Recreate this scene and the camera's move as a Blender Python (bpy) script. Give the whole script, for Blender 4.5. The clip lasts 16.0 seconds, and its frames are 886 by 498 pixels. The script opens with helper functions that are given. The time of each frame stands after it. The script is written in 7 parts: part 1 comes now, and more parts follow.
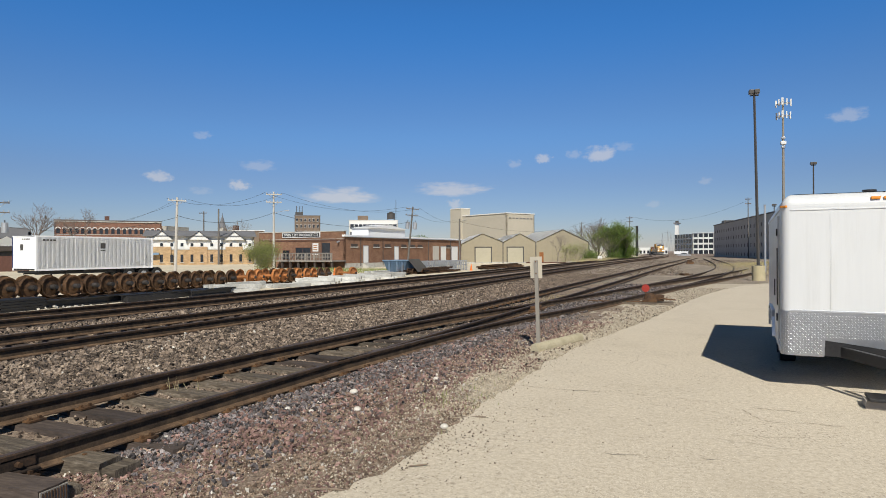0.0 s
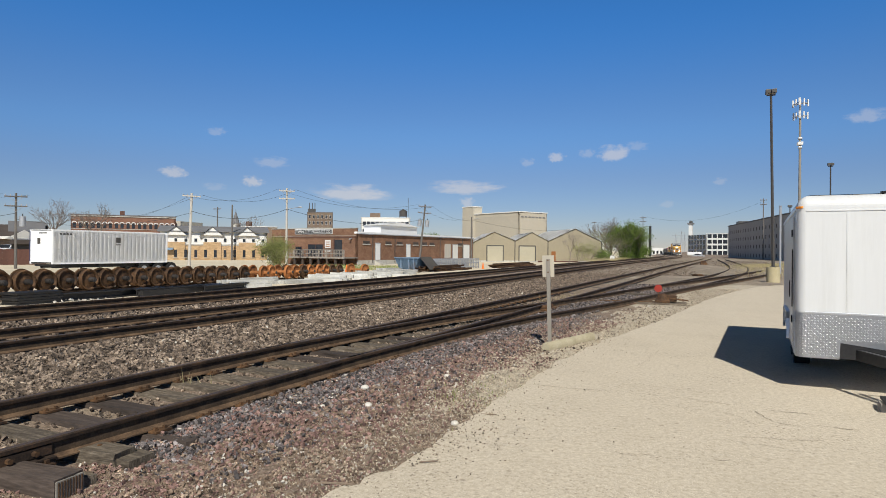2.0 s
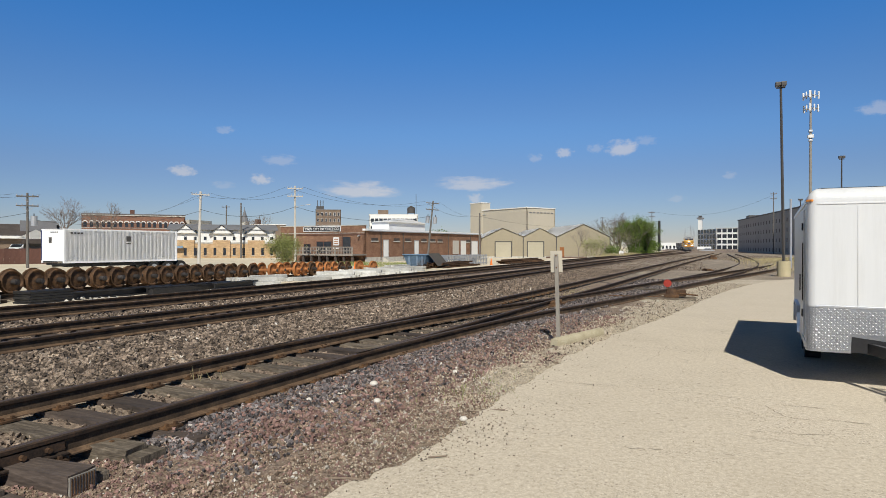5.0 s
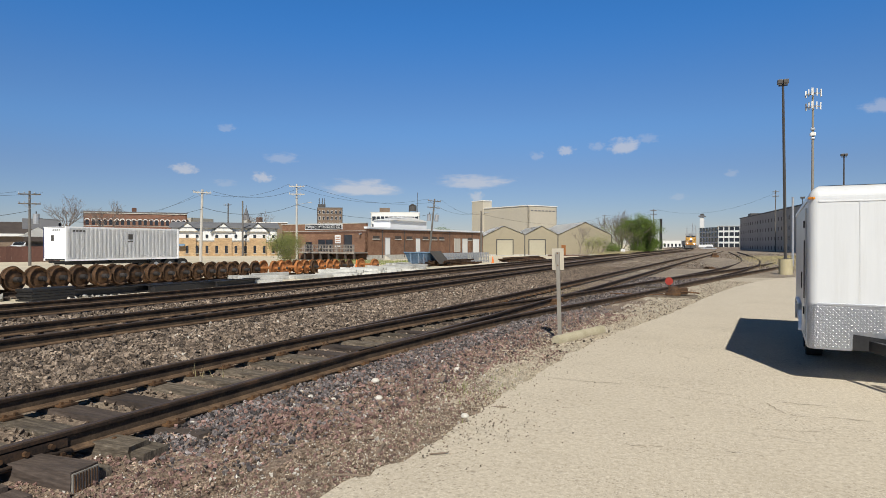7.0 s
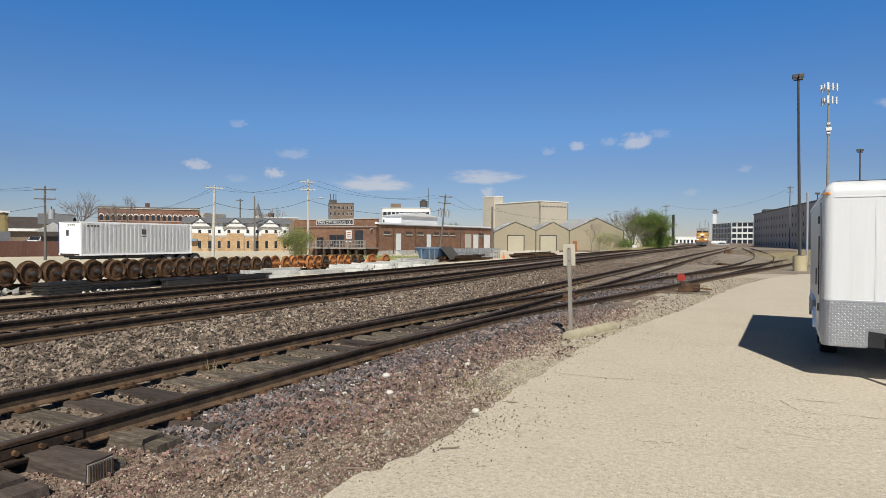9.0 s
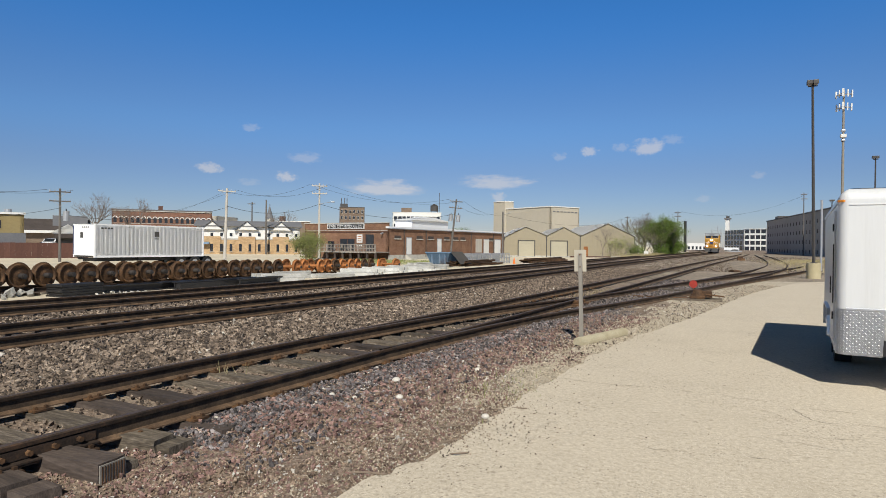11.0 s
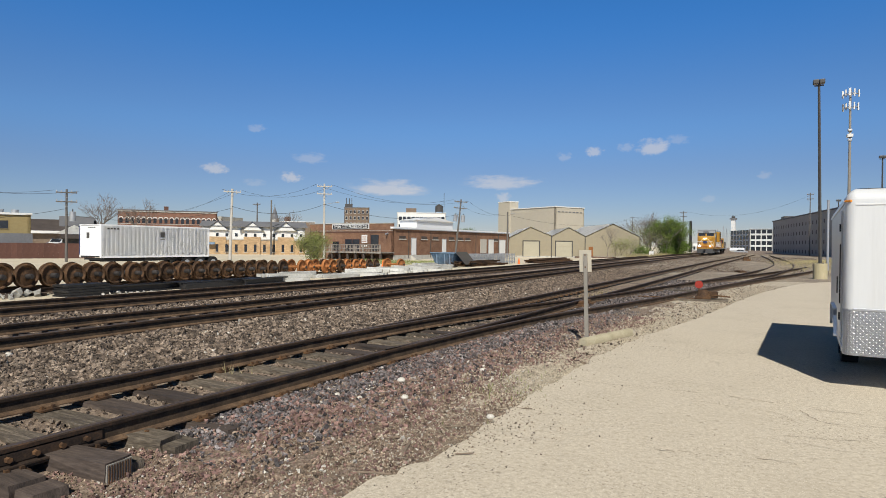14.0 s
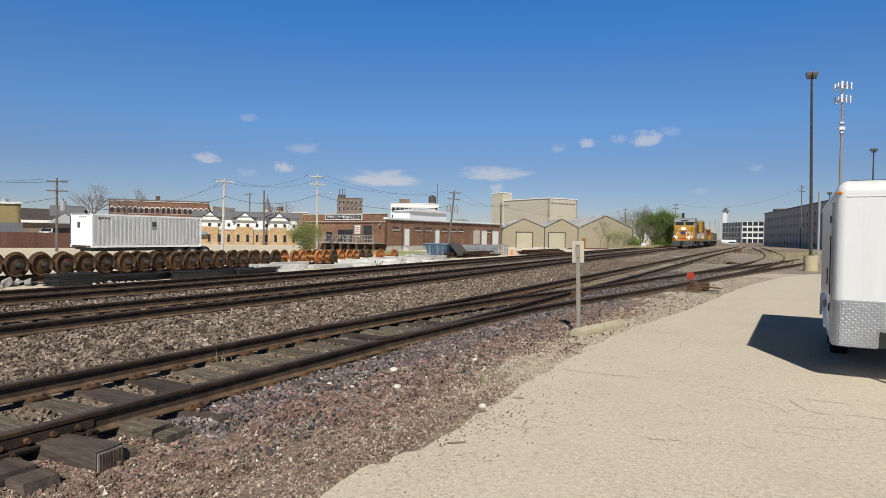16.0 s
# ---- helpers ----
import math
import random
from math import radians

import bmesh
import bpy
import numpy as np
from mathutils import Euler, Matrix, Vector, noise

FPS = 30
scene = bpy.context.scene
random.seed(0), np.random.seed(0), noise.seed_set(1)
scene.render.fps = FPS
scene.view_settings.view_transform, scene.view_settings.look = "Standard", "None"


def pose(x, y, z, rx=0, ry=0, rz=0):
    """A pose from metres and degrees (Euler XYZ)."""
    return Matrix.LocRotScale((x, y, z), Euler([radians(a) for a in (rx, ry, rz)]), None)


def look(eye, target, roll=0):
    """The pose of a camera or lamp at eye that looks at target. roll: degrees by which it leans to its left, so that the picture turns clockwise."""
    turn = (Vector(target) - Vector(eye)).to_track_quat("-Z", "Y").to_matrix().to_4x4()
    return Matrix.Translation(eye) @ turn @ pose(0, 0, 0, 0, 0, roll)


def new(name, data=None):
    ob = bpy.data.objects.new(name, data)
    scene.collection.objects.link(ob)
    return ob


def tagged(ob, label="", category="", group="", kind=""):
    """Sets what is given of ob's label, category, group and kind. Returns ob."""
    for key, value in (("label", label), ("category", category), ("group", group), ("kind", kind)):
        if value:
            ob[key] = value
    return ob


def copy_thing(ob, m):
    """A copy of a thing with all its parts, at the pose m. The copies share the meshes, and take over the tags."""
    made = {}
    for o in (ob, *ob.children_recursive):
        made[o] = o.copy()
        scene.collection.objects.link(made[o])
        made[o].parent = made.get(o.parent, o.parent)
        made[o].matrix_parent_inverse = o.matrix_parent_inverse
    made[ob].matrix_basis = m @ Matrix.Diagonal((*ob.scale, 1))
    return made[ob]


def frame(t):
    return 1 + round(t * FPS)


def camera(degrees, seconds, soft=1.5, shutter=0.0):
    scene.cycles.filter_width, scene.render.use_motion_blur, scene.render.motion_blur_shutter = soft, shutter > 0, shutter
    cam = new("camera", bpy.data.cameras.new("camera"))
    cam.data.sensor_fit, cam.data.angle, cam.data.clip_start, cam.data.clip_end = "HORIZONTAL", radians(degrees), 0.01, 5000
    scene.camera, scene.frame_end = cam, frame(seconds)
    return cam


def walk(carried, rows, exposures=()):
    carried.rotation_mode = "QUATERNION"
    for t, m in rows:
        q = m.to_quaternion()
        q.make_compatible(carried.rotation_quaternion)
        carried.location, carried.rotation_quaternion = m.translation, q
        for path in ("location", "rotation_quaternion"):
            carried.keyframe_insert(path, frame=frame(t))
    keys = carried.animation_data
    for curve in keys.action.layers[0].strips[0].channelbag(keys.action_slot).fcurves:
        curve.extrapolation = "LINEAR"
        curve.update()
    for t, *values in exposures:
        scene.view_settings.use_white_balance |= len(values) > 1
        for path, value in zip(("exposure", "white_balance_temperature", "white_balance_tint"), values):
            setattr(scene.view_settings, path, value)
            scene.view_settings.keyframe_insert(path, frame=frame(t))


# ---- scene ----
cam = camera(70.76, 16.0, soft=0.5)
# seconds, eye x y z, turn rx ry rz
PATH = [
    (0, -0.008, 0.018, 1.618, 90.247, 0.173, 20.024),
    (0.5, -0.011, 0.018, 1.616, 90.338, 0.212, 20.307),
    (1, -0.009, 0.018, 1.616, 90.286, -0.087, 20.594),
    (1.5, -0.010, 0.011, 1.610, 90.247, -0.555, 20.694),
    (2, -0.010, 0.007, 1.611, 90.065, -0.445, 21.106),
    (2.5, -0.012, 0.015, 1.608, 89.792, -0.793, 21.102),
    (3, -0.009, 0.017, 1.609, 89.606, -0.495, 20.966),
    (3.5, -0.007, 0.013, 1.612, 89.591, -0.438, 21.030),
    (4, -0.005, 0.009, 1.608, 89.727, 0.224, 21.668),
    (6.5, -0.002, 0.004, 1.603, 89.654, -0.503, 22.191),
    (7, -0.000, 0.000, 1.600, 89.550, -0.050, 22.000),
    (7.5, 0.000, 0.001, 1.597, 89.554, 0.689, 22.151),
    (8, -0.005, -0.006, 1.593, 89.622, 0.082, 22.607),
    (8.5, -0.002, -0.003, 1.593, 89.339, -0.136, 23.003),
    (9, -0.002, -0.002, 1.595, 89.147, -0.162, 22.995),
    (11.5, -0.007, -0.010, 1.598, 89.640, -0.713, 24.242),
    (12, -0.010, -0.009, 1.598, 89.646, -0.688, 24.488),
    (12.5, -0.008, -0.011, 1.601, 89.598, -0.316, 24.629),
    (13, -0.008, -0.011, 1.596, 89.603, -0.495, 24.678),
    (13.5, -0.005, -0.010, 1.598, 89.589, -0.502, 24.493),
    (14, -0.007, -0.012, 1.598, 89.590, -0.577, 24.387),
    (14.5, -0.005, -0.014, 1.599, 89.423, -0.693, 24.186),
    (15, -0.005, -0.016, 1.599, 89.314, -0.506, 24.157),
    (15.5, -0.006, -0.009, 1.593, 89.002, -0.476, 23.912),
    (16, -0.005, -0.008, 1.587, 88.771, -0.796, 23.764),
]
walk(cam, [(t, pose(*p)) for t, *p in PATH])

# ---- world and sun ----
SUN_DIR = Vector((0.365, -0.97, 1.0)).normalized()      # towards the sun
world = bpy.data.worlds.new("sky")
scene.world = world
world.use_nodes = True
wn = world.node_tree.nodes
sky = wn.new("ShaderNodeTexSky")
sky.sky_type = "NISHITA"
sky.sun_disc = False
sky.sun_elevation = math.asin(SUN_DIR.z)
sky.sun_rotation = math.atan2(SUN_DIR.x, SUN_DIR.y)
sky.altitude = 0
sky.air_density = 1.1
sky.dust_density = 0.0
sky.ozone_density = 3.2
# a clear, dry spring sky: pale and milky at the horizon, deeper blue higher up
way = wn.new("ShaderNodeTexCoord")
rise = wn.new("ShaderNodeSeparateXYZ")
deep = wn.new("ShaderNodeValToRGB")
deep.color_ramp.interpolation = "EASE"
# last two stops: unseen upper sky dimmed and neutralised to darken the shadows
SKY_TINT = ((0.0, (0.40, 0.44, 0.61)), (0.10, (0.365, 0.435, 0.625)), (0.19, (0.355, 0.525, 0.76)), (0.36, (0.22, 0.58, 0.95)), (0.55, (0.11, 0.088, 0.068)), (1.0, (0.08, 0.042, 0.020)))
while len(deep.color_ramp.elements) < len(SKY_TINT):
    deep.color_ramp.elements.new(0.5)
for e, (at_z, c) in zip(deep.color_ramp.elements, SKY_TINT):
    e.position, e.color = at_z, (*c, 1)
tint = wn.new("ShaderNodeMixRGB")
tint.blend_type = "MULTIPLY"
tint.inputs[0].default_value = 1.0
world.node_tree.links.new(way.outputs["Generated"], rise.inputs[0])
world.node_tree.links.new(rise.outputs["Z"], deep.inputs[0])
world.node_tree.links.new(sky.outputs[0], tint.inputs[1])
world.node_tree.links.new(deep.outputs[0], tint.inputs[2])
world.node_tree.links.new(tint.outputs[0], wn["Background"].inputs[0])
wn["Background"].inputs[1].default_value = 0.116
sun = new("sun", bpy.data.lights.new("sun", "SUN"))
sun.data.energy = 5.0
sun.data.angle = radians(0.53)
sun.data.color = (1.0, 0.965, 0.89)
sun.matrix_world = look(SUN_DIR * 50, (0, 0, 0))
scene.view_settings.exposure = 0.0


# ---- materials ----
def surface(name, colours, scale=1.0, rough=0.8, bump=0.2, metal=0.0, fine=40.0, stain=None, stain_scale=0.3, stain_amt=0.5,
            stretch=(1, 1, 1), per_piece=0.0, spec=0.4, bump_dist=0.01, island=False):
    """A worn surface: colours mixed by noise at two scales, stains and fine relief."""
    m = bpy.data.materials.new(name)
    m.use_nodes = True
    nt = m.node_tree
    n, l = nt.nodes, nt.links
    b = n["Principled BSDF"]
    tc = n.new("ShaderNodeTexCoord")
    mp = n.new("ShaderNodeMapping")
    mp.inputs["Scale"].default_value = stretch
    l.new(tc.outputs["Object"], mp.inputs[0])
    n1 = n.new("ShaderNodeTexNoise")
    n1.inputs["Scale"].default_value = scale
    n1.inputs["Detail"].default_value = 8
    n1.inputs["Roughness"].default_value = 0.65
    l.new(mp.outputs[0], n1.inputs[0])
    n2 = n.new("ShaderNodeTexNoise")
    n2.inputs["Scale"].default_value = fine
    n2.inputs["Detail"].default_value = 4
    l.new(mp.outputs[0], n2.inputs[0])
    mixf = n.new("ShaderNodeMath")
    mixf.operation = "MULTIPLY_ADD"
    mixf.inputs[1].default_value = 0.35
    l.new(n2.outputs[0], mixf.inputs[0])
    half = n.new("ShaderNodeMath")
    half.operation = "MULTIPLY"
    half.inputs[1].default_value = 0.65
    l.new(n1.outputs[0], half.inputs[0])
    l.new(half.outputs[0], mixf.inputs[2])
    ramp = n.new("ShaderNodeValToRGB")
    els = ramp.color_ramp.elements
    while len(els) < len(colours):
        els.new(0.5)
    for i, c in enumerate(colours):
        els[i].position = 0.34 + 0.32 * i / max(1, len(colours) - 1)
        els[i].color = (*c, 1)
    l.new(mixf.outputs[0], ramp.inputs[0])
    out = ramp.outputs[0]
    if per_piece:
        rnd = n.new("ShaderNodeNewGeometry") if island else n.new("ShaderNodeObjectInfo")
        hsv = n.new("ShaderNodeHueSaturation")
        mr = n.new("ShaderNodeMapRange")
        mr.inputs["To Min"].default_value = 1 - per_piece
        mr.inputs["To Max"].default_value = 1 + per_piece
        l.new(rnd.outputs["Random Per Island" if island else "Random"], mr.inputs[0])
        l.new(mr.outputs[0], hsv.inputs["Value"])
        l.new(out, hsv.inputs["Color"])
        out = hsv.outputs[0]
    if stain:
        n3 = n.new("ShaderNodeTexNoise")
        n3.inputs["Scale"].default_value = stain_scale
        n3.inputs["Detail"].default_value = 6
        n3.inputs["Roughness"].default_value = 0.7
        l.new(mp.outputs[0], n3.inputs[0])
        mr3 = n.new("ShaderNodeMapRange")
        mr3.inputs["From Min"].default_value = 0.5
        mr3.inputs["From Max"].default_value = 0.7
        mr3.inputs["To Max"].default_value = stain_amt
        l.new(n3.outputs[0], mr3.inputs[0])
        mx = n.new("ShaderNodeMixRGB")
        mx.inputs[2].default_value = (*stain, 1)
        l.new(mr3.outputs[0], mx.inputs[0])
        l.new(out, mx.inputs[1])
        out = mx.outputs[0]
    l.new(out, b.inputs["Base Color"])
    b.inputs["Roughness"].default_value = rough
    b.inputs["Metallic"].default_value = metal
    b.inputs["Specular IOR Level"].default_value = spec
    if bump:
        bp = n.new("ShaderNodeBump")
        bp.inputs["Strength"].default_value = bump
        bp.inputs["Distance"].default_value = bump_dist
        l.new(mixf.outputs[0], bp.inputs["Height"])
        l.new(bp.outputs[0], b.inputs["Normal"])
    return m


def glow(name, colour, strength):
    m = bpy.data.materials.new(name)
    m.use_nodes = True
    b = m.node_tree.nodes["Principled BSDF"]
    b.inputs["Base Color"].default_value = (*colour, 1)
    b.inputs["Emission Color"].default_value = (*colour, 1)
    b.inputs["Emission Strength"].default_value = strength
    return m


def brick_pattern(name, c1, c2, mortar, w=0.21, h=0.075, stain=(0.1, 0.06, 0.05)):
    """Brickwork seen from far off: courses by the object's own x+y and z."""
    m = surface(name, [c1, c2], scale=0.8, fine=12, rough=0.9, bump=0.0, stain=stain, stain_scale=0.15, stain_amt=0.45)
    n, l = m.node_tree.nodes, m.node_tree.links
    b = n["Principled BSDF"]
    old = b.inputs["Base Color"].links[0].from_socket
    tc = n.new("ShaderNodeTexCoord")
    sp = n.new("ShaderNodeSeparateXYZ")
    l.new(tc.outputs["Object"], sp.inputs[0])
    ad = n.new("ShaderNodeMath")
    l.new(sp.outputs[0], ad.inputs[0])
    l.new(sp.outputs[1], ad.inputs[1])
    cb = n.new("ShaderNodeCombineXYZ")
    l.new(ad.outputs[0], cb.inputs[0])
    l.new(sp.outputs[2], cb.inputs[1])
    br = n.new("ShaderNodeTexBrick")
    br.inputs["Scale"].default_value = 1.0
    br.inputs["Brick Width"].default_value = w
    br.inputs["Row Height"].default_value = h
    br.inputs["Mortar Size"].default_value = 0.008
    br.inputs["Color1"].default_value = (0.75, 0.75, 0.75, 1)
    br.inputs["Color2"].default_value = (1.15, 1.15, 1.15, 1)
    br.inputs["Mortar"].default_value = (*mortar, 1)
    l.new(cb.outputs[0], br.inputs[0])
    mx = n.new("ShaderNodeMixRGB")
    mx.blend_type = "MULTIPLY"
    mx.inputs[0].default_value = 0.8
    l.new(old, mx.inputs[1])
    l.new(br.outputs[0], mx.inputs[2])
    l.new(mx.outputs[0], b.inputs["Base Color"])
    return m


M = {}
M["gravel"] = surface("gravel_ground", [(0.055, 0.040, 0.029), (0.205, 0.150, 0.110), (0.43, 0.345, 0.26)], scale=22, fine=90, rough=0.95, bump=1.0,
                      stain=(0.36, 0.30, 0.22), stain_scale=0.35, stain_amt=0.6, bump_dist=0.02)
M["palegravel"] = surface("pale_sandy_gravel", [(0.24, 0.20, 0.145), (0.46, 0.395, 0.295), (0.62, 0.55, 0.43)], scale=20, fine=80, rough=0.95, bump=0.8, stain=(0.24, 0.19, 0.14), stain_scale=1.2, stain_amt=0.6)
M["midgravel"] = surface("tan_yard_gravel", [(0.09, 0.070, 0.052), (0.235, 0.190, 0.142), (0.43, 0.36, 0.275)], scale=14, fine=60, rough=0.95, bump=0.8,
                         stain=(0.47, 0.40, 0.30), stain_scale=0.22, stain_amt=0.7, bump_dist=0.02)
M["stone_tan"] = surface("tan_crushed_stone", [(0.22, 0.18, 0.13), (0.38, 0.325, 0.245), (0.54, 0.475, 0.37)], scale=6, fine=90, rough=0.9, bump=0.2, per_piece=0.35, island=True)
M["poststeel"] = surface("weathered_post_steel", [(0.20, 0.18, 0.15), (0.30, 0.275, 0.235)], scale=4, fine=30, rough=0.75, bump=0.1, stretch=(2, 2, 0.4))
M["darkroof"] = surface("dark_brown_shingles", [(0.045, 0.036, 0.032), (0.085, 0.068, 0.058)], scale=0.6, fine=6, rough=0.9, bump=0.1)
M["yard"] = surface("yard_dirt", [(0.50, 0.43, 0.31), (0.60, 0.525, 0.39), (0.68, 0.60, 0.46)], scale=0.5, fine=9, rough=0.95, bump=0.4,
                    stain=(0.30, 0.28, 0.19), stain_scale=0.05, stain_amt=0.5)
M["stone"] = surface("ballast_stone", [(0.038, 0.030, 0.022), (0.150, 0.112, 0.083), (0.39, 0.315, 0.238)], scale=4, fine=90, rough=0.9, bump=0.3, per_piece=0.8, island=True)
M["stone_brown"] = surface("brown_gravel_stone", [(0.065, 0.044, 0.030), (0.215, 0.155, 0.11), (0.42, 0.33, 0.245)], scale=6, fine=90, rough=0.9, bump=0.2, per_piece=0.55, island=True)
M["stone_dark"] = surface("slag_stone", [(0.045, 0.038, 0.037), (0.115, 0.100, 0.097), (0.30, 0.265, 0.25)], scale=6, fine=90, rough=0.85, bump=0.3, per_piece=0.85, island=True)
M["stone_red"] = surface("quartzite_stone", [(0.085, 0.048, 0.040), (0.20, 0.120, 0.100), (0.38, 0.262, 0.22)], scale=6, fine=90, rough=0.85, bump=0.3, per_piece=0.5, island=True)
M["stone_white"] = surface("limestone", [(0.34, 0.31, 0.26), (0.48, 0.445, 0.385), (0.62, 0.585, 0.52)], scale=9, fine=90, rough=0.9, bump=0.3, per_piece=0.2, island=True)
M["rail"] = surface("rusty_rail_steel", [(0.017, 0.013, 0.011), (0.045, 0.030, 0.021), (0.10, 0.056, 0.032)], scale=5, fine=60, rough=0.8, bump=0.25, metal=0.0, spec=0.25)
# rust of web and base, lightened in colour to look sunlit below the head
M["railweb"] = surface("sunlit_web_rust", [(0.028, 0.020, 0.014), (0.070, 0.048, 0.031), (0.13, 0.088, 0.053)], scale=5, fine=60, rough=0.85, bump=0.25, spec=0.25)
M["railbase"] = surface("sunlit_base_rust", [(0.045, 0.027, 0.016), (0.105, 0.064, 0.036), (0.19, 0.12, 0.068)], scale=5, fine=60, rough=0.85, bump=0.3)
M["railtop"] = surface("worn_rail_head", [(0.055, 0.038, 0.028), (0.10, 0.072, 0.054)], scale=3, fine=30, rough=0.62, bump=0.05, metal=0.1, stretch=(1, 0.1, 1))
M["tie"] = surface("weathered_tie_wood", [(0.025, 0.019, 0.014), (0.10, 0.080, 0.058), (0.24, 0.20, 0.15)], scale=4, fine=26, rough=0.92, bump=0.9, stretch=(0.6, 7, 3), per_piece=0.3)
M["tiedark"] = surface("creosoted_tie_wood", [(0.03, 0.024, 0.02), (0.075, 0.056, 0.045), (0.13, 0.10, 0.08)], scale=3, fine=18, rough=0.9, bump=0.6, stretch=(0.6, 7, 3), per_piece=0.3)
M["white"] = surface("white_painted_metal", [(0.86, 0.86, 0.855), (0.90, 0.90, 0.89)], scale=0.8, fine=5, rough=0.35, bump=0.0, stain=(0.74, 0.73, 0.70), stain_scale=1.2, stain_amt=0.25, stretch=(3, 3, 0.4), spec=0.5)
M["trailerwhite"] = surface("trailer_white_paint", [(0.60, 0.605, 0.60), (0.645, 0.65, 0.64)], scale=0.8, fine=5, rough=0.35, bump=0.0, stain=(0.46, 0.455, 0.43), stain_scale=1.6, stain_amt=0.35, stretch=(4, 4, 0.3), spec=0.4)
M["rubber"] = surface("tyre_rubber", [(0.012, 0.012, 0.012), (0.03, 0.03, 0.03)], rough=0.85, scale=4)
M["black"] = surface("black_painted_steel", [(0.012, 0.012, 0.013), (0.03, 0.028, 0.027)], scale=3, rough=0.5, bump=0.1)
M["chrome"] = surface("bright_aluminium", [(0.62, 0.63, 0.65), (0.72, 0.73, 0.75)], scale=4, rough=0.32, metal=0.9, bump=0.05)
M["amber"] = surface("amber_lens", [(0.65, 0.22, 0.03), (0.75, 0.30, 0.05)], rough=0.2, bump=0)
M["red"] = surface("red_lens", [(0.5, 0.02, 0.015), (0.6, 0.04, 0.02)], rough=0.25, bump=0)
M["concrete"] = surface("grey_concrete", [(0.34, 0.32, 0.28), (0.45, 0.43, 0.38), (0.55, 0.53, 0.47)], scale=2, fine=40, rough=0.9, bump=0.35, stain=(0.22, 0.20, 0.17), stain_scale=1.2, stain_amt=0.5)
M["paleconc"] = surface("pale_concrete", [(0.25, 0.24, 0.21), (0.44, 0.43, 0.39), (0.62, 0.61, 0.57)], scale=2, fine=30, rough=0.9, bump=0.3, stain=(0.26, 0.245, 0.21), stain_scale=0.9, stain_amt=0.6, per_piece=0.3)
M["rust"] = surface("bright_rust", [(0.20, 0.07, 0.022), (0.34, 0.13, 0.04), (0.44, 0.20, 0.07)], scale=4, fine=40, rough=0.85, bump=0.3, per_piece=0.3)
M["rustdark"] = surface("dark_rust", [(0.030, 0.018, 0.011), (0.090, 0.047, 0.022), (0.20, 0.105, 0.045)], scale=3, fine=30, rough=0.8, bump=0.3, per_piece=0.3, metal=0.1)
M["axle"] = surface("greasy_axle_steel", [(0.03, 0.028, 0.027), (0.08, 0.07, 0.065)], scale=6, fine=40, rough=0.5, bump=0.2, metal=0.3, per_piece=0.3)
M["brick"] = brick_pattern("red_brick", (0.17, 0.085, 0.050), (0.31, 0.178, 0.112), (0.75, 0.68, 0.60), stain=(0.085, 0.055, 0.042))
M["brickwarm"] = brick_pattern("weathered_red_brick", (0.17, 0.085, 0.058), (0.27, 0.145, 0.098), (0.75, 0.7, 0.62))
M["brickdark"] = brick_pattern("dark_red_brick", (0.11, 0.055, 0.040), (0.165, 0.085, 0.060), (0.55, 0.5, 0.46))
M["brickorange"] = brick_pattern("buff_orange_brick", (0.36, 0.23, 0.115), (0.56, 0.40, 0.23), (0.9, 0.85, 0.75), w=0.4, h=0.15, stain=(0.45, 0.3, 0.18))
M["brickbrown"] = brick_pattern("brown_brick", (0.17, 0.125, 0.09), (0.24, 0.18, 0.13), (0.7, 0.65, 0.6))
M["beige"] = surface("beige_metal_cladding", [(0.285, 0.245, 0.165), (0.33, 0.285, 0.195)], scale=0.15, fine=2, rough=0.6, bump=0.0, stain=(0.24, 0.20, 0.135), stain_scale=0.3, stain_amt=0.5)
M["beigelight"] = surface("pale_beige_cladding", [(0.44, 0.395, 0.31), (0.50, 0.45, 0.355)], scale=0.1, fine=1.5, rough=0.7, bump=0.0)
M["greywall"] = surface("grey_rendered_wall", [(0.38, 0.355, 0.32), (0.44, 0.415, 0.38)], scale=0.1, fine=1, rough=0.85, bump=0.0, stain=(0.34, 0.32, 0.29), stain_scale=0.06)
M["offwhite"] = surface("off_white_wall", [(0.66, 0.65, 0.61), (0.74, 0.73, 0.69)], scale=0.15, fine=2, rough=0.8, bump=0.0, stain=(0.52, 0.5, 0.46), stain_scale=0.12, stain_amt=0.3)
M["whiteroof"] = surface("white_roof_sheet", [(0.74, 0.74, 0.73), (0.80, 0.80, 0.79)], scale=0.2, fine=2, rough=0.5, bump=0.0)
M["greyroof"] = surface("grey_shingle_roof", [(0.13, 0.13, 0.135), (0.19, 0.19, 0.195)], scale=0.4, fine=6, rough=0.9, bump=0.1)
M["metalroof"] = surface("galvanised_roof_sheet", [(0.74, 0.735, 0.71), (0.82, 0.815, 0.79)], scale=0.3, fine=3, rough=0.6, bump=0.0, stain=(0.42, 0.34, 0.25), stain_scale=0.25, stain_amt=0.35)
M["window"] = surface("dark_window_glass", [(0.016, 0.019, 0.024), (0.035, 0.04, 0.05)], scale=0.5, fine=2, rough=0.12, bump=0.0, spec=0.6)
M["doorwhite"] = surface("white_door_paint", [(0.70, 0.70, 0.68), (0.76, 0.76, 0.74)], scale=1, fine=8, rough=0.5, bump=0.0)
M["doorbeige"] = surface("beige_rollup_door", [(0.38, 0.345, 0.25), (0.43, 0.39, 0.285)], scale=0.4, fine=3, rough=0.6, bump=0.0)
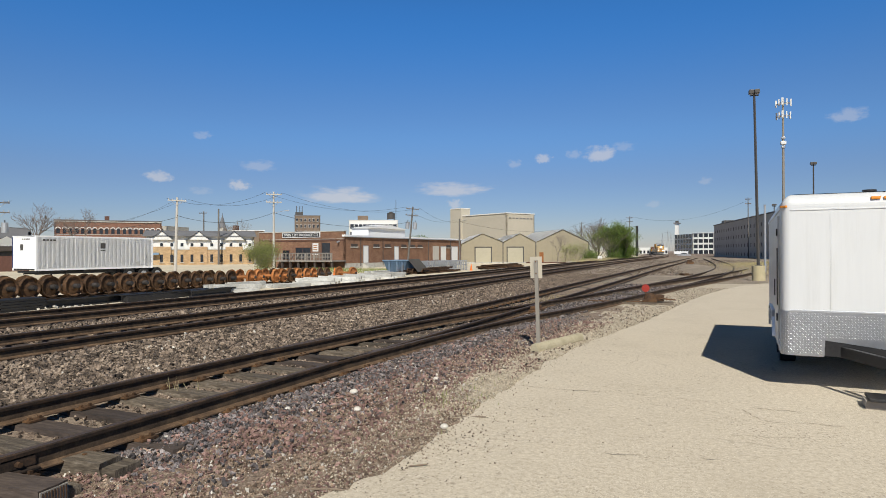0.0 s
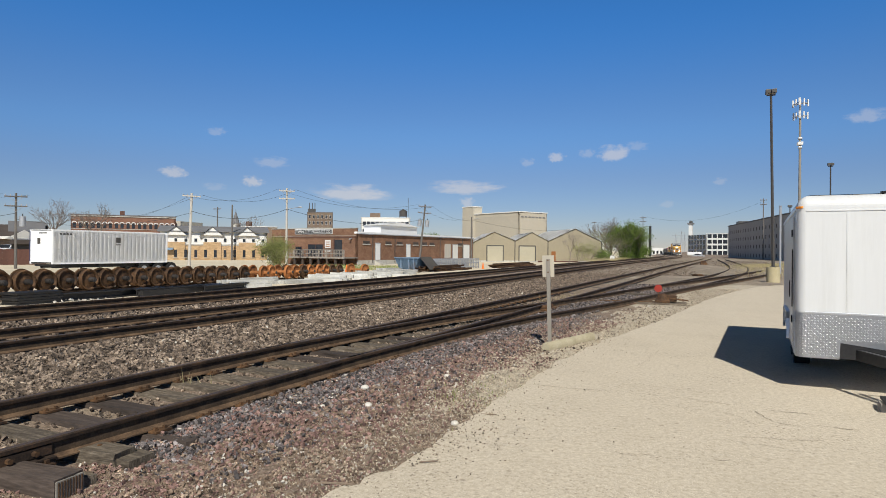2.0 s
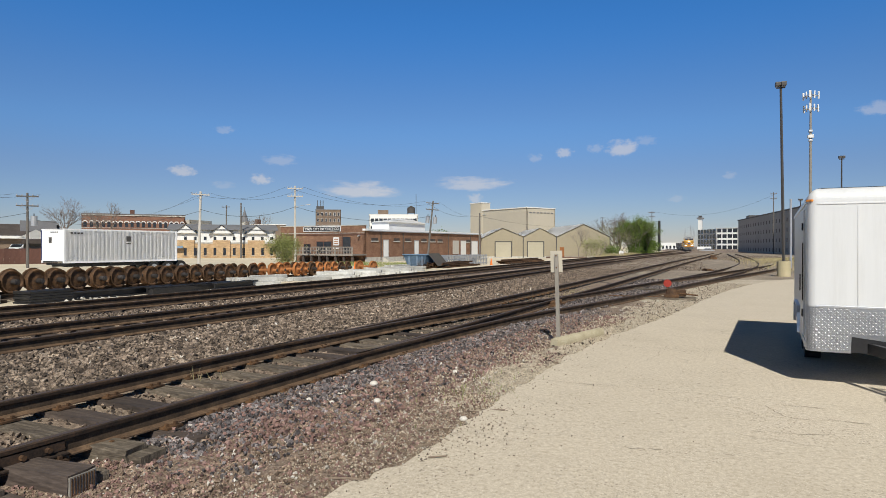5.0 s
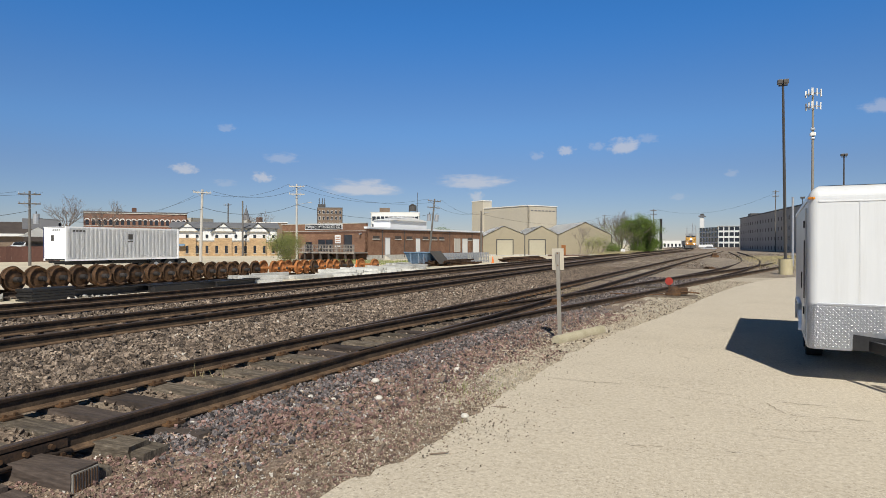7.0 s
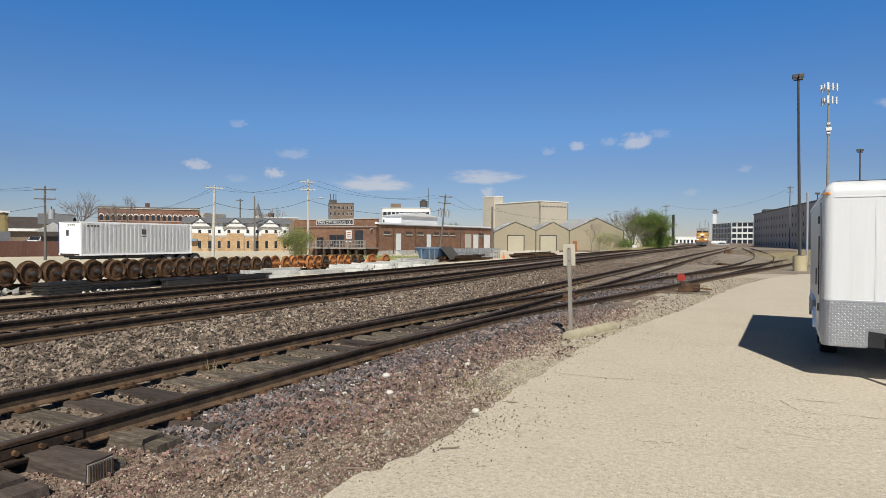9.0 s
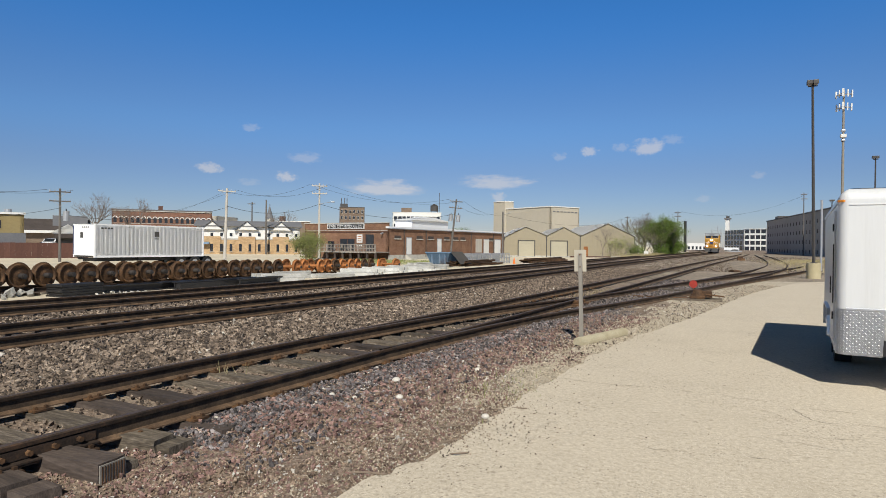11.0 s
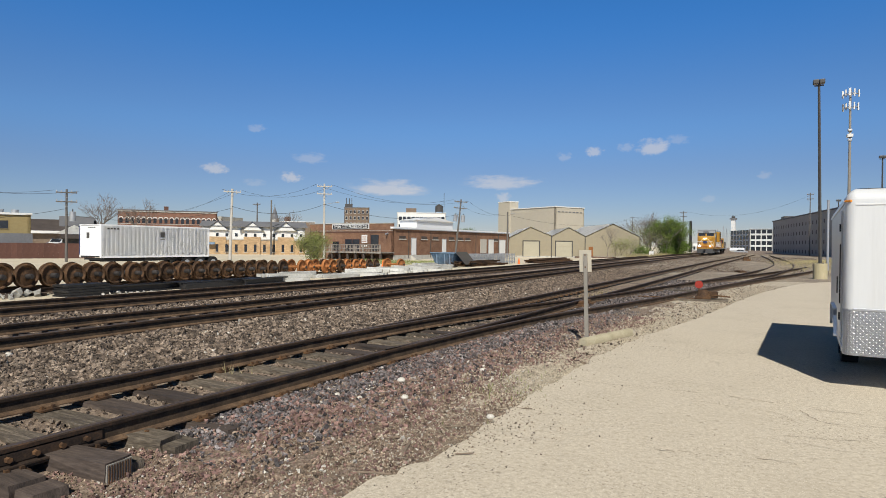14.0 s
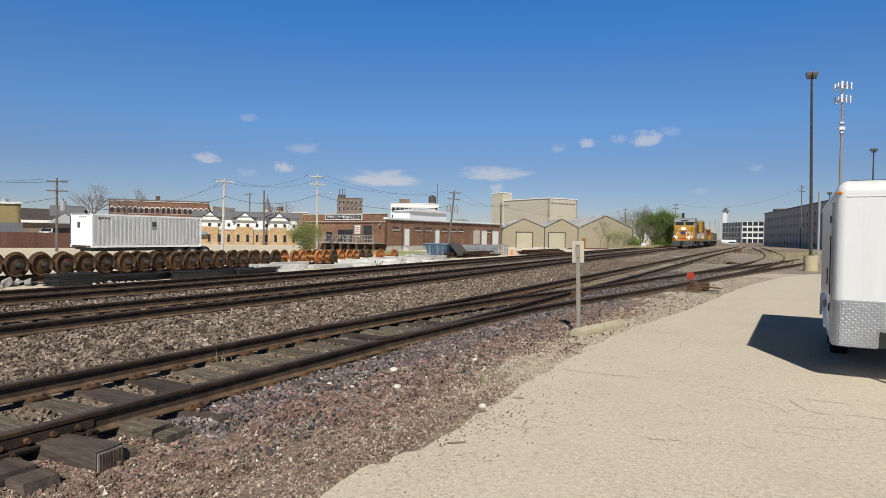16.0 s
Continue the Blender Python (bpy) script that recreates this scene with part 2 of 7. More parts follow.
M["pole"] = surface("weathered_pole_wood", [(0.08, 0.072, 0.064), (0.13, 0.118, 0.105), (0.20, 0.185, 0.165)], scale=2, fine=14, rough=0.9, bump=0.3, stretch=(6, 6, 0.4))
M["palepole"] = surface("bleached_pole_wood", [(0.42, 0.39, 0.34), (0.52, 0.49, 0.43)], scale=2, fine=14, rough=0.9, bump=0.2, stretch=(6, 6, 0.4))
M["bronze"] = surface("dark_bronze_paint", [(0.055, 0.05, 0.045), (0.085, 0.078, 0.07)], scale=2, rough=0.5, bump=0.05)
M["galv"] = surface("galvanised_steel", [(0.36, 0.37, 0.38), (0.47, 0.48, 0.49)], scale=5, fine=30, rough=0.5, metal=0.5, bump=0.05)
M["wood"] = surface("grey_deck_wood", [(0.22, 0.195, 0.165), (0.36, 0.32, 0.275)], scale=3, fine=20, rough=0.9, bump=0.3, per_piece=0.25)
M["leaf"] = surface("spring_leaves", [(0.052, 0.085, 0.013), (0.095, 0.145, 0.021), (0.155, 0.205, 0.038)], scale=0.6, fine=4, rough=0.7, bump=0.0, per_piece=0.4, island=True)
M["leafpale"] = surface("budding_leaves", [(0.115, 0.135, 0.036), (0.185, 0.200, 0.060), (0.25, 0.255, 0.09)], scale=0.6, fine=4, rough=0.8, bump=0.0, per_piece=0.35, island=True)
M["twig"] = surface("bare_twigs", [(0.15, 0.125, 0.105), (0.25, 0.21, 0.18)], scale=3, fine=20, rough=0.9, bump=0.1)
M["grass"] = surface("dry_grass", [(0.28, 0.22, 0.11), (0.40, 0.33, 0.18), (0.30, 0.31, 0.12)], scale=0.8, fine=6, rough=0.95, bump=0.0, per_piece=0.4, island=True)
M["grassgreen"] = surface("green_grass", [(0.13, 0.17, 0.04), (0.22, 0.25, 0.08), (0.30, 0.30, 0.13)], scale=0.8, fine=6, rough=0.95, bump=0.0, per_piece=0.4, island=True)
M["yellow"] = surface("locomotive_yellow_paint", [(0.33, 0.17, 0.020), (0.40, 0.21, 0.028)], scale=1, fine=6, rough=0.4, bump=0.0, stain=(0.35, 0.2, 0.05), stain_scale=0.8, stain_amt=0.4)
M["locogrey"] = surface("locomotive_grey_paint", [(0.17, 0.18, 0.19), (0.23, 0.24, 0.25)], scale=1, fine=6, rough=0.5, bump=0.0)
M["blue"] = surface("faded_blue_paint", [(0.13, 0.21, 0.31), (0.22, 0.32, 0.42)], scale=1.5, fine=12, rough=0.75, bump=0.1, stain=(0.17, 0.11, 0.075), stain_scale=0.9, stain_amt=0.8)
M["navy"] = surface("dark_blue_paint", [(0.02, 0.03, 0.09), (0.03, 0.045, 0.13)], scale=1.5, rough=0.5, bump=0.0)
M["orange"] = surface("safety_orange", [(0.75, 0.16, 0.02), (0.82, 0.2, 0.03)], scale=3, rough=0.6, bump=0.0)
M["targetred"] = surface("faded_red_paint", [(0.26, 0.022, 0.014), (0.36, 0.040, 0.022)], scale=6, rough=0.6, bump=0.05)
M["fencered"] = surface("red_brown_fence_paint", [(0.075, 0.034, 0.024), (0.125, 0.058, 0.042)], scale=0.7, fine=8, rough=0.85, bump=0.1, per_piece=0.15)
M["ochre"] = surface("ochre_wall_paint", [(0.25, 0.19, 0.085), (0.32, 0.25, 0.115)], scale=0.3, fine=4, rough=0.85, bump=0.0)
M["carpaint"] = surface("silver_white_car_paint", [(0.62, 0.63, 0.64), (0.70, 0.71, 0.72)], scale=1, rough=0.25, bump=0.0)
M["bumperpaint"] = surface("yellowed_concrete_stop", [(0.33, 0.29, 0.19), (0.43, 0.38, 0.26), (0.52, 0.47, 0.34)], scale=3, fine=40, rough=0.9, bump=0.4)
M["lampbase"] = surface("tan_painted_concrete", [(0.40, 0.34, 0.20), (0.50, 0.43, 0.27)], scale=2, fine=20, rough=0.9, bump=0.2)
M["wire"] = surface("black_cable", [(0.03, 0.03, 0.03), (0.05, 0.05, 0.05)], rough=0.7, bump=0)
M["headlight"] = glow("lit_headlight", (1.0, 0.95, 0.82), 14.0)
M["deadwood"] = surface("dry_stick", [(0.16, 0.12, 0.085), (0.27, 0.21, 0.155)], scale=8, fine=50, rough=0.9, bump=0.3)


# ---- builders ----
def link_bm(name, bm, material, parent=None, label="", smooth=False):
    me = bpy.data.meshes.new(name)
    bm.normal_update()
    bm.to_mesh(me)
    bm.free()
    if smooth:
        me.shade_smooth()
    for mt in (material if isinstance(material, (list, tuple)) else [material]):
        me.materials.append(mt)
    ob = new(name, me)
    if parent is not None:
        ob.parent = parent
    if label:
        ob["label"] = label
    return ob


def part(name, bm, material, parent, label="", smooth=False):
    return link_bm(name, bm, material, parent, label, smooth)


def piece(name, me, parent, m):
    """A further object on a shared mesh."""
    ob = new(name, me)
    ob.parent = parent
    ob.matrix_basis = m
    return ob


def thing(name, m, label, category, group="", kind=""):
    ob = new(name)
    ob.matrix_basis = m
    return tagged(ob, label, category, group, kind)


def box(bm, x0, x1, y0, y1, z0, z1, bevel=0.0, mat=0, m=None):
    r = bmesh.ops.create_cube(bm, size=1.0, matrix=Matrix.LocRotScale(((x0 + x1) / 2, (y0 + y1) / 2, (z0 + z1) / 2), None, (abs(x1 - x0), abs(y1 - y0), abs(z1 - z0))))
    vs = r["verts"]
    if m is not None:
        bmesh.ops.transform(bm, matrix=m, verts=vs)
    fs = {f for v in vs for f in v.link_faces}
    for f in fs:
        f.material_index = mat
    if bevel:
        es = {e for v in vs for e in v.link_edges}
        bmesh.ops.bevel(bm, geom=list(es), offset=bevel, segments=2, profile=0.6, affect="EDGES")
    return bm


def cyl(bm, p0, p1, r0, r1=None, seg=12, mat=0, caps=True):
    p0, p1 = Vector(p0), Vector(p1)
    d = p1 - p0
    q = d.to_track_quat("Z", "Y")
    r = bmesh.ops.create_cone(bm, cap_ends=caps, segments=seg, radius1=r0, radius2=r0 if r1 is None else r1, depth=d.length,
                              matrix=Matrix.Translation((p0 + p1) / 2) @ q.to_matrix().to_4x4())
    for v in r["verts"]:
        for f in v.link_faces:
            f.material_index = mat
    return bm


def boxpart(name, dims, material, parent, bevel=0.0, label="", m=None):
    return part(name, box(bmesh.new(), *dims, bevel=bevel, m=m), material, parent, label)


def cylpart(name, p0, p1, r0, material, parent, r1=None, seg=12, label=""):
    return part(name, cyl(bmesh.new(), p0, p1, r0, r1, seg), material, parent, label)


def prism(bm, pts, x0, x1, mat=0):
    """Extrude a profile of (y, z) points from x0 to x1."""
    a = [bm.verts.new((x0, y, z)) for y, z in pts]
    b = [bm.verts.new((x1, y, z)) for y, z in pts]
    k = len(pts)
    fs = [bm.faces.new(a[::-1]), bm.faces.new(b)]
    for i in range(k):
        fs.append(bm.faces.new((a[i], a[(i + 1) % k], b[(i + 1) % k], b[i])))
    for f in fs:
        f.material_index = mat
    bmesh.ops.recalc_face_normals(bm, faces=fs)
    return bm


def sweep(bm, path, profile, mat=0, closed=True):
    """Sweep a profile of (across, up) along a plan path of (x, y, z)."""
    rings = []
    for i, p in enumerate(path):
        a, b = Vector(path[max(0, i - 1)]), Vector(path[min(len(path) - 1, i + 1)])
        d = (b - a)
        d.z = 0
        d.normalize()
        s = Vector((d.y, -d.x, 0))
        rings.append([bm.verts.new(Vector(p) + s * u + Vector((0, 0, v))) for u, v in profile])
    k = len(profile)
    fs = []
    for r0, r1 in zip(rings[:-1], rings[1:]):
        for i in range(k if closed else k - 1):
            fs.append(bm.faces.new((r0[i], r0[(i + 1) % k], r1[(i + 1) % k], r1[i])))
    if closed:
        fs += [bm.faces.new(rings[0][::-1]), bm.faces.new(rings[-1])]
    for f in fs:
        f.material_index = mat
    bmesh.ops.recalc_face_normals(bm, faces=fs)
    return bm


def spline(points, step):
    """A smooth plan curve (Catmull-Rom) through points (x, y), sampled about every step metres."""
    P = [Vector((p[0], p[1])) for p in points]
    P = [2 * P[0] - P[1]] + P + [2 * P[-1] - P[-2]]
    out = []
    for i in range(1, len(P) - 2):
        a, b, c, d = P[i - 1:i + 3]
        n = max(1, int((c - b).length / step))
        for k in range(n):
            t = k / n
            out.append(0.5 * (2 * b + (c - a) * t + (2 * a - 5 * b + 4 * c - d) * t * t + (3 * b - a - 3 * c + d) * t ** 3))
    out.append(P[-2])
    return out


def offset_path(path, off, z):
    out = []
    for i, p in enumerate(path):
        d = (path[min(len(path) - 1, i + 1)] - path[max(0, i - 1)]).normalized()
        out.append((p.x + d.y * off, p.y - d.x * off, z))
    return out


def face_frame(a, b, z=0.0):
    """Pose whose x runs along the ground from a to b (plan points) and whose -y looks out of the wall, to the right-hand side of a to b."""
    return Matrix.Translation((a[0], a[1], z)) @ Matrix.Rotation(math.atan2(b[1] - a[1], b[0] - a[0]), 4, "Z")


def polar(az, r):
    return (r * math.sin(radians(az)), r * math.cos(radians(az)))


# ---- ground ----
MAIN_PTS = [(-10.6, -60), (-10.4, -15), (-10.05, 5), (-9.6, 11), (-9.25, 18), (-8.9, 27), (-8.5, 38), (-7.9, 54), (-7.1, 73), (-5.95, 93), (-5.0, 108),
            (-3.7, 128), (-2.75, 144), (-1.8, 168), (-1.3, 196), (-1.3, 225), (-2.0, 255), (-4.0, 290), (-8.0, 330), (-16.0, 380)]
NEAR_PTS = [(-7.8, -30), (-6.2, -8), (-5.33, 3), (-5.09, 6), (-4.82, 9.6), (-4.42, 15.5), (-3.72, 25), (-2.98, 36), (-2.25, 47), (-1.1, 64), (1.0, 92), (5.0, 150)]
DIV_PTS = [(-4.98, 7.5), (-4.45, 11.2), (-3.9, 13.8), (-3.18, 16.4), (-2.1, 20.6), (-0.5, 27.8), (2.2, 38), (4.75, 48), (9.0, 66), (15, 90)]
DIV2_PTS = [(-0.5, 27.8), (0.85, 34.5), (2.2, 42), (4.0, 55), (5.2, 72), (6.1, 99), (6.9, 135)]
MAIN = spline(MAIN_PTS, 2.0)
NEAR = spline(NEAR_PTS, 0.5)
DIV = spline(DIV_PTS, 0.5)
DIV2 = spline(DIV2_PTS, 1.0)


def main_x(y):
    return np.interp(y, [p.y for p in MAIN], [p.x for p in MAIN])


def near_x(y):
    return np.interp(y, [p.y for p in NEAR], [p.x for p in NEAR])


LOT_EDGE = [(-2.6, -8), (-2.3, 0), (-2.16, 3.3), (-2.1, 3.8), (-1.97, 4.4), (-1.92, 5.3), (-1.88, 6.4), (-1.8, 7.8), (-1.66, 9.4), (-1.42, 11.1), (-0.93, 13.5),
            (-0.36, 16.2), (0.15, 19.3), (0.67, 22.3), (1.35, 25.6), (2.1, 28.6), (2.8, 31.0), (3.55, 33.0), (4.6, 34.6), (7.5, 36.2), (14, 38), (40, 42)]


def ground_z(x, y):
    """Height of the ground under the tracks, the lot and the lower yard."""
    u = x - main_x(y)
    v = x - near_x(y)
    left = np.interp(u, [-24.0, -11.5, -8.2, -6.4, -5.2, -5.0, -3.2, -3.0, -2.0, -1.1, -0.9, 0.9, 1.1, 1.7, 2.6], [-0.6, -0.5, -0.35, 0.0, 0.0, -0.05, -0.05, 0.02, 0.02, 0.03, -0.05, -0.05, 0.03, 0.03, -0.02])
    right = np.interp(v, [-3.2, -1.9, -1.3, 1.1, 1.6, 3.0], [-0.02, -0.07, -0.085, -0.10, -0.14, -0.03])
    bank = np.interp(v, [0.82, 0.95, 1.6, 3.0], [-0.10, -0.025, -0.02, -0.03])      # gravel heaped over the tie ends
    right = np.where(v > 0.82, right + (bank - right) * np.clip((y - 3.85) / 0.7, 0, 1), right)
    z = left + (right - left) * np.clip((v + 3.7) / 1.3, 0, 1)
    fade = np.clip((y - 45) / 30, 0, 1)
    return z * (1 - fade) + np.where(u < -8, left, -0.02) * fade


def build_ground():
    xs = np.unique(np.concatenate([np.linspace(-3000, -200, 15), np.linspace(-200, -40, 21), np.linspace(-40, -14, 40), np.linspace(-14, 1, 100), np.linspace(1, 30, 20), np.linspace(30, 3000, 16)]))
    ys = np.unique(np.concatenate([np.linspace(-3000, -60, 12), np.linspace(-60, 0, 16), np.linspace(0, 40, 130), np.linspace(40, 120, 50), np.linspace(120, 400, 30), np.linspace(400, 3500, 12)]))
    X, Y = np.meshgrid(xs, ys)
    Z = ground_z(X, Y)
    rng = np.random.default_rng(3)
    Z += np.where((X > -14) & (X < 1) & (Y > 0) & (Y < 40), rng.normal(0, 0.006, X.shape), 0)
    # a low bank of earth beyond the turnouts
    Z += 0.55 * np.exp(-(((X - 9.5) / 3.0) ** 2 + ((Y - 62) / 14) ** 2)) + 0.35 * np.exp(-(((X - 2.2) / 1.0) ** 2 + ((Y - 62) / 12) ** 2))
    nx, ny = len(xs), len(ys)
    verts = np.stack([X, Y, Z], -1).reshape(-1, 3)
    i = np.arange(ny - 1)[:, None] * nx + np.arange(nx - 1)[None, :]
    faces = np.stack([i, i + 1, i + nx + 1, i + nx], -1).reshape(-1, 4)
    me = bpy.data.meshes.new("ground")
    me.from_pydata(verts.tolist(), [], faces.tolist())
    me.shade_smooth()
    me.materials.append(M["gravel"])
    me.materials.append(M["yard"])
    me.materials.append(M["palegravel"])
    me.materials.append(M["midgravel"])
    cx, cy = verts[faces].mean(1)[:, 0], verts[faces].mean(1)[:, 1]
    idx = ((cx - main_x(cy) < -8.6)).astype(np.int32)
    ex = np.interp(cy, [p[1] for p in LOT_EDGE], [p[0] for p in LOT_EDGE])
    wob = 0.25 * np.sin(cy * 2.3) + 0.15 * np.sin(cy * 5.1 + 1) + rng.normal(0, 0.12, len(cy))
    idx[(cx > ex - np.interp(cy, [5.5, 7.5, 12, 30], [0.0, 0.85, 1.0, 2.1]) - wob) & (cy > 5.8) & (cy < 34) & (cx < 4)] = 2
    idx[(cy > 33) & (cy < 170) & (cx > main_x(cy) + 1.6) & (cx < 25) & (idx != 2)] = 3
    me.polygons.foreach_set("material_index", idx)
    ob = new("ground", me)
    tagged(ob, "brown gravel and pale dirt railway yard ground", "ground", kind="structure")


build_ground()


def lot_material():
    m = surface("exposed_aggregate_concrete", [(0.40, 0.335, 0.245), (0.56, 0.485, 0.37), (0.68, 0.605, 0.48)], scale=24, fine=90, rough=0.92, bump=0.4,
                stain=(0.43, 0.365, 0.27), stain_scale=0.6, stain_amt=0.45, bump_dist=0.005)
    n, l = m.node_tree.nodes, m.node_tree.links
    b = n["Principled BSDF"]
    old = b.inputs["Base Color"].links[0].from_socket
    tc = n.new("ShaderNodeTexCoord")
    warp = n.new("ShaderNodeTexNoise")
    warp.inputs["Scale"].default_value = 1.1
    warp.inputs["Detail"].default_value = 6
    l.new(tc.outputs["Object"], warp.inputs[0])
    add = n.new("ShaderNodeMixRGB")
    add.blend_type = "LINEAR_LIGHT"
    add.inputs[0].default_value = 0.5
    l.new(tc.outputs["Object"], add.inputs[1])
    l.new(warp.outputs[1], add.inputs[2])
    vo = n.new("ShaderNodeTexVoronoi")
    vo.feature = "DISTANCE_TO_EDGE"
    vo.inputs["Scale"].default_value = 0.3
    l.new(add.outputs[0], vo.inputs[0])
    mr = n.new("ShaderNodeMapRange")
    mr.inputs["From Max"].default_value = 0.0045
    mr.inputs["To Min"].default_value = 0.3
    mr.inputs["To Max"].default_value = 0.0
    l.new(vo.outputs["Distance"], mr.inputs[0])
    gate = n.new("ShaderNodeTexNoise")
    gate.inputs["Scale"].default_value = 0.5
    l.new(tc.outputs["Object"], gate.inputs[0])
    g2 = n.new("ShaderNodeMapRange")
    g2.inputs["From Min"].default_value = 0.48
    g2.inputs["From Max"].default_value = 0.58
    l.new(gate.outputs[0], g2.inputs[0])
    mul = n.new("ShaderNodeMath")
    mul.operation = "MULTIPLY"
    l.new(mr.outputs[0], mul.inputs[0])
    l.new(g2.outputs[0], mul.inputs[1])
    mx = n.new("ShaderNodeMixRGB")
    mx.inputs[2].default_value = (0.16, 0.13, 0.10, 1)
    l.new(mul.outputs[0], mx.inputs[0])
    l.new(old, mx.inputs[1])
    # pale and dark pebbles in the aggregate, washed-out pits and scuffed patches
    def cells(scale, lo, hi, amount, colour, base, patch=None):
        peb = n.new("ShaderNodeTexVoronoi")
        peb.inputs["Scale"].default_value = scale
        l.new(tc.outputs["Object"], peb.inputs[0])
        hs = n.new("ShaderNodeSeparateColor")
        l.new(peb.outputs["Color"], hs.inputs[0])
        pm = n.new("ShaderNodeMapRange")
        pm.inputs["From Min"].default_value = lo
        pm.inputs["From Max"].default_value = hi
        pm.inputs["To Max"].default_value = amount
        l.new(hs.outputs[0], pm.inputs[0])
        near = n.new("ShaderNodeMapRange")
        near.inputs["From Min"].default_value = 0.28
        near.inputs["From Max"].default_value = 0.48
        near.inputs["To Min"].default_value = 1.0
        near.inputs["To Max"].default_value = 0.0
        l.new(peb.outputs["Distance"], near.inputs[0])
        f = n.new("ShaderNodeMath")
        f.operation = "MULTIPLY"
        l.new(pm.outputs[0], f.inputs[0])
        l.new(near.outputs[0], f.inputs[1])
        fac = f.outputs[0]
        if patch:
            pn = n.new("ShaderNodeTexNoise")
            pn.inputs["Scale"].default_value = patch
            pn.inputs["Detail"].default_value = 3
            l.new(tc.outputs["Object"], pn.inputs[0])
            pr = n.new("ShaderNodeMapRange")
            pr.inputs["From Min"].default_value = 0.42
            pr.inputs["From Max"].default_value = 0.66
            l.new(pn.outputs[0], pr.inputs[0])
            g = n.new("ShaderNodeMath")
            g.operation = "MULTIPLY"
            l.new(fac, g.inputs[0])
            l.new(pr.outputs[0], g.inputs[1])
            fac = g.outputs[0]
        mxc = n.new("ShaderNodeMixRGB")
        mxc.inputs[2].default_value = (*colour, 1)
        l.new(fac, mxc.inputs[0])
        l.new(base, mxc.inputs[1])
        return mxc.outputs[0]

    col = cells(120, 0.5, 0.9, 0.6, (0.27, 0.21, 0.15), mx.outputs[0])
    col = cells(85, 0.6, 0.9, 0.7, (0.80, 0.74, 0.62), col)
    col = cells(42, 0.66, 0.86, 0.8, (0.17, 0.135, 0.10), col, 0.9)
    col = cells(16, 0.93, 0.97, 0.6, (0.16, 0.125, 0.09), col, 0.6)
    l.new(col, b.inputs["Base Color"])
    return m


def build_lot():
    rng = random.Random(5)
    edge = spline(LOT_EDGE, 0.12)
    edge = [(p.x + (rng.uniform(-0.035, 0.035) + 0.05 * noise.noise((p.x * 1.5, p.y * 1.5, 0)) if p.y < 36 else 0), p.y) for p in edge]
    bm = bmesh.new()
    top = [bm.verts.new((x, y, 0.0)) for x, y in edge]
    low = [bm.verts.new((x - 0.03, y + 0.01, -0.11)) for x, y in edge]
    far = [bm.verts.new((60, 42, 0)), bm.verts.new((60, -60, 0)), bm.verts.new((-2.9, -60, 0))]
    bm.faces.new(top + far)
    for a, b, c, d in zip(top[:-1], low[:-1], low[1:], top[1:]):
        bm.faces.new((a, b, c, d))
    bmesh.ops.recalc_face_normals(bm, faces=bm.faces)
    bmesh.ops.triangulate(bm, faces=[f for f in bm.faces if len(f.verts) > 4])
    for f in bm.faces:
        if abs(f.normal.z) > 0.9 and f.normal.z < 0:
            f.normal_flip()
    ob = link_bm("pavement", bm, lot_material())
    tagged(ob, "pale tan exposed-aggregate concrete parking lot with cracks", "pavement", kind="structure")


build_lot()

# ---- railway tracks ----
RAIL = [(-0.070, -0.168), (-0.070, -0.156), (-0.011, -0.135), (-0.009, -0.048), (-0.034, -0.038), (-0.037, -0.010), (-0.028, 0.0),
        (0.028, 0.0), (0.037, -0.010), (0.034, -0.038), (0.009, -0.048), (0.011, -0.135), (0.070, -0.156), (0.070, -0.168)]


def rail_mesh(path, off, z):
    bm = sweep(bmesh.new(), offset_path(path, off, z), RAIL)
    for f in bm.faces:
        if f.normal.z > 0.85 and f.calc_center_median().z > z - 0.006:
            f.material_index = 1
        # base, then web: rust with sunlight put into its tone
        elif f.calc_center_median().z < z - 0.132:
            f.material_index = 2
        elif f.calc_center_median().z < z - 0.05:
            f.material_index = 3
    return bm


def tie_mesh(length, seed, width=0.23):
    rng = random.Random(seed)
    bm = box(bmesh.new(), -length / 2, length / 2, -width / 2, width / 2, -0.18, 0.0)
    bmesh.ops.subdivide_edges(bm, edges=[e for e in bm.edges if abs(e.verts[0].co.x - e.verts[1].co.x) > 1], cuts=2)
    for v in bm.verts:
        v.co += Vector((rng.uniform(-0.025, 0.025), rng.uniform(-0.012, 0.012), rng.uniform(-0.008, 0.004)))
    me = bpy.data.meshes.new("tie")
    bm.to_mesh(me)
    bm.free()
    return me


TIES = [tie_mesh(2.6, s) for s in range(6)]
for k, me in enumerate(TIES):
    me.materials.append(M["tie"] if k % 3 else M["tiedark"])
TIES_DARK = [tie_mesh(2.6, s + 20) for s in range(3)]
for me in TIES_DARK:
    me.materials.append(M["tiedark"])


def plate_mesh():
    bm = box(bmesh.new(), -0.16, 0.16, -0.09, 0.09, 0.0, 0.018)
    for sx in (-0.11, 0.11):
        for sy in (-0.05, 0.05):
            box(bm, sx - 0.014, sx + 0.014, sy - 0.014, sy + 0.014, 0.018, 0.045)
    me = bpy.data.meshes.new("tie_plate")
    bm.to_mesh(me)
    bm.free()
    me.materials.append(M["rustdark"])
    return me


PLATE = plate_mesh()


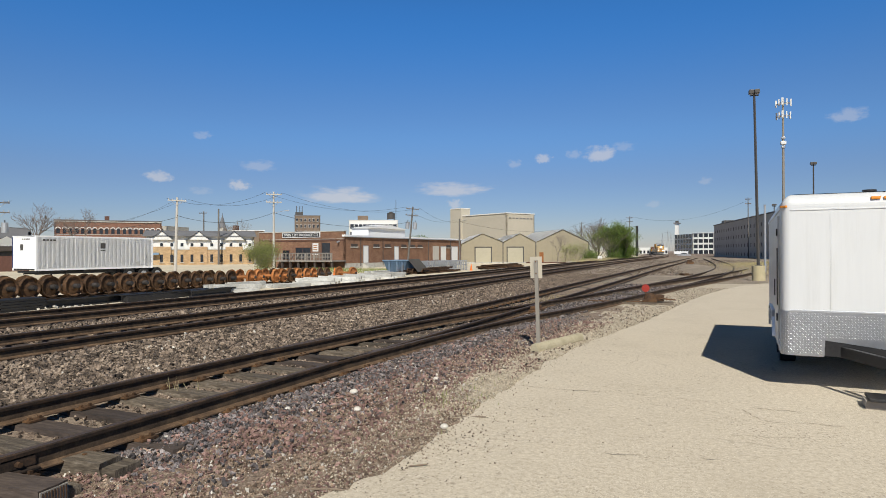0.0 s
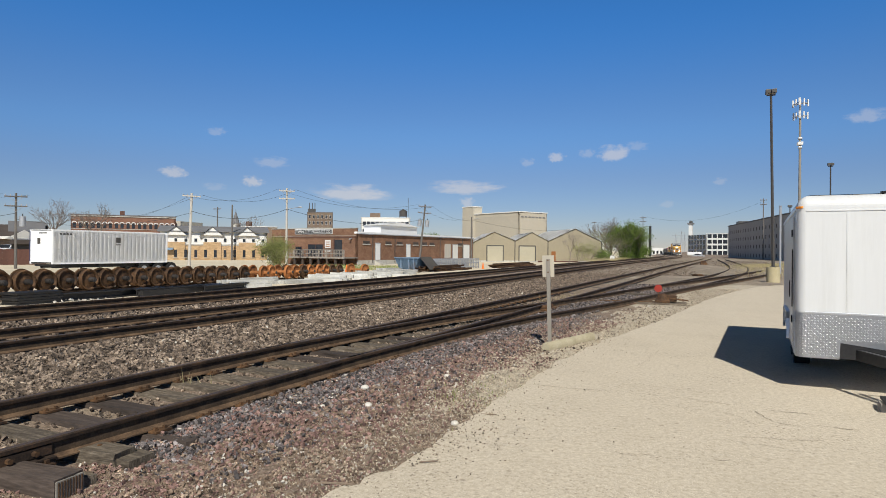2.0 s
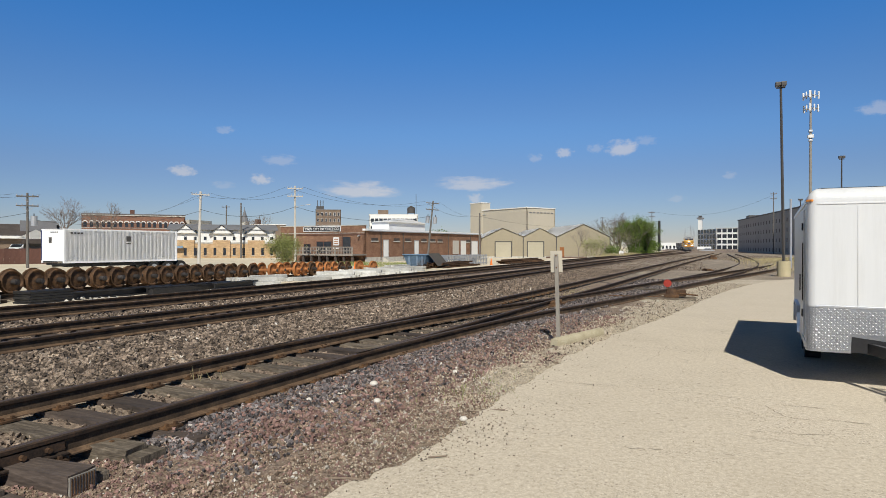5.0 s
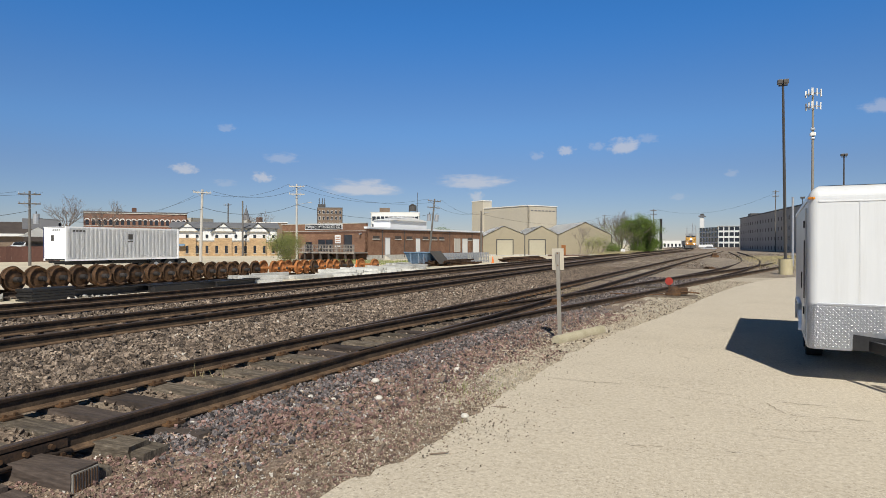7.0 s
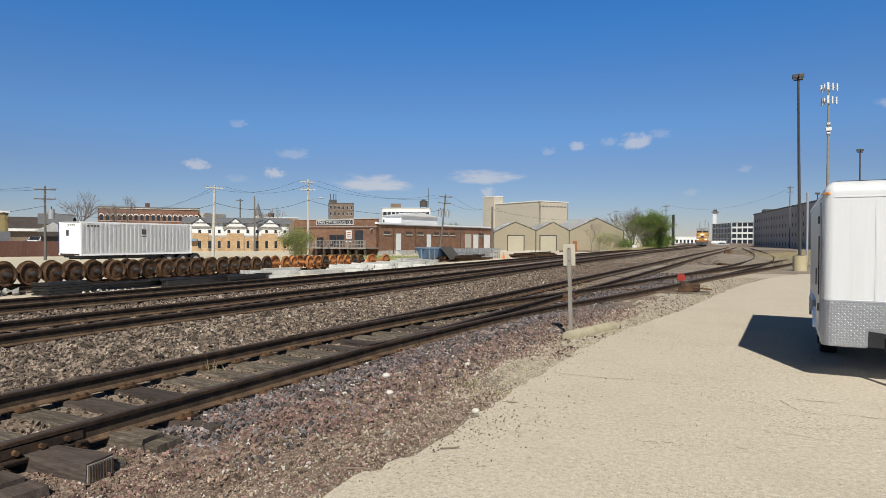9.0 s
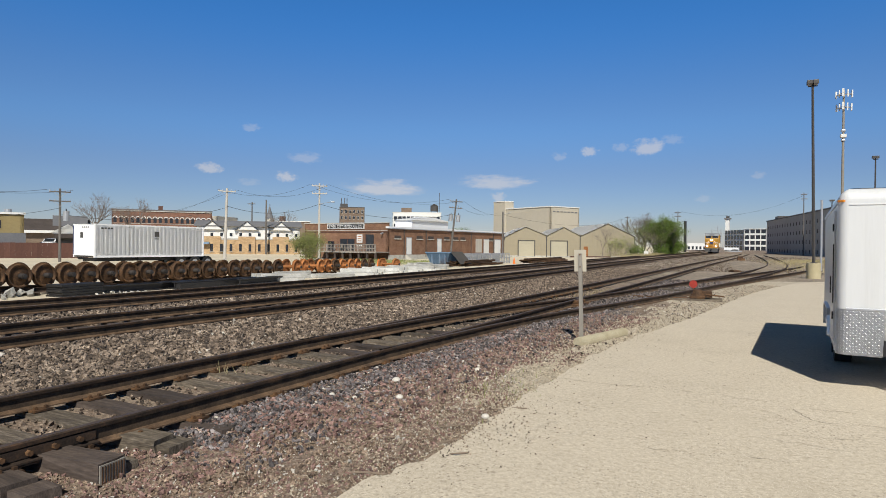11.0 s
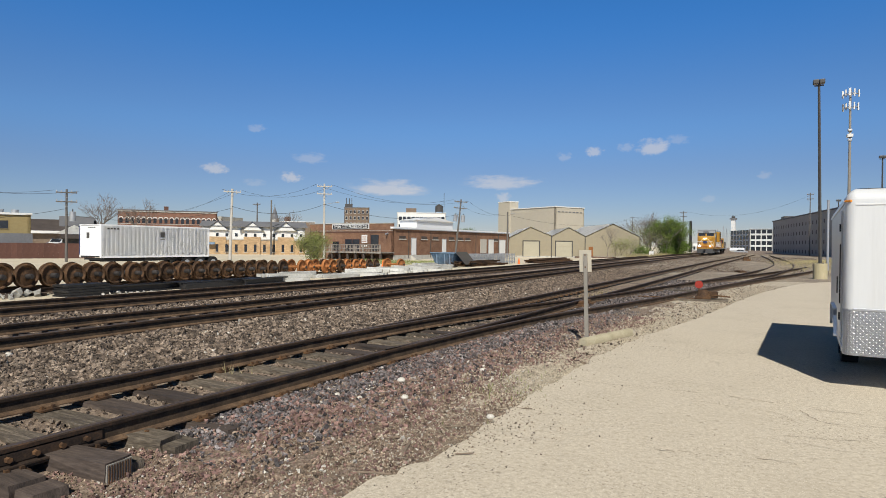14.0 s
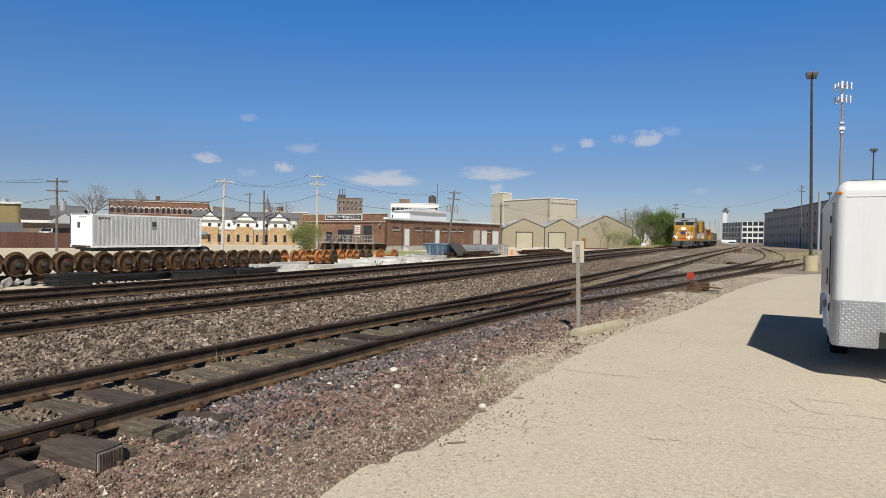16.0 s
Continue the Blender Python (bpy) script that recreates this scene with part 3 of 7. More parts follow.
def along(path, step):
    """Points and headings along a plan path every step metres."""
    out, d = [], 0.0
    for a, b in zip(path[:-1], path[1:]):
        L = (b - a).length
        while d < L:
            p = a + (b - a) * (d / L)
            out.append((p.x, p.y, math.atan2(b.y - a.y, b.x - a.x)))
            d += step
        d -= L
    return out


def track(name, path, z, label, ties=(), tie_y=(0, 60), step=0.53, plates=False, rails=(-0.755, 0.755), seed=0, sink=0.0):
    t = thing(name, Matrix.Identity(4), label, "railway track", kind="structure")
    for off in rails:
        part("rail", rail_mesh(path, off, z), [M["rail"], M["railtop"], M["railbase"], M["railweb"]], t)
    rng = random.Random(seed)
    for x, y, a in along(path, step):
        if tie_y[0] <= y <= tie_y[1]:
            h = a - math.pi / 2 + rng.uniform(-0.03, 0.03)
            m = Matrix.Translation((x + rng.uniform(-0.07, 0.07), y + rng.uniform(-0.04, 0.04), z - 0.168 - 0.012 + rng.uniform(-0.012, 0.004) - sink * min(1, max(0, (y - 9) / 6)))) @ Matrix.Rotation(h, 4, "Z")
            piece("tie", rng.choice(ties), t, m)
            if plates and y < 26:
                for off in rails:
                    piece("tie_plate", PLATE, t, Matrix.Translation((x, y, z - 0.168 - 0.010)) @ Matrix.Rotation(h, 4, "Z") @ Matrix.Translation((off, 0, 0)))
    return t


NEAR_Z, MAIN_Z = 0.15, 0.22
near_track = track("railway_track", NEAR, NEAR_Z, "rusty railway siding on weathered wooden ties", TIES, (-3, 62), 0.53, plates=True, seed=1, sink=0.06)
track("railway_track", MAIN, MAIN_Z, "dark rusty main line track in pale ballast", TIES_DARK, (-5, 70), 0.55, seed=2)
MAIN_B = [Vector((p[0], p[1])) for p in offset_path(MAIN, -4.1, 0)]
track("railway_track", MAIN_B, MAIN_Z, "second dark rusty main line track in ballast", TIES_DARK, (-5, 70), 0.55, seed=3)
div_track = track("railway_track", DIV, NEAR_Z, "rusty diverging track curving off the siding", TIES, (14, 60), 0.53, seed=4, sink=0.06)
track("railway_track", DIV2, NEAR_Z, "rusty overgrown spur track curving away", TIES, (36, 90), 0.6, seed=5)


# ---- trailer ----
def build_trailer():
    az = 6.0
    T = Matrix.Translation((1.215, 8.27, 0)) @ Matrix.Rotation(radians(-az), 4, "Z")
    t = thing("cargo_trailer", T, "white enclosed cargo trailer with diamond-plate stone guard parked on concrete", "trailer")
    W, L, z0, z1 = 2.1, 4.6, 0.42, 2.28
    # body shell: rounded front corners and roof edge
    bm = bmesh.new()
    box(bm, 0, W, 0, L, z0, z1)
    ve = [e for e in bm.edges if abs(e.verts[0].co.z - e.verts[1].co.z) > 1 and e.verts[0].co.y < 0.1]
    bmesh.ops.bevel(bm, geom=ve, offset=0.10, segments=10, affect="EDGES", profile=0.5)
    te = [e for e in bm.edges if e.verts[0].co.z > z1 - 0.01 and e.verts[1].co.z > z1 - 0.01 and len([f for f in e.link_faces if abs(f.normal.z) < 0.5]) == 1]
    bmesh.ops.bevel(bm, geom=te, offset=0.15, segments=10, affect="EDGES", profile=0.5)
    part("body", bm, M["trailerwhite"], t, smooth=False)
    # diamond plate guard
    guard = diamond_material()
    bm = bmesh.new()
    outer = []
    for k in range(7):
        a = math.pi / 2 * k / 6
        outer.append((0.10 - 0.106 * math.cos(a), 0.10 - 0.106 * math.sin(a)))
    outer = [(-0.006, 0.22)] + outer
    right = [(W - x, y) for x, y in outer[::-1]]
    line = outer + [(0.43, -0.006), (0.44, -0.006)] + right
    lo = [bm.verts.new((x, y, z0 - 0.02 if x < 0.435 or x > W - 0.435 else z0 + 0.17)) for x, y in line]
    hi = [bm.verts.new((x, y, 0.915)) for x, y in line]
    for i in range(len(line) - 1):
        bm.faces.new((lo[i], lo[i + 1], hi[i + 1], hi[i]))
    bmesh.ops.solidify(bm, geom=bm.faces[:], thickness=0.003)
    part("stone_guard", bm, guard, t, "bright aluminium diamond plate")
    # raised tread bars, alternately slanted, along the plate and round its corners
    run = [Vector(p) for p in line]
    acc = [0.0]
    for p, q in zip(run, run[1:]):
        acc.append(acc[-1] + (q - p).length)
    bm = bmesh.new()
    pitch = 0.030
    for i in range(int(acc[-1] / pitch)):
        s = (i + 0.5) * pitch
        k = max(j for j in range(len(acc) - 1) if acc[j] <= s)
        d = (run[k + 1] - run[k]).normalized()
        c = run[k] + d * (s - acc[k])
        nrm = Vector((d.y, -d.x, 0))
        along = Vector((d.x, d.y, 0))
        low = z0 + 0.0 if c.x < 0.42 or c.x > W - 0.42 else z0 + 0.19
        for r in range(int((0.90 - low) / pitch)):
            mid = Vector((c.x, c.y, low + (r + 0.5) * pitch)) + nrm * 0.0005
            sg = 1 if (i + r) % 2 else -1
            u = (along + Vector((0, 0, sg))).normalized()
            v = (along * sg - Vector((0, 0, 1))).normalized() if sg > 0 else (along + Vector((0, 0, 1))).normalized()
            rim = [bm.verts.new(mid + u * a + v * b) for a, b in ((-0.0165, 0), (0, -0.0055), (0.0165, 0), (0, 0.0055))]
            top = bm.verts.new(mid + nrm * 0.0035)
            for a in range(4):
                bm.faces.new((rim[a], rim[(a + 1) % 4], top))
    bmesh.ops.recalc_face_normals(bm, faces=bm.faces[:])
    part("tread_pattern", bm, guard, t, "raised diamond treads", smooth=False)
    boxpart("trim_strip", (0.09, W - 0.09, -0.012, 0.0, 0.905, 0.93), M["chrome"], t, 0.003)
    # black sheet added in place of the dark opening above the tongue
    boxpart("dark_opening_fill", (0.435, W - 0.435, -0.004, 0.03, z0 - 0.01, z0 + 0.19), M["black"], t)
    # seams and rub rail on the front
    boxpart("cap_seam", (0.10, W - 0.10, -0.008, 0.004, 2.085, 2.10), M["trailerwhite"], t, 0.003)
    for x in (0.505, 1.595):
        boxpart("panel_seam", (x - 0.012, x + 0.012, -0.004, 0.004, 0.93, 2.085), M["trailerwhite"], t)
        for k in range(14):
            cylpart("rivet", (x, -0.007, 0.97 + k * 0.082), (x, -0.002, 0.97 + k * 0.082), 0.004, M["chrome"], t, seg=6)
    for x, z in ((0.93, 2.205), (1.05, 2.205), (1.17, 2.205)):
        boxpart("marker_light", (x - 0.045, x + 0.045, -0.012, 0.08, z - 0.016, z + 0.016), M["amber"], t, 0.008, "amber clearance light")
    for x, a in ((0.03, -45), (W - 0.03, 45)):
        boxpart("marker_light", (-0.042, 0.042, -0.016, 0.03, -0.013, 0.013), M["amber"], t, 0.008, "amber clearance light", m=Matrix.Translation((x, 0.03, 2.135)) @ Matrix.Rotation(radians(a), 4, "Z"))
    # side: door, rails, fender, wheels
    boxpart("rub_rail", (-0.014, 0.0, 0.11, L, z0 + 0.0, z0 + 0.07), M["chrome"], t, 0.003)
    boxpart("roof_rail", (-0.014, 0.0, 0.11, L, 2.10, 2.14), M["chrome"], t, 0.003)
    d = boxpart("side_door", (-0.022, -0.002, 0.45, 1.25, 0.52, 2.05), M["trailerwhite"], t, 0.004)
    for z in (0.75, 1.8):
        boxpart("hinge", (-0.036, -0.022, 0.43, 0.50, z, z + 0.09), M["black"], d, 0.003)
    boxpart("latch", (-0.034, -0.022, 1.14, 1.20, 1.02, 1.24), M["black"], d, 0.006)
    boxpart("hold_back_bar", (-0.034, -0.022, 0.36, 0.40, 0.95, 1.65), M["black"], d, 0.005)
    for x in (0.06, W - 0.26):
        for y in (2.15, 2.95):
            w = cylpart("wheel", (x, y, 0.33), (x + 0.2, y, 0.33), 0.33, M["rubber"], t, seg=32)
            cylpart("rim", (x - 0.004 if x < 1 else x + 0.1, y, 0.33), (x + 0.1 if x < 1 else x + 0.21, y, 0.33), 0.19, M["trailerwhite"], w, seg=24)
            cylpart("hub", (x - 0.02, y, 0.33), (x + 0.05, y, 0.33), 0.05, M["chrome"], w, seg=12)
    bm = bmesh.new()
    arc = [(1.72, 0.40), (1.75, 0.66), (1.9, 0.74), (3.2, 0.74), (3.35, 0.66), (3.38, 0.40)]
    prism(bm, arc + [(y, z + 0.02) for y, z in arc[::-1]], -0.045, 0.0)
    part("fender", bm, M["chrome"], t)
    # undercarriage and tongue
    for x in (0.12, W - 0.2):
        boxpart("chassis_rail", (x, x + 0.08, 0.75, L, 0.32, z0), M["black"], t, 0.006)
    for y in (0.8, 1.4, 3.6, 4.4):
        boxpart("cross_member", (0.12, W - 0.12, y, y + 0.06, 0.34, 0.40), M["black"], t)
    for y in (2.15, 2.95):
        cylpart("axle", (0.2, y, 0.33), (W - 0.2, y, 0.33), 0.04, M["black"], t)
    for s in (-1, 1):
        bm = bmesh.new()
        a, b = Vector((W / 2 + s * 0.62, 0.35, 0.47)), Vector((W / 2 + s * 0.04, -0.72, 0.45))
        dirn = (b - a)
        m = Matrix.Translation((a + b) / 2) @ dirn.to_track_quat("Y", "Z").to_matrix().to_4x4()
        box(bm, -0.03, 0.03, -dirn.length / 2, dirn.length / 2, -0.06, 0.06, 0.005, m=m)
        part("tongue_beam", bm, M["black"], t, "black steel A-frame tongue beam")
    boxpart("coupler", (W / 2 - 0.05, W / 2 + 0.05, -1.05, -0.70, 0.46, 0.55), M["black"], t, 0.015)
    cylpart("jack", (W / 2, -0.62, 0.12), (W / 2, -0.62, 0.85), 0.032, M["black"], t, seg=14)
    boxpart("jack_foot", (W / 2 - 0.3, W / 2 + 0.2, -0.80, -0.44, 0.09, 0.12), M["black"], t, 0.006)
    cylpart("jack_crank", (W / 2, -0.62, 0.83), (W / 2 + 0.2, -0.62, 0.83), 0.012, M["chrome"], t, seg=8)
    cylpart("roof_vent", (0.98, 0.75, z1), (0.98, 0.75, z1 + 0.05), 0.05, M["black"], t)
    cylpart("vent_cap", (0.98, 0.75, z1 + 0.05), (0.98, 0.75, z1 + 0.075), 0.075, M["black"], t)
    # timber under the jack
    p = T @ Vector((W / 2 - 0.05, -0.62, 0))
    b = thing("timber_block", Matrix.Translation((p.x, p.y, 0)) @ Matrix.Rotation(-0.1, 4, "Z"), "grey weathered timber block under the trailer jack", "timber block")
    boxpart("block", (-0.28, 0.28, -0.1, 0.1, 0.0, 0.088), M["wood"], b, 0.006)


def diamond_material():
    m = surface("diamond_plate", [(0.60, 0.61, 0.63), (0.72, 0.73, 0.75)], scale=3, fine=20, rough=0.38, metal=0.85, bump=0.0)
    return m


build_trailer()


# ---- lamp poles, cell tower, utility poles ----
def light_pole(xy, h, lean=0.0, base=True, z=-0.02):
    t = thing("street_lamp", Matrix.Translation((*xy, z)) @ Matrix.Rotation(lean, 4, "Y"), "tall dark bronze parking light pole on a concrete base" if base else "distant dark parking lot light pole with box head", "street lamp")
    zb = 0.0
    if base:
        bm = cyl(bmesh.new(), (0, 0, -0.2), (0, 0, 0.82), 0.34, seg=24)
        part("base", bm, M["lampbase"], t, "tan painted round concrete base")
        zb = 0.82
    boxpart("base_plate", (-0.17, 0.17, -0.17, 0.17, zb, zb + 0.03), M["bronze"], t)
    bm = bmesh.new()
    cyl(bm, (0, 0, zb), (0, 0, h - 0.2), 0.085, 0.06, seg=4)
    part("shaft", bm, M["bronze"], t)
    bm = bmesh.new()
    for s in (-1, 1):
        box(bm, s * 0.04, s * 0.22, -0.03, 0.03, h - 0.36, h - 0.30)
    part("arm", bm, M["bronze"], t)
    for s in (-1, 1):
        a, b = sorted((s * 0.01, s * 0.27))
        hd = boxpart("head", (a, b, -0.2, 0.2, h - 0.24, h - 0.02), M["bronze"], t, 0.03)
        boxpart("lens", (a + 0.03, b - 0.03, -0.15, 0.15, h - 0.255, h - 0.235), M["galv"], hd)
    return t


light_pole((4.56, 38.26), 10.55, lean=radians(-1.0))
light_pole(polar(10.7, 70), 10.2, base=False)
light_pole(polar(7.95, 96), 8.0, base=False)


def cell_tower():
    x, y = polar(8.62, 140)
    t = thing("cell_tower", Matrix.Translation((x, y, -0.5)), "slender grey steel cell tower with antenna cluster on top", "cell tower")
    cylpart("mast", (0, 0, 0), (0, 0, 32), 0.32, M["poststeel"], t, 0.17, 16)
    for z, r in ((28.7, 1.5), (31.2, 1.6)):
        plat = bmesh.new()
        pts = [(r * math.cos(a), r * math.sin(a)) for a in (0.3, 0.3 + 2.094, 0.3 + 4.189)]
        for (ax, ay), (bx, by) in zip(pts, pts[1:] + pts[:1]):
            cyl(plat, (ax, ay, z), (bx, by, z), 0.06, seg=6)
            cyl(plat, (0, 0, z), (ax, ay, z), 0.06, seg=6)
        part("platform", plat, M["galv"], t)
        for (ax, ay), (bx, by) in zip(pts, pts[1:] + pts[:1]):
            for k in (0.05, 0.5, 0.95):
                px, py = ax + (bx - ax) * k, ay + (by - ay) * k
                boxpart("antenna", (px - 0.11, px + 0.11, py - 0.1, py + 0.1, z - 0.6, z + 0.8), M["offwhite"], t, 0.03)
    for z, r in ((22.3, 0.34), (23.0, 0.5), (24.1, 0.36)):
        boxpart("dish", (-r, r, -r, r, z, z + r * 1.3), M["offwhite"] if r > 0.4 else M["galv"], t, 0.12)
    return t


cell_tower()


def utility_pole(az, r, top, arms=1, lean=0.0, mat="pole", turn=0.0, z=-0.65, transformers=0, low=None, lamp=False, rad=0.15, arm=0.95):
    x, y = polar(az, r)
    T = Matrix.Translation((x, y, z)) @ Matrix.Rotation(radians(turn), 4, "Z") @ Matrix.Rotation(radians(lean), 4, "Y")
    t = thing("utility_pole", T, ("pale bleached" if mat == "palepole" else "weathered brown") + " wooden utility pole with crossarm" + (" and transformers" if transformers else ""), "utility pole", "utility poles")
    h = top - z
    cylpart("pole", (0, 0, -0.3), (0, 0, h), rad, M[mat], t, rad * 0.66, 10)
    for k in range(arms):
        zz = h - 0.35 - 0.95 * k
        a = boxpart("crossarm", (-arm, arm, -0.22, -0.12, zz - 0.06, zz + 0.06), M[mat], t, 0.01)
        for sx in (-0.92 * arm, -0.47 * arm, 0.47 * arm, 0.92 * arm):
            cylpart("insulator", (sx, -0.17, zz + 0.06), (sx, -0.17, zz + 0.22), 0.05, M["galv"], a, 0.035, 8)
        bm = bmesh.new()
        for s in (-1, 1):
            cyl(bm, (s * 0.6, -0.17, zz - 0.05), (0, -0.13, zz - 0.55), 0.02, seg=5)
        part("brace", bm, M["galv"], t)
    for k in range(transformers):
        s = -1 if k % 2 else 1
        c = cylpart("transformer", (s * 0.55, -0.1, h - 3.3), (s * 0.55, -0.1, h - 2.3), 0.3, M["galv"], t, seg=14)
        cylpart("bushing", (s * 0.55, -0.1, h - 2.3), (s * 0.55, -0.1, h - 2.05), 0.05, M["axle"], c, seg=8)
    if lamp:
        bm = bmesh.new()
        cyl(bm, (0, 0, h - 2.6), (1.5, 0, h - 2.3), 0.03, seg=6)
        part("lamp_arm", bm, M["galv"], t)
        boxpart("lamp_head", (1.4, 1.9, -0.12, 0.12, h - 2.36, h - 2.22), M["galv"], t, 0.05)
    return T, h


POLES = {}
POLES["a"] = utility_pole(-55.52, 75, 6.9, arms=2, turn=55, transformers=1)
POLES["b"] = utility_pole(-43.25, 75, 7.7, arms=1, turn=45, mat="palepole", lean=1.5, rad=0.19)
POLES["c"] = utility_pole(-35.2, 80, 9.1, arms=2, turn=40, mat="palepole", lamp=True, rad=0.16)
POLES["d"] = utility_pole(-23.3, 92, 8.3, arms=2, turn=20, lean=5.5, transformers=2, rad=0.17)
POLES["e"] = utility_pole(-18.5, 104, 7.1, arms=0, rad=0.18)
POLES["f"] = utility_pole(-3.35, 165, 10.4, arms=2, rad=0.14, arm=0.8)
POLES["g"] = utility_pole(-7.5, 210, 11.2, arms=1, rad=0.13, arm=0.8)
POLES["h"] = utility_pole(6.05, 150, 13.1, arms=2, rad=0.13, arm=0.6)
POLES["i"] = utility_pole(-41.0, 130, 9.6, arms=1, rad=0.17)
POLES["j"] = utility_pole(-39.8, 120, 9.5, arms=0, rad=0.2)


def wire(p, q, sag, r=0.013):
    cu = bpy.data.curves.new("overhead_wire", "CURVE")
    cu.dimensions = "3D"
    cu.bevel_depth = r
    cu.bevel_resolution = 0
    s = cu.splines.new("POLY")
    n = 14
    s.points.add(n)
    for i in range(n + 1):
        k = i / n
        v = Vector(p).lerp(Vector(q), k)
        s.points[i].co = (v.x, v.y, v.z - 4 * sag * k * (1 - k), 1)
    cu.materials.append(M["wire"])
    ob = new("overhead_wire", cu)
    tagged(ob, "thin black overhead power line between utility poles", "power line", "overhead wires")


def pole_top(k, sx=0.0, dz=-0.15):
    T, h = POLES[k]
    return T @ Vector((sx, -0.17, h + dz))


far_left = Vector((*polar(-66, 70), 6.8))
for s in (-1.1, 1.1):
    wire(far_left + Vector((0, s, 0)), pole_top("a", s), 0.7)
    wire(pole_top("b", s), pole_top("c", s), 1.1)
    wire(pole_top("c", s), pole_top("d", s), 1.3)
    wire(pole_top("d", s), pole_top("e", s, -0.3), 1.0)
wire(pole_top("a", 0, -2.6), pole_top("b", 0, -2.2), 1.0, 0.018)
wire(far_left - Vector((0, 0, 3.5)), pole_top("a", 0, -2.0), 0.5, 0.018)
wire(pole_top("b", 0, -2.0), pole_top("c", 0, -2.6), 1.0, 0.02)
wire(pole_top("c", 0, -2.6), pole_top("d", 0, -2.2), 1.2, 0.02)
wire(pole_top("b", 0, -0.2), Vector((*polar(-50, 190), 10.5)), 2.0)
wire(pole_top("b", 0, -0.6), Vector((*polar(-52, 190), 10.0)), 2.0)
wire(pole_top("e", 0, -0.5), pole_top("g", 0, -0.3), 2.2, 0.016)
wire(pole_top("g", 0.8), pole_top("f", 0.8), 1.0, 0.016)
wire(pole_top("f", 0.8), pole_top("h", 0.8), 2.5, 0.014)


# ---- sign, wheel stop, switch stand ----
def sign_post():
    t = thing("sign_post", pose(-2.08, 10.35, -0.05, 0, -1.6, 0), "weathered grey steel post with small blank pale sign plate", "sign post")
    bm = bmesh.new()
    box(bm, -0.03, 0.03, -0.012, 0.0, -0.2, 1.52)
    box(bm, -0.03, -0.018, 0.0, 0.03, -0.2, 1.52)
    box(bm, 0.018, 0.03, 0.0, 0.03, -0.2, 1.52)
    part("post", bm, M["poststeel"], t)
    p = boxpart("plate", (-0.105, 0.095, 0.03, 0.036, 1.22, 1.58), M["beigelight"], t, 0.002, "pale blank sign plate seen from behind")
    for z in (1.30, 1.5):
        cylpart("bolt", (0, -0.02, z), (0, 0.04, z), 0.012, M["rustdark"], p, seg=8)


sign_post()


def wheel_stop():
    t = thing("parking_bumper", Matrix.Translation((-1.85, 10.98, 0)) @ Matrix.Rotation(radians(-17), 4, "Z"), "yellowed concrete parking bumper lying at the lot edge", "parking bumper")
    bm = prism(bmesh.new(), [(-0.095, -0.04), (-0.09, 0.05), (-0.055, 0.115), (0.055, 0.115), (0.09, 0.05), (0.095, -0.04)], -0.88, 0.88)
    bmesh.ops.scale(bm, vec=(1, 0.85, 0.85), verts=bm.verts)
    bmesh.ops.rotate(bm, matrix=Matrix.Rotation(math.pi / 2, 3, "Z"), verts=bm.verts)
    bmesh.ops.bevel(bm, geom=bm.edges[:], offset=0.014, segments=2, affect="EDGES")
    part("concrete_bar", bm, M["bumperpaint"], t)


wheel_stop()


def switch_stand():
    t = thing("switch_stand", Matrix.Translation((-0.62, 20.5, -0.04)), "low rusty railway switch stand with round red target on long ties", "switch stand")
    for y in (-0.25, 0.35):
        boxpart("head_tie", (-1.3, 0.7, y - 0.11, y + 0.11, -0.06, 0.07), M["tie"], t, 0.012)
    bm = bmesh.new()
    box(bm, -0.22, 0.22, -0.2, 0.3, 0.07, 0.16, 0.02)
    cyl(bm, (0, 0.05, 0.16), (0, 0.05, 0.34), 0.19, 0.12, seg=14)
    box(bm, 0.05, 0.42, 0.0, 0.1, 0.1, 0.3, 0.03)
    part("housing", bm, M["rustdark"], t)
    cylpart("spindle", (-0.12, 0.05, 0.16), (-0.12, 0.05, 0.6), 0.022, M["rustdark"], t, seg=8)
    bm = bmesh.new()
    cyl(bm, (-0.12, 0.02, 0.50), (-0.12, 0.035, 0.50), 0.118, seg=24)
    part("target", bm, M["targetred"], t, "faded red round target")
    cylpart("lever", (0.1, 0.05, 0.2), (0.75, -0.1, 0.16), 0.022, M["rustdark"], t, seg=8)
    cylpart("throw_rod", (-1.9, 0.05, 0.06), (-0.1, 0.05, 0.06), 0.025, M["rustdark"], t, seg=8)


switch_stand()


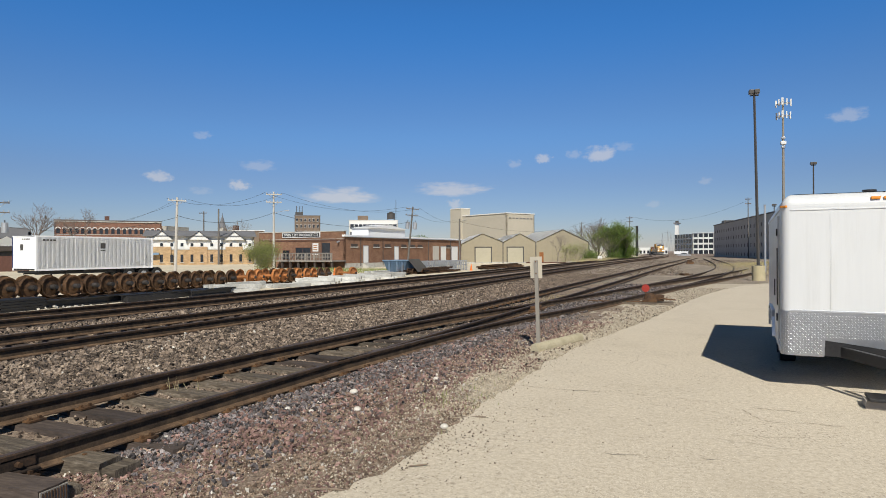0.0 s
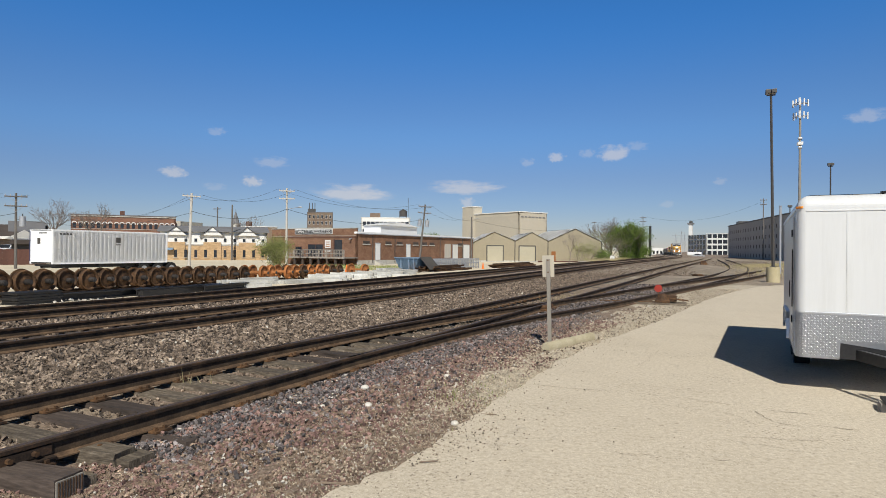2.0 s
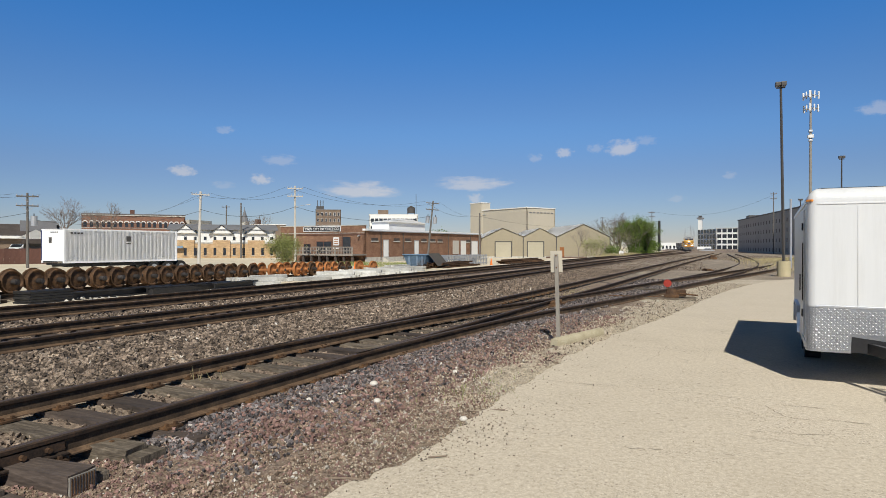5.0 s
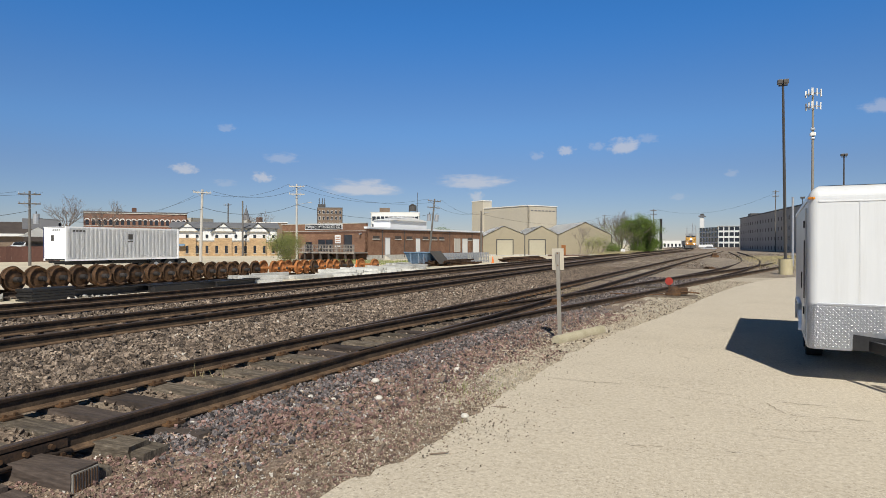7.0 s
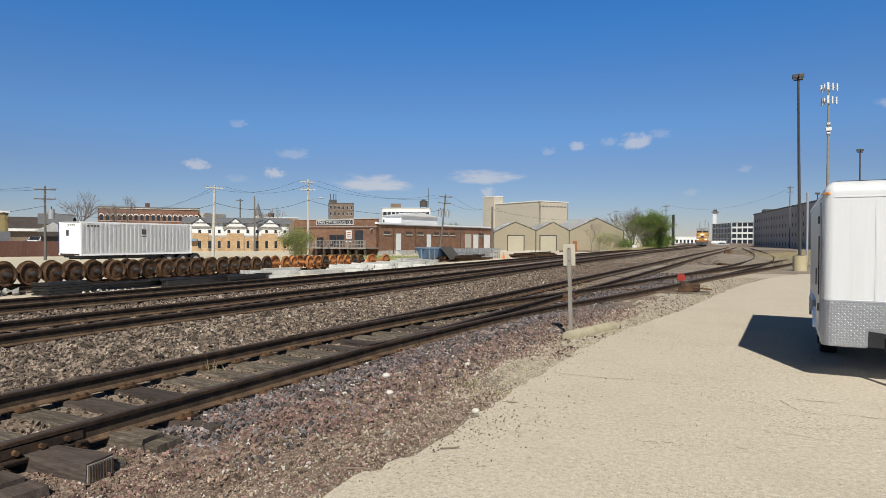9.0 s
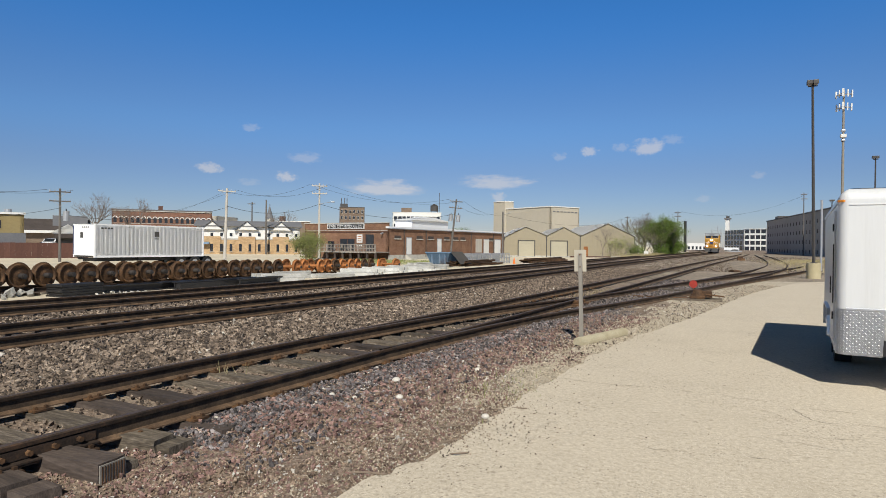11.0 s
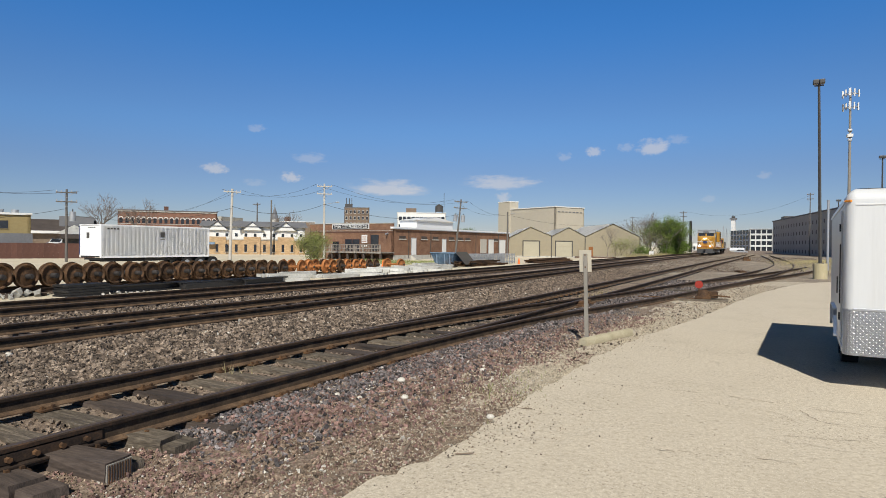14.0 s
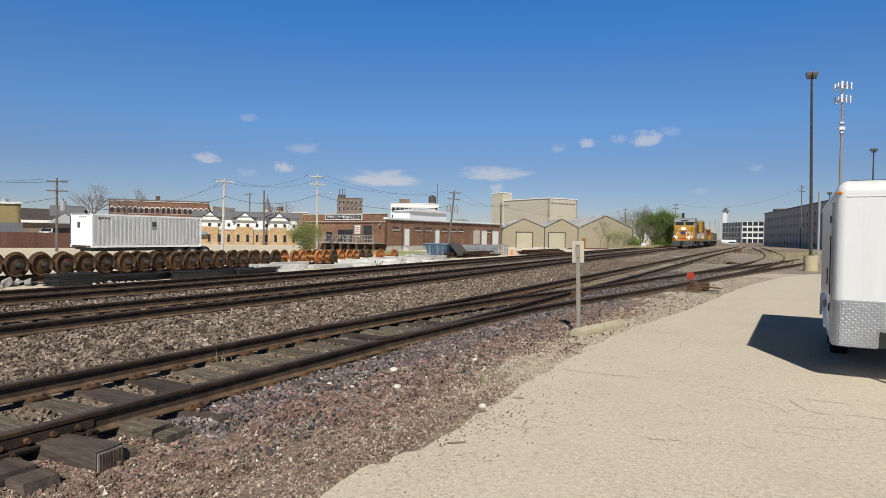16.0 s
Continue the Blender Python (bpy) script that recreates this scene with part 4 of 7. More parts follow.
# ---- shipping container on its chassis ----
def container():
    D = Vector((0.10, 0.995))
    near = Vector((-40.90, 30.64))
    T = Matrix.Translation((near.x, near.y, -0.6)) @ Matrix.Rotation(math.atan2(D.y, D.x) - math.pi / 2, 4, "Z")
    W, L, z0, h = 2.66, 9.45, 0.98, 2.44
    ch = thing("container_chassis", T, "dark road chassis with tandem wheels under a container", "trailer chassis")
    for x in (-1.9, -0.6):
        boxpart("chassis_rail", (x, x + 0.12, 0.3, L + 0.4, z0 - 0.28, z0 - 0.03), M["black"], ch)
    for y in (0.2, 3.5, 6.8, 9.9):
        boxpart("cross_member", (-2.4, -0.04, y, y + 0.12, z0 - 0.16, z0 - 0.01), M["black"], ch)
    for x in (-2.1, -0.45):
        boxpart("landing_leg", (x, x + 0.1, 2.3, 2.4, 0.05, z0 - 0.16), M["black"], ch)
        boxpart("leg_foot", (x - 0.08, x + 0.18, 2.22, 2.48, 0.0, 0.05), M["black"], ch)
    for y in (7.3, 8.6, 9.9):
        for x in (-2.4, -0.5):
            w = cylpart("wheel", (x, y, 0.5), (x + 0.46, y, 0.5), 0.5, M["rubber"], ch, seg=20)
            cylpart("rim", (x - 0.01, y, 0.5), (x + 0.47, y, 0.5), 0.27, M["galv"], w, seg=14)
    t = thing("shipping_container", T @ Matrix.Translation((0, 0, z0)), "white forty-foot corrugated steel shipping container on a chassis", "shipping container")
    # corrugated sides
    for name, x in (("side_panel", 0.0), ("side_panel", -W)):
        bm = bmesh.new()
        y, prof = 0.16, []
        while y < L - 0.3:
            prof += [(y, 0.0), (y + 0.14, 0.0), (y + 0.20, -0.013), (y + 0.29, -0.013)]
            y += 0.34
        prof.append((L - 0.12, 0.0))
        s = 1 if x == 0 else -1
        for zz in (0.14, h - 0.1):
            for yy, dx in prof:
                bm.verts.new((x + s * (dx - 0.012), yy, zz))
        bm.verts.ensure_lookup_table()
        k = len(prof)
        for i in range(k - 1):
            bm.faces.new((bm.verts[i], bm.verts[i + 1], bm.verts[k + i + 1], bm.verts[k + i]))
        bmesh.ops.solidify(bm, geom=bm.faces[:], thickness=0.01)
        part(name, bm, M["white"], t)
    boxpart("end_wall", (-W + 0.08, -0.08, 0.02, 0.06, 0.14, h - 0.1), M["white"], t)
    boxpart("end_wall", (-W + 0.08, -0.08, L - 0.06, L - 0.02, 0.14, h - 0.1), M["white"], t)
    boxpart("roof", (-W + 0.04, -0.04, 0.04, L - 0.04, h - 0.06, h - 0.01), M["white"], t)
    boxpart("floor", (-W + 0.04, -0.04, 0.04, L - 0.04, 0.05, 0.14), M["black"], t)
    for x in (-W, -0.12):
        for y in (0.0, L - 0.14):
            boxpart("corner_post", (x, x + 0.12, y, y + 0.14, 0.0, h), M["white"], t, 0.006)
        boxpart("bottom_rail", (x + 0.002, x + 0.10, 0.14, L - 0.14, 0.0, 0.15), M["white"], t)
        boxpart("top_rail", (x + 0.002, x + 0.10, 0.14, L - 0.14, h - 0.11, h - 0.002), M["white"], t)
    # decals: plain shapes and bars
    dk = M["bronze"]
    for (yy, zz) in ((5.0, h - 0.68),):
        boxpart("emblem", (0.0, 0.006, yy - 0.19, yy + 0.19, zz - 0.2, zz + 0.2), dk, t, 0.0)
        boxpart("lettering_bar", (0.0, 0.006, yy - 0.2, yy + 0.2, zz - 0.38, zz - 0.32), dk, t)
    boxpart("emblem", (-W * 0.6 - 0.17, -W * 0.6 + 0.17, 0.008, 0.018, h - 1.02, h - 0.6), dk, t)
    for k in range(4):
        boxpart("lettering_bar", (0.0, 0.006, 0.5 + k * 0.24, 0.67 + k * 0.24, h - 0.36, h - 0.25), dk, t)
        boxpart("lettering_bar", (-W + 1.1 + k * 0.24, -W + 1.26 + k * 0.24, 0.008, 0.018, h - 0.28, h - 0.2), dk, t)
    boxpart("stripe", (-W - 0.006, -W + 0.10, -0.006, 0.02, 0.2, h - 0.1), M["navy"], t)


container()


# ---- wheelsets ----
def wheelset(mat_wheel, mat_axle, label):
    t = thing("railway_wheelset", Matrix.Identity(4), label, "railway wheelset", "stored wheelsets")
    R = 0.457
    for s in (-1, 1):
        bm = bmesh.new()
        prof = [(0.11, 0.09), (0.11, -0.07), (0.17, -0.04), (0.36, 0.0), (0.40, -0.07), (R - 0.012, -0.075), (R, 0.045), (R + 0.028, 0.055), (R + 0.028, 0.078), (0.40, 0.085), (0.37, 0.03), (0.18, 0.05)]
        seg = 30
        rings = []
        for i in range(seg):
            a = 2 * math.pi * i / seg
            rings.append([bm.verts.new((s * (0.755 - w), r * math.cos(a), r * math.sin(a) + R)) for r, w in prof])
        for i in range(seg):
            a, b = rings[i], rings[(i + 1) % seg]
            for j in range(len(prof)):
                bm.faces.new((a[j], a[(j + 1) % len(prof)], b[(j + 1) % len(prof)], b[j]))
        bmesh.ops.recalc_face_normals(bm, faces=bm.faces)
        part("wheel", bm, mat_wheel, t)
        cylpart("bearing", (s * 0.82, 0, R), (s * 1.06, 0, R), 0.105, mat_axle, t, seg=14)
        cylpart("end_cap", (s * 1.06, 0, R), (s * 1.10, 0, R), 0.085, M["axle"], t, seg=10)
    cylpart("axle", (-0.82, 0, R), (0.82, 0, R), 0.085, mat_axle, t, seg=14)
    return t


WHEEL_A, WHEEL_B = Vector((-25.0, 15.05, -0.23)), Vector((-26.0, 42.4, -0.50))


def wheel_row():
    dark = wheelset(M["rustdark"], M["axle"], "dark brown rusty railway wheelset with greasy axle ends")
    rusty = wheelset(M["rust"], M["rust"], "bright orange rusted railway wheelset standing on a storage rail")
    d = (WHEEL_B - WHEEL_A)
    L = d.length
    h = math.atan2(d.y, d.x) - math.pi / 2
    rng = random.Random(7)
    k = -4
    first = True
    while k * 0.985 < L:
        q = WHEEL_A + d * (k * 0.985 / L)
        m = Matrix.Translation(q + Vector((rng.uniform(-0.08, 0.08), rng.uniform(-0.03, 0.03), 0))) @ Matrix.Rotation(h + rng.uniform(-0.03, 0.03), 4, "Z")
        is_rusty = k in (18, 19, 21, 22, 24, 25, 26, 28)
        if k in (17, 20):
            k += 1
            continue
        copy_thing(rusty if is_rusty else dark, m)
        k += 1
    # two singles further on
    rusty.matrix_basis = Matrix.Translation((-24.6, 44.6, -0.50)) @ Matrix.Rotation(h - 0.25, 4, "Z")
    dark.matrix_basis = WHEEL_MAT(28.2, h)
    t = thing("storage_rail", Matrix.Identity(4), "dark rusty storage rails holding railway wheelsets", "rails")
    for off in (-0.755, 0.755):
        s = Vector((d.y, -d.x, 0)).normalized() * off
        n = 20
        bm = bmesh.new()
        path = [tuple(WHEEL_A + d * (-0.1 + 1.18 * i / n) + s) for i in range(n + 1)]
        sweep(bm, path, RAIL)
        part("rail", bm, M["rail"], t)
    for i in range(26):
        q = WHEEL_A + d * (-0.08 + 1.14 * i / 25)
        boxpart("sleeper", (-1.3, 1.3, -0.12, 0.12, -0.36, -0.17), M["tiedark"], t, m=Matrix.Translation(q) @ Matrix.Rotation(h, 4, "Z"))


def WHEEL_MAT(k, h):
    d = WHEEL_B - WHEEL_A
    return Matrix.Translation(WHEEL_A + d * (k * 0.985 / d.length)) @ Matrix.Rotation(h, 4, "Z")


wheel_row()


# ---- buildings ----
def window(parent, x, z, w, h, fr="offwhite", depth=0.06, sill=False, mullion=False):
    f = boxpart("window", (x - w / 2 - 0.07, x + w / 2 + 0.07, -depth, 0.05, z - 0.07, z + h + 0.07), M[fr], parent)
    boxpart("pane", (x - w / 2, x + w / 2, -depth - 0.012, 0.0, z, z + h), M["window"], f)
    if mullion:
        boxpart("mullion", (x - 0.04, x + 0.04, -depth - 0.03, 0.0, z, z + h), M[fr], f)
    if sill:
        boxpart("sill", (x - w / 2 - 0.12, x + w / 2 + 0.12, -depth - 0.1, 0.0, z - 0.16, z - 0.07), M[fr], f)


def panel(parent, name, m, w, h, mat, t=0.3, z0=0.0):
    ob = boxpart(name, (0, w, 0, t, z0, z0 + h), M[mat], parent)
    ob.matrix_basis = m
    return ob


def produce_warehouse():
    C, A, E = Vector((-41.2, 74.35)), Vector((-56.5, 76.5)), Vector((-36.3, 109.3))
    z0 = -0.65
    W, L = (C - A).length, (E - C).length
    T = face_frame(A, C, z0)
    b = thing("brick_warehouse", T, "low red brick warehouse with flat roof, timber dock and sign", "warehouse")
    H1 = 5.05
    front = panel(b, "wall", Matrix.Identity(4), W, H1, "brick")
    turn = Matrix.Translation((W, 0, 0)) @ Matrix.Rotation(radians(90), 4, "Z")
    flank = panel(b, "wall", turn, L, 4.35, "brick")
    panel(b, "wall", Matrix.Translation((W, L, 0)) @ Matrix.Rotation(radians(180), 4, "Z"), W, 4.35, "brick")
    panel(b, "wall", Matrix.Translation((0, L, 0)) @ Matrix.Rotation(radians(-90), 4, "Z"), L, 4.35, "brick")
    boxpart("roof", (0.3, W - 0.3, 0.3, L, 4.0, 4.2), M["whiteroof"], b)
    boxpart("coping", (-0.08, W + 0.08, -0.08, 0.4, H1, H1 + 0.1), M["concrete"], b)
    cp = boxpart("coping", (-0.1, L + 0.1, -0.14, 0.35, 4.35, 4.62), M["whiteroof"], b)
    cp.matrix_basis = turn
    gt = boxpart("gutter", (0.3, L, -0.22, -0.14, 4.28, 4.40), M["galv"], b)
    gt.matrix_basis = turn
    boxpart("brick_course", (0.02, W - 0.02, -0.06, 0.02, 3.78, 3.92), M["brickdark"], front)
    boxpart("brick_course", (0.02, W - 0.02, -0.05, 0.02, 4.02, 4.08), M["concrete"], front)
    # parapet sign
    s = boxpart("sign_board", (4.55, 11.35, -0.12, -0.02, 4.3, 5.02), M["doorwhite"], b, 0, "dark sign with white lettering in a white border")
    boxpart("sign_field", (4.65, 11.25, -0.14, -0.10, 4.38, 4.94), M["black"], s)
    cu = bpy.data.curves.new("lettering", "FONT")
    cu.body = "TWIN CITY PRODUCE CO"
    cu.size = 0.54
    cu.extrude = 0.01
    cu.align_x = "CENTER"
    cu.materials.append(M["doorwhite"])
    tx = new("lettering", cu)
    tx.parent = s
    tx.matrix_basis = Matrix.Translation((7.95, -0.16, 4.47)) @ Matrix.Rotation(radians(90), 4, "X") @ Matrix.Diagonal((0.98, 1, 1, 1))
    # front openings
    d1 = boxpart("door", (11.7, 13.0, -0.06, 0.1, 1.25, 3.5), M["window"], front)
    boxpart("door_frame", (11.55, 11.7, -0.1, 0.1, 1.25, 3.62), M["brickdark"], d1)
    window(front, 8.3, 1.25, 2.6, 1.6, "brickdark", mullion=True)
    window(front, 5.2, 1.3, 1.1, 1.2, "brickdark")
    boxpart("notice", (10.0, 11.0, -0.05, 0.0, 2.35, 3.5), M["offwhite"], front, 0, "pale notice board")
    for k in range(3):
        boxpart("notice_bar", (10.15, 10.85, -0.06, -0.04, 2.55 + 0.3 * k, 2.66 + 0.3 * k), M["rust"], front)
    boxpart("notice", (10.0, 11.0, -0.05, 0.0, 1.85, 2.15), M["offwhite"], front)
    cylpart("lamp", (14.6, -0.5, 3.6), (14.6, 0, 3.7), 0.1, M["galv"], front)
    # flank openings
    for y, w, h, zb, mt in ((4.9, 1.05, 2.3, 0.75, "doorwhite"), (13.0, 1.0, 2.1, 0.9, "doorwhite"), (28.3, 1.7, 2.5, 0.6, "offwhite"), (32.6, 2.2, 2.6, 0.5, "doorwhite")):
        d = boxpart("door", (y - w / 2, y + w / 2, -0.08, 0.05, zb, zb + h), M[mt], flank, 0, "painted personnel door")
        boxpart("door_frame", (y - w / 2 - 0.12, y + w / 2 + 0.12, -0.05, 0.04, zb, zb + h + 0.12), M["galv"], d)
        for k in range(3):
            boxpart("step", (y - 0.7, y + 0.7, -0.4 - 0.3 * k, -0.08 if k == 0 else -0.1 - 0.3 * k, 0, zb - 0.18 * (k + 1) + 0.05), M["concrete"], flank)
    for y in (2.2, 7.6, 10.6, 15.2, 17.9, 20.2, 30.2):
        op = boxpart("bricked_opening", (y - 0.75, y + 0.75, -0.03, 0.05, 3.0, 3.4), M["darkroof"], flank)
        boxpart("sill", (y - 0.85, y + 0.85, -0.1, 0.05, 2.86, 3.0), M["concrete"], op)
    boxpart("roller_door", (24.5, 26.6, -0.06, 0.05, 0.9, 3.2), M["palepole"], flank, 0, "pale timber loading door")
    boxpart("foundation", (0.05, L - 0.1, -0.07, 0.02, 0.0, 0.72), M["concrete"], flank, 0, "pale concrete foundation band")
    for y in (3.6, 9.2, 16.5, 22.8, 30.9):
        cylpart("downpipe", (y, -0.1, 0.3), (y, -0.1, 4.2), 0.06, M["bronze"], flank, seg=6)
    # timber loading dock
    dk = part("loading_dock", box(bmesh.new(), 4.0, W + 0.3, -3.0, -0.01, 1.0, 1.15), M["wood"], b, "grey timber loading dock on posts")
    for k in range(9):
        x = 4.2 + k * (W - 4.1) / 8
        boxpart("dock_post", (x - 0.12, x + 0.12, -2.95, -2.7, 0, 1.0), M["tiedark"], dk)
        boxpart("rail_post", (x - 0.06, x + 0.06, -3.0, -2.88, 1.15, 2.15), M["wood"], dk)
    for z in (1.55, 2.05):
        boxpart("handrail", (4.0, W + 0.3, -3.02, -2.96, z, z + 0.12), M["wood"], dk)
    for k in range(46):
        x = 4.1 + k * (W - 3.9) / 45
        boxpart("baluster", (x - 0.03, x + 0.03, -2.96, -2.92, 1.15, 2.05), M["wood"], dk)
    boxpart("fascia", (4.0, W + 0.3, -3.06, -3.0, 0.98, 1.15), M["wood"], dk)
    # white roof addition
    ad = boxpart("roof_addition", (W - 3.6, W - 0.6, 6.5, 16.5, 4.2, 5.75), M["whiteroof"], b, 0, "white metal rooftop addition")
    prf = prism(bmesh.new(), [(6.2, 5.75), (11.5, 6.35), (16.8, 5.75)], W - 3.9, W - 0.3)
    part("addition_roof", prf, M["whiteroof"], ad)
    return b


produce_warehouse()


def gable_sheds():
    """Three beige metal sheds side by side."""
    ed = [polar(-18.35, 116), polar(-14.5, 117), polar(-11.53, 118), polar(-6.85, 121)]
    doors = [(0.52, 3.05, 2.75), (0.36, 3.05, 2.75), (0.0, 0, 0)]
    for i, (a, b) in enumerate(zip(ed[:-1], ed[1:])):
        a, b = Vector(a), Vector(b)
        w = (b - a).length
        t = thing("storage_shed", face_frame(a, b, -0.75), "beige metal gabled storage shed with roll-up door" if i < 2 else "beige metal gabled storage shed beside budding bushes", "shed", "gabled sheds")
        eave, peak = (4.15, 5.75) if i < 2 else (4.15, 6.5)
        pts = [(0, 0), (w, 0), (w, eave), (w / 2, peak), (0, eave)]
        if i == 0:
            pts = [(0, 0), (w, 0), (w, eave), (w * 0.5, peak), (0, eave - 0.35)]
        bm = bmesh.new()
        va = [bm.verts.new((x, 0, z)) for x, z in pts]
        vb = [bm.verts.new((x, 22, z)) for x, z in pts]
        bm.faces.new(va)
        bm.faces.new(vb[::-1])
        for k in (1, 4):
            bm.faces.new((va[k], vb[k], vb[(k + 1) % 5], va[(k + 1) % 5]))
        bmesh.ops.recalc_face_normals(bm, faces=bm.faces)
        wall = part("wall", bm, M["beige"], t)
        for p, q in ((pts[4], pts[3]), (pts[3], pts[2])):
            bm = bmesh.new()
            vs = [bm.verts.new((x, y, z + 0.03)) for (x, z), y in ((p, -0.25), (q, -0.25), (q, 22.2), (p, 22.2))]
            bm.faces.new(vs)
            bmesh.ops.solidify(bm, geom=bm.faces[:], thickness=-0.12)
            part("roof", bm, M["metalroof"], t)
        boxpart("base_band", (0.02, w - 0.02, -0.04, 0.0, 0.0, 0.45), M["concrete"], wall)
        boxpart("downpipe", (w - 0.15, w, -0.12, -0.01, 0.2, eave), M["bronze"], t)
        f, dw, dh = doors[i]
        if dw:
            d = boxpart("roller_door", (w * f - dw / 2, w * f + dw / 2, -0.05, 0.02, 0.35, 0.35 + dh), M["doorbeige"], wall, 0, "pale beige roll-up door")
            for k in range(6):
                boxpart("slat", (w * f - dw / 2, w * f + dw / 2, -0.07, -0.05, 0.38 + k * dh / 6, 0.38 + (k + 0.85) * dh / 6), M["doorbeige"], d)
            for s in (-1, 1):
                boxpart("door_frame", (w * f + s * dw / 2 - 0.09, w * f + s * dw / 2 + 0.09, -0.09, 0.0, 0.35, 0.45 + dh), M["bronze"], d)
            boxpart("lintel", (w * f - dw / 2 - 0.09, w * f + dw / 2 + 0.09, -0.09, 0.0, 0.35 + dh, 0.52 + dh), M["bronze"], d)
        else:
            boxpart("door", (0.6, 1.4, -0.05, 0.0, 0.1, 2.2), M["rust"], wall, 0, "rust-orange door")
            boxpart("ledge", (-2.0, w * 0.55, -0.5, 0.0, 0.0, 0.42), M["fencered"], wall)
        for k in range(int(w / 0.9)):
            x = 0.45 + k * 0.9
            top = eave + (peak - eave) * (1 - abs(x - w / 2) / (w / 2)) - 0.45
            if not (dw and abs(x - w * f) < dw / 2 + 0.1):
                boxpart("rib", (x - 0.03, x + 0.03, -0.025, 0.0, 0.45, top), M["beige"], wall)


gable_sheds()


def block(name, label, a, b, depth, z0, h, mat, category="building", roof="greyroof", cap=None):
    """A flat-roofed building whose front runs from plan point a to b. Returns thing, front wall, flank on b's side."""
    a, b = Vector(a), Vector(b)
    w = (b - a).length
    t = thing(name, face_frame(a, b, z0), label, category)
    fr = panel(t, "wall", Matrix.Identity(4), w, h, mat, 0.4)
    rt = panel(t, "wall", Matrix.Translation((w, 0.0, 0)) @ Matrix.Rotation(radians(90), 4, "Z"), depth, h, mat, 0.4)
    panel(t, "wall", Matrix.Translation((w, depth, 0)) @ Matrix.Rotation(radians(180), 4, "Z"), w, h, mat, 0.4)
    lf = panel(t, "wall", Matrix.Translation((0, depth, 0)) @ Matrix.Rotation(radians(-90), 4, "Z"), depth, h, mat, 0.4)
    boxpart("roof", (0.4, w - 0.4, 0.4, depth - 0.4, h - 0.5, h - 0.25), M[roof], t)
    if cap:
        boxpart("coping", (-0.15, w + 0.15, -0.2, depth + 0.15, h, h + 0.25), M[cap], t)
    return t, fr, rt, lf, w


# tall pale beige plant behind the sheds
t, fr, rt, lf, w = block("plant_building", "large windowless pale beige plant building with stair tower", polar(-19.25, 190), polar(-14.2, 172), 11, -0.6, 12.7, "beigelight", cap="offwhite")
tw = boxpart("stair_tower", (0.0, 5.2, -0.4, 3, 0, 15.0), M["beigelight"], t)
boxpart("tower_cap", (-0.1, 5.3, -0.5, 3.1, 15.0, 15.25), M["offwhite"], tw)
for k in range(7):
    boxpart("vent", (0.9 + k * 1.4, 1.7 + k * 1.4, -0.12, 0.0, 11.35, 11.6), M["greyroof"], rt)
boxpart("louvre", (1.0, 7.5, -0.1, 0.0, 11.4, 11.7), M["concrete"], fr)

# two-storey building: buff brick below, white above, small gables
a, b = polar(-45.5, 122), polar(-36.9, 122)
a2, b2 = Vector(a), Vector(b)
t, fr, rt, lf, w = block("office_block", "two-storey building with buff brick base, white upper floor and small gables", a, b, 14, -0.7, 5.35, "offwhite")
boxpart("brick_base", (-0.1, w + 0.1, -0.25, 0.0, 0, 2.75), M["brickorange"], t)
boxpart("string_course", (-0.1, w + 0.1, -0.32, 0.0, 2.75, 3.0), M["concrete"], t)
bm = prism(bmesh.new(), [(-0.6, 5.2), (-0.6, 5.35), (5, 6.4), (14, 6.4), (14, 5.2)], -0.5, w + 0.5)
part("roof", bm, M["greyroof"], t)
for k in range(3):
    x = 2.6 + k * 6.1
    bm = bmesh.new()
    va = [bm.verts.new((x + dx, -0.5, z)) for dx, z in ((-1.9, 4.6), (0, 6.1), (1.9, 4.6))]
    vb = [bm.verts.new((x + dx, 4, z)) for dx, z in ((-1.9, 4.6), (0, 6.1), (1.9, 4.6))]
    bm.faces.new(va), bm.faces.new(vb[::-1])
    bm.faces.new((va[0], vb[0], vb[1], va[1])), bm.faces.new((va[1], vb[1], vb[2], va[2])), bm.faces.new((va[2], vb[2], vb[0], va[0]))
    bmesh.ops.recalc_face_normals(bm, faces=bm.faces)
    g = part("gable", bm, M["offwhite"], t)
    for s in (-1, 1):
        bm = bmesh.new()
        vs = [bm.verts.new(p) for p in ((x + s * 2.2, -0.75, 4.40), (x, -0.75, 6.2), (x, 4, 6.2), (x + s * 2.2, 4, 4.40))]
        bm.faces.new(vs)
        bmesh.ops.solidify(bm, geom=bm.faces[:], thickness=0.1)
        part("gable_roof", bm, M["greyroof"], g)
    boxpart("brick_bay", (x - 1.5, x + 1.5, -0.55, 0.0, 0, 3.35), M["brickorange"], t)
for k in range(11):
    x = 0.9 + k * (w - 1.6) / 10
    window(fr, x, 3.4, 0.48, 0.6, "offwhite", depth=0.06)
    out = 0.58 if min(abs(x - 2.6 - 6.1 * j) for j in range(3)) < 1.75 else 0.28
    boxpart("lower_window", (x - 0.24, x + 0.24, -out, 0.0, 0.6, 1.95), M["window"], fr)
    boxpart("sill", (x - 0.36, x + 0.36, -out - 0.04, 0.0, 0.45, 0.55), M["concrete"], fr)
boxpart("awning", (0.2, 2.2, -1.4, -0.25, 1.9, 2.3), M["blue"], fr)

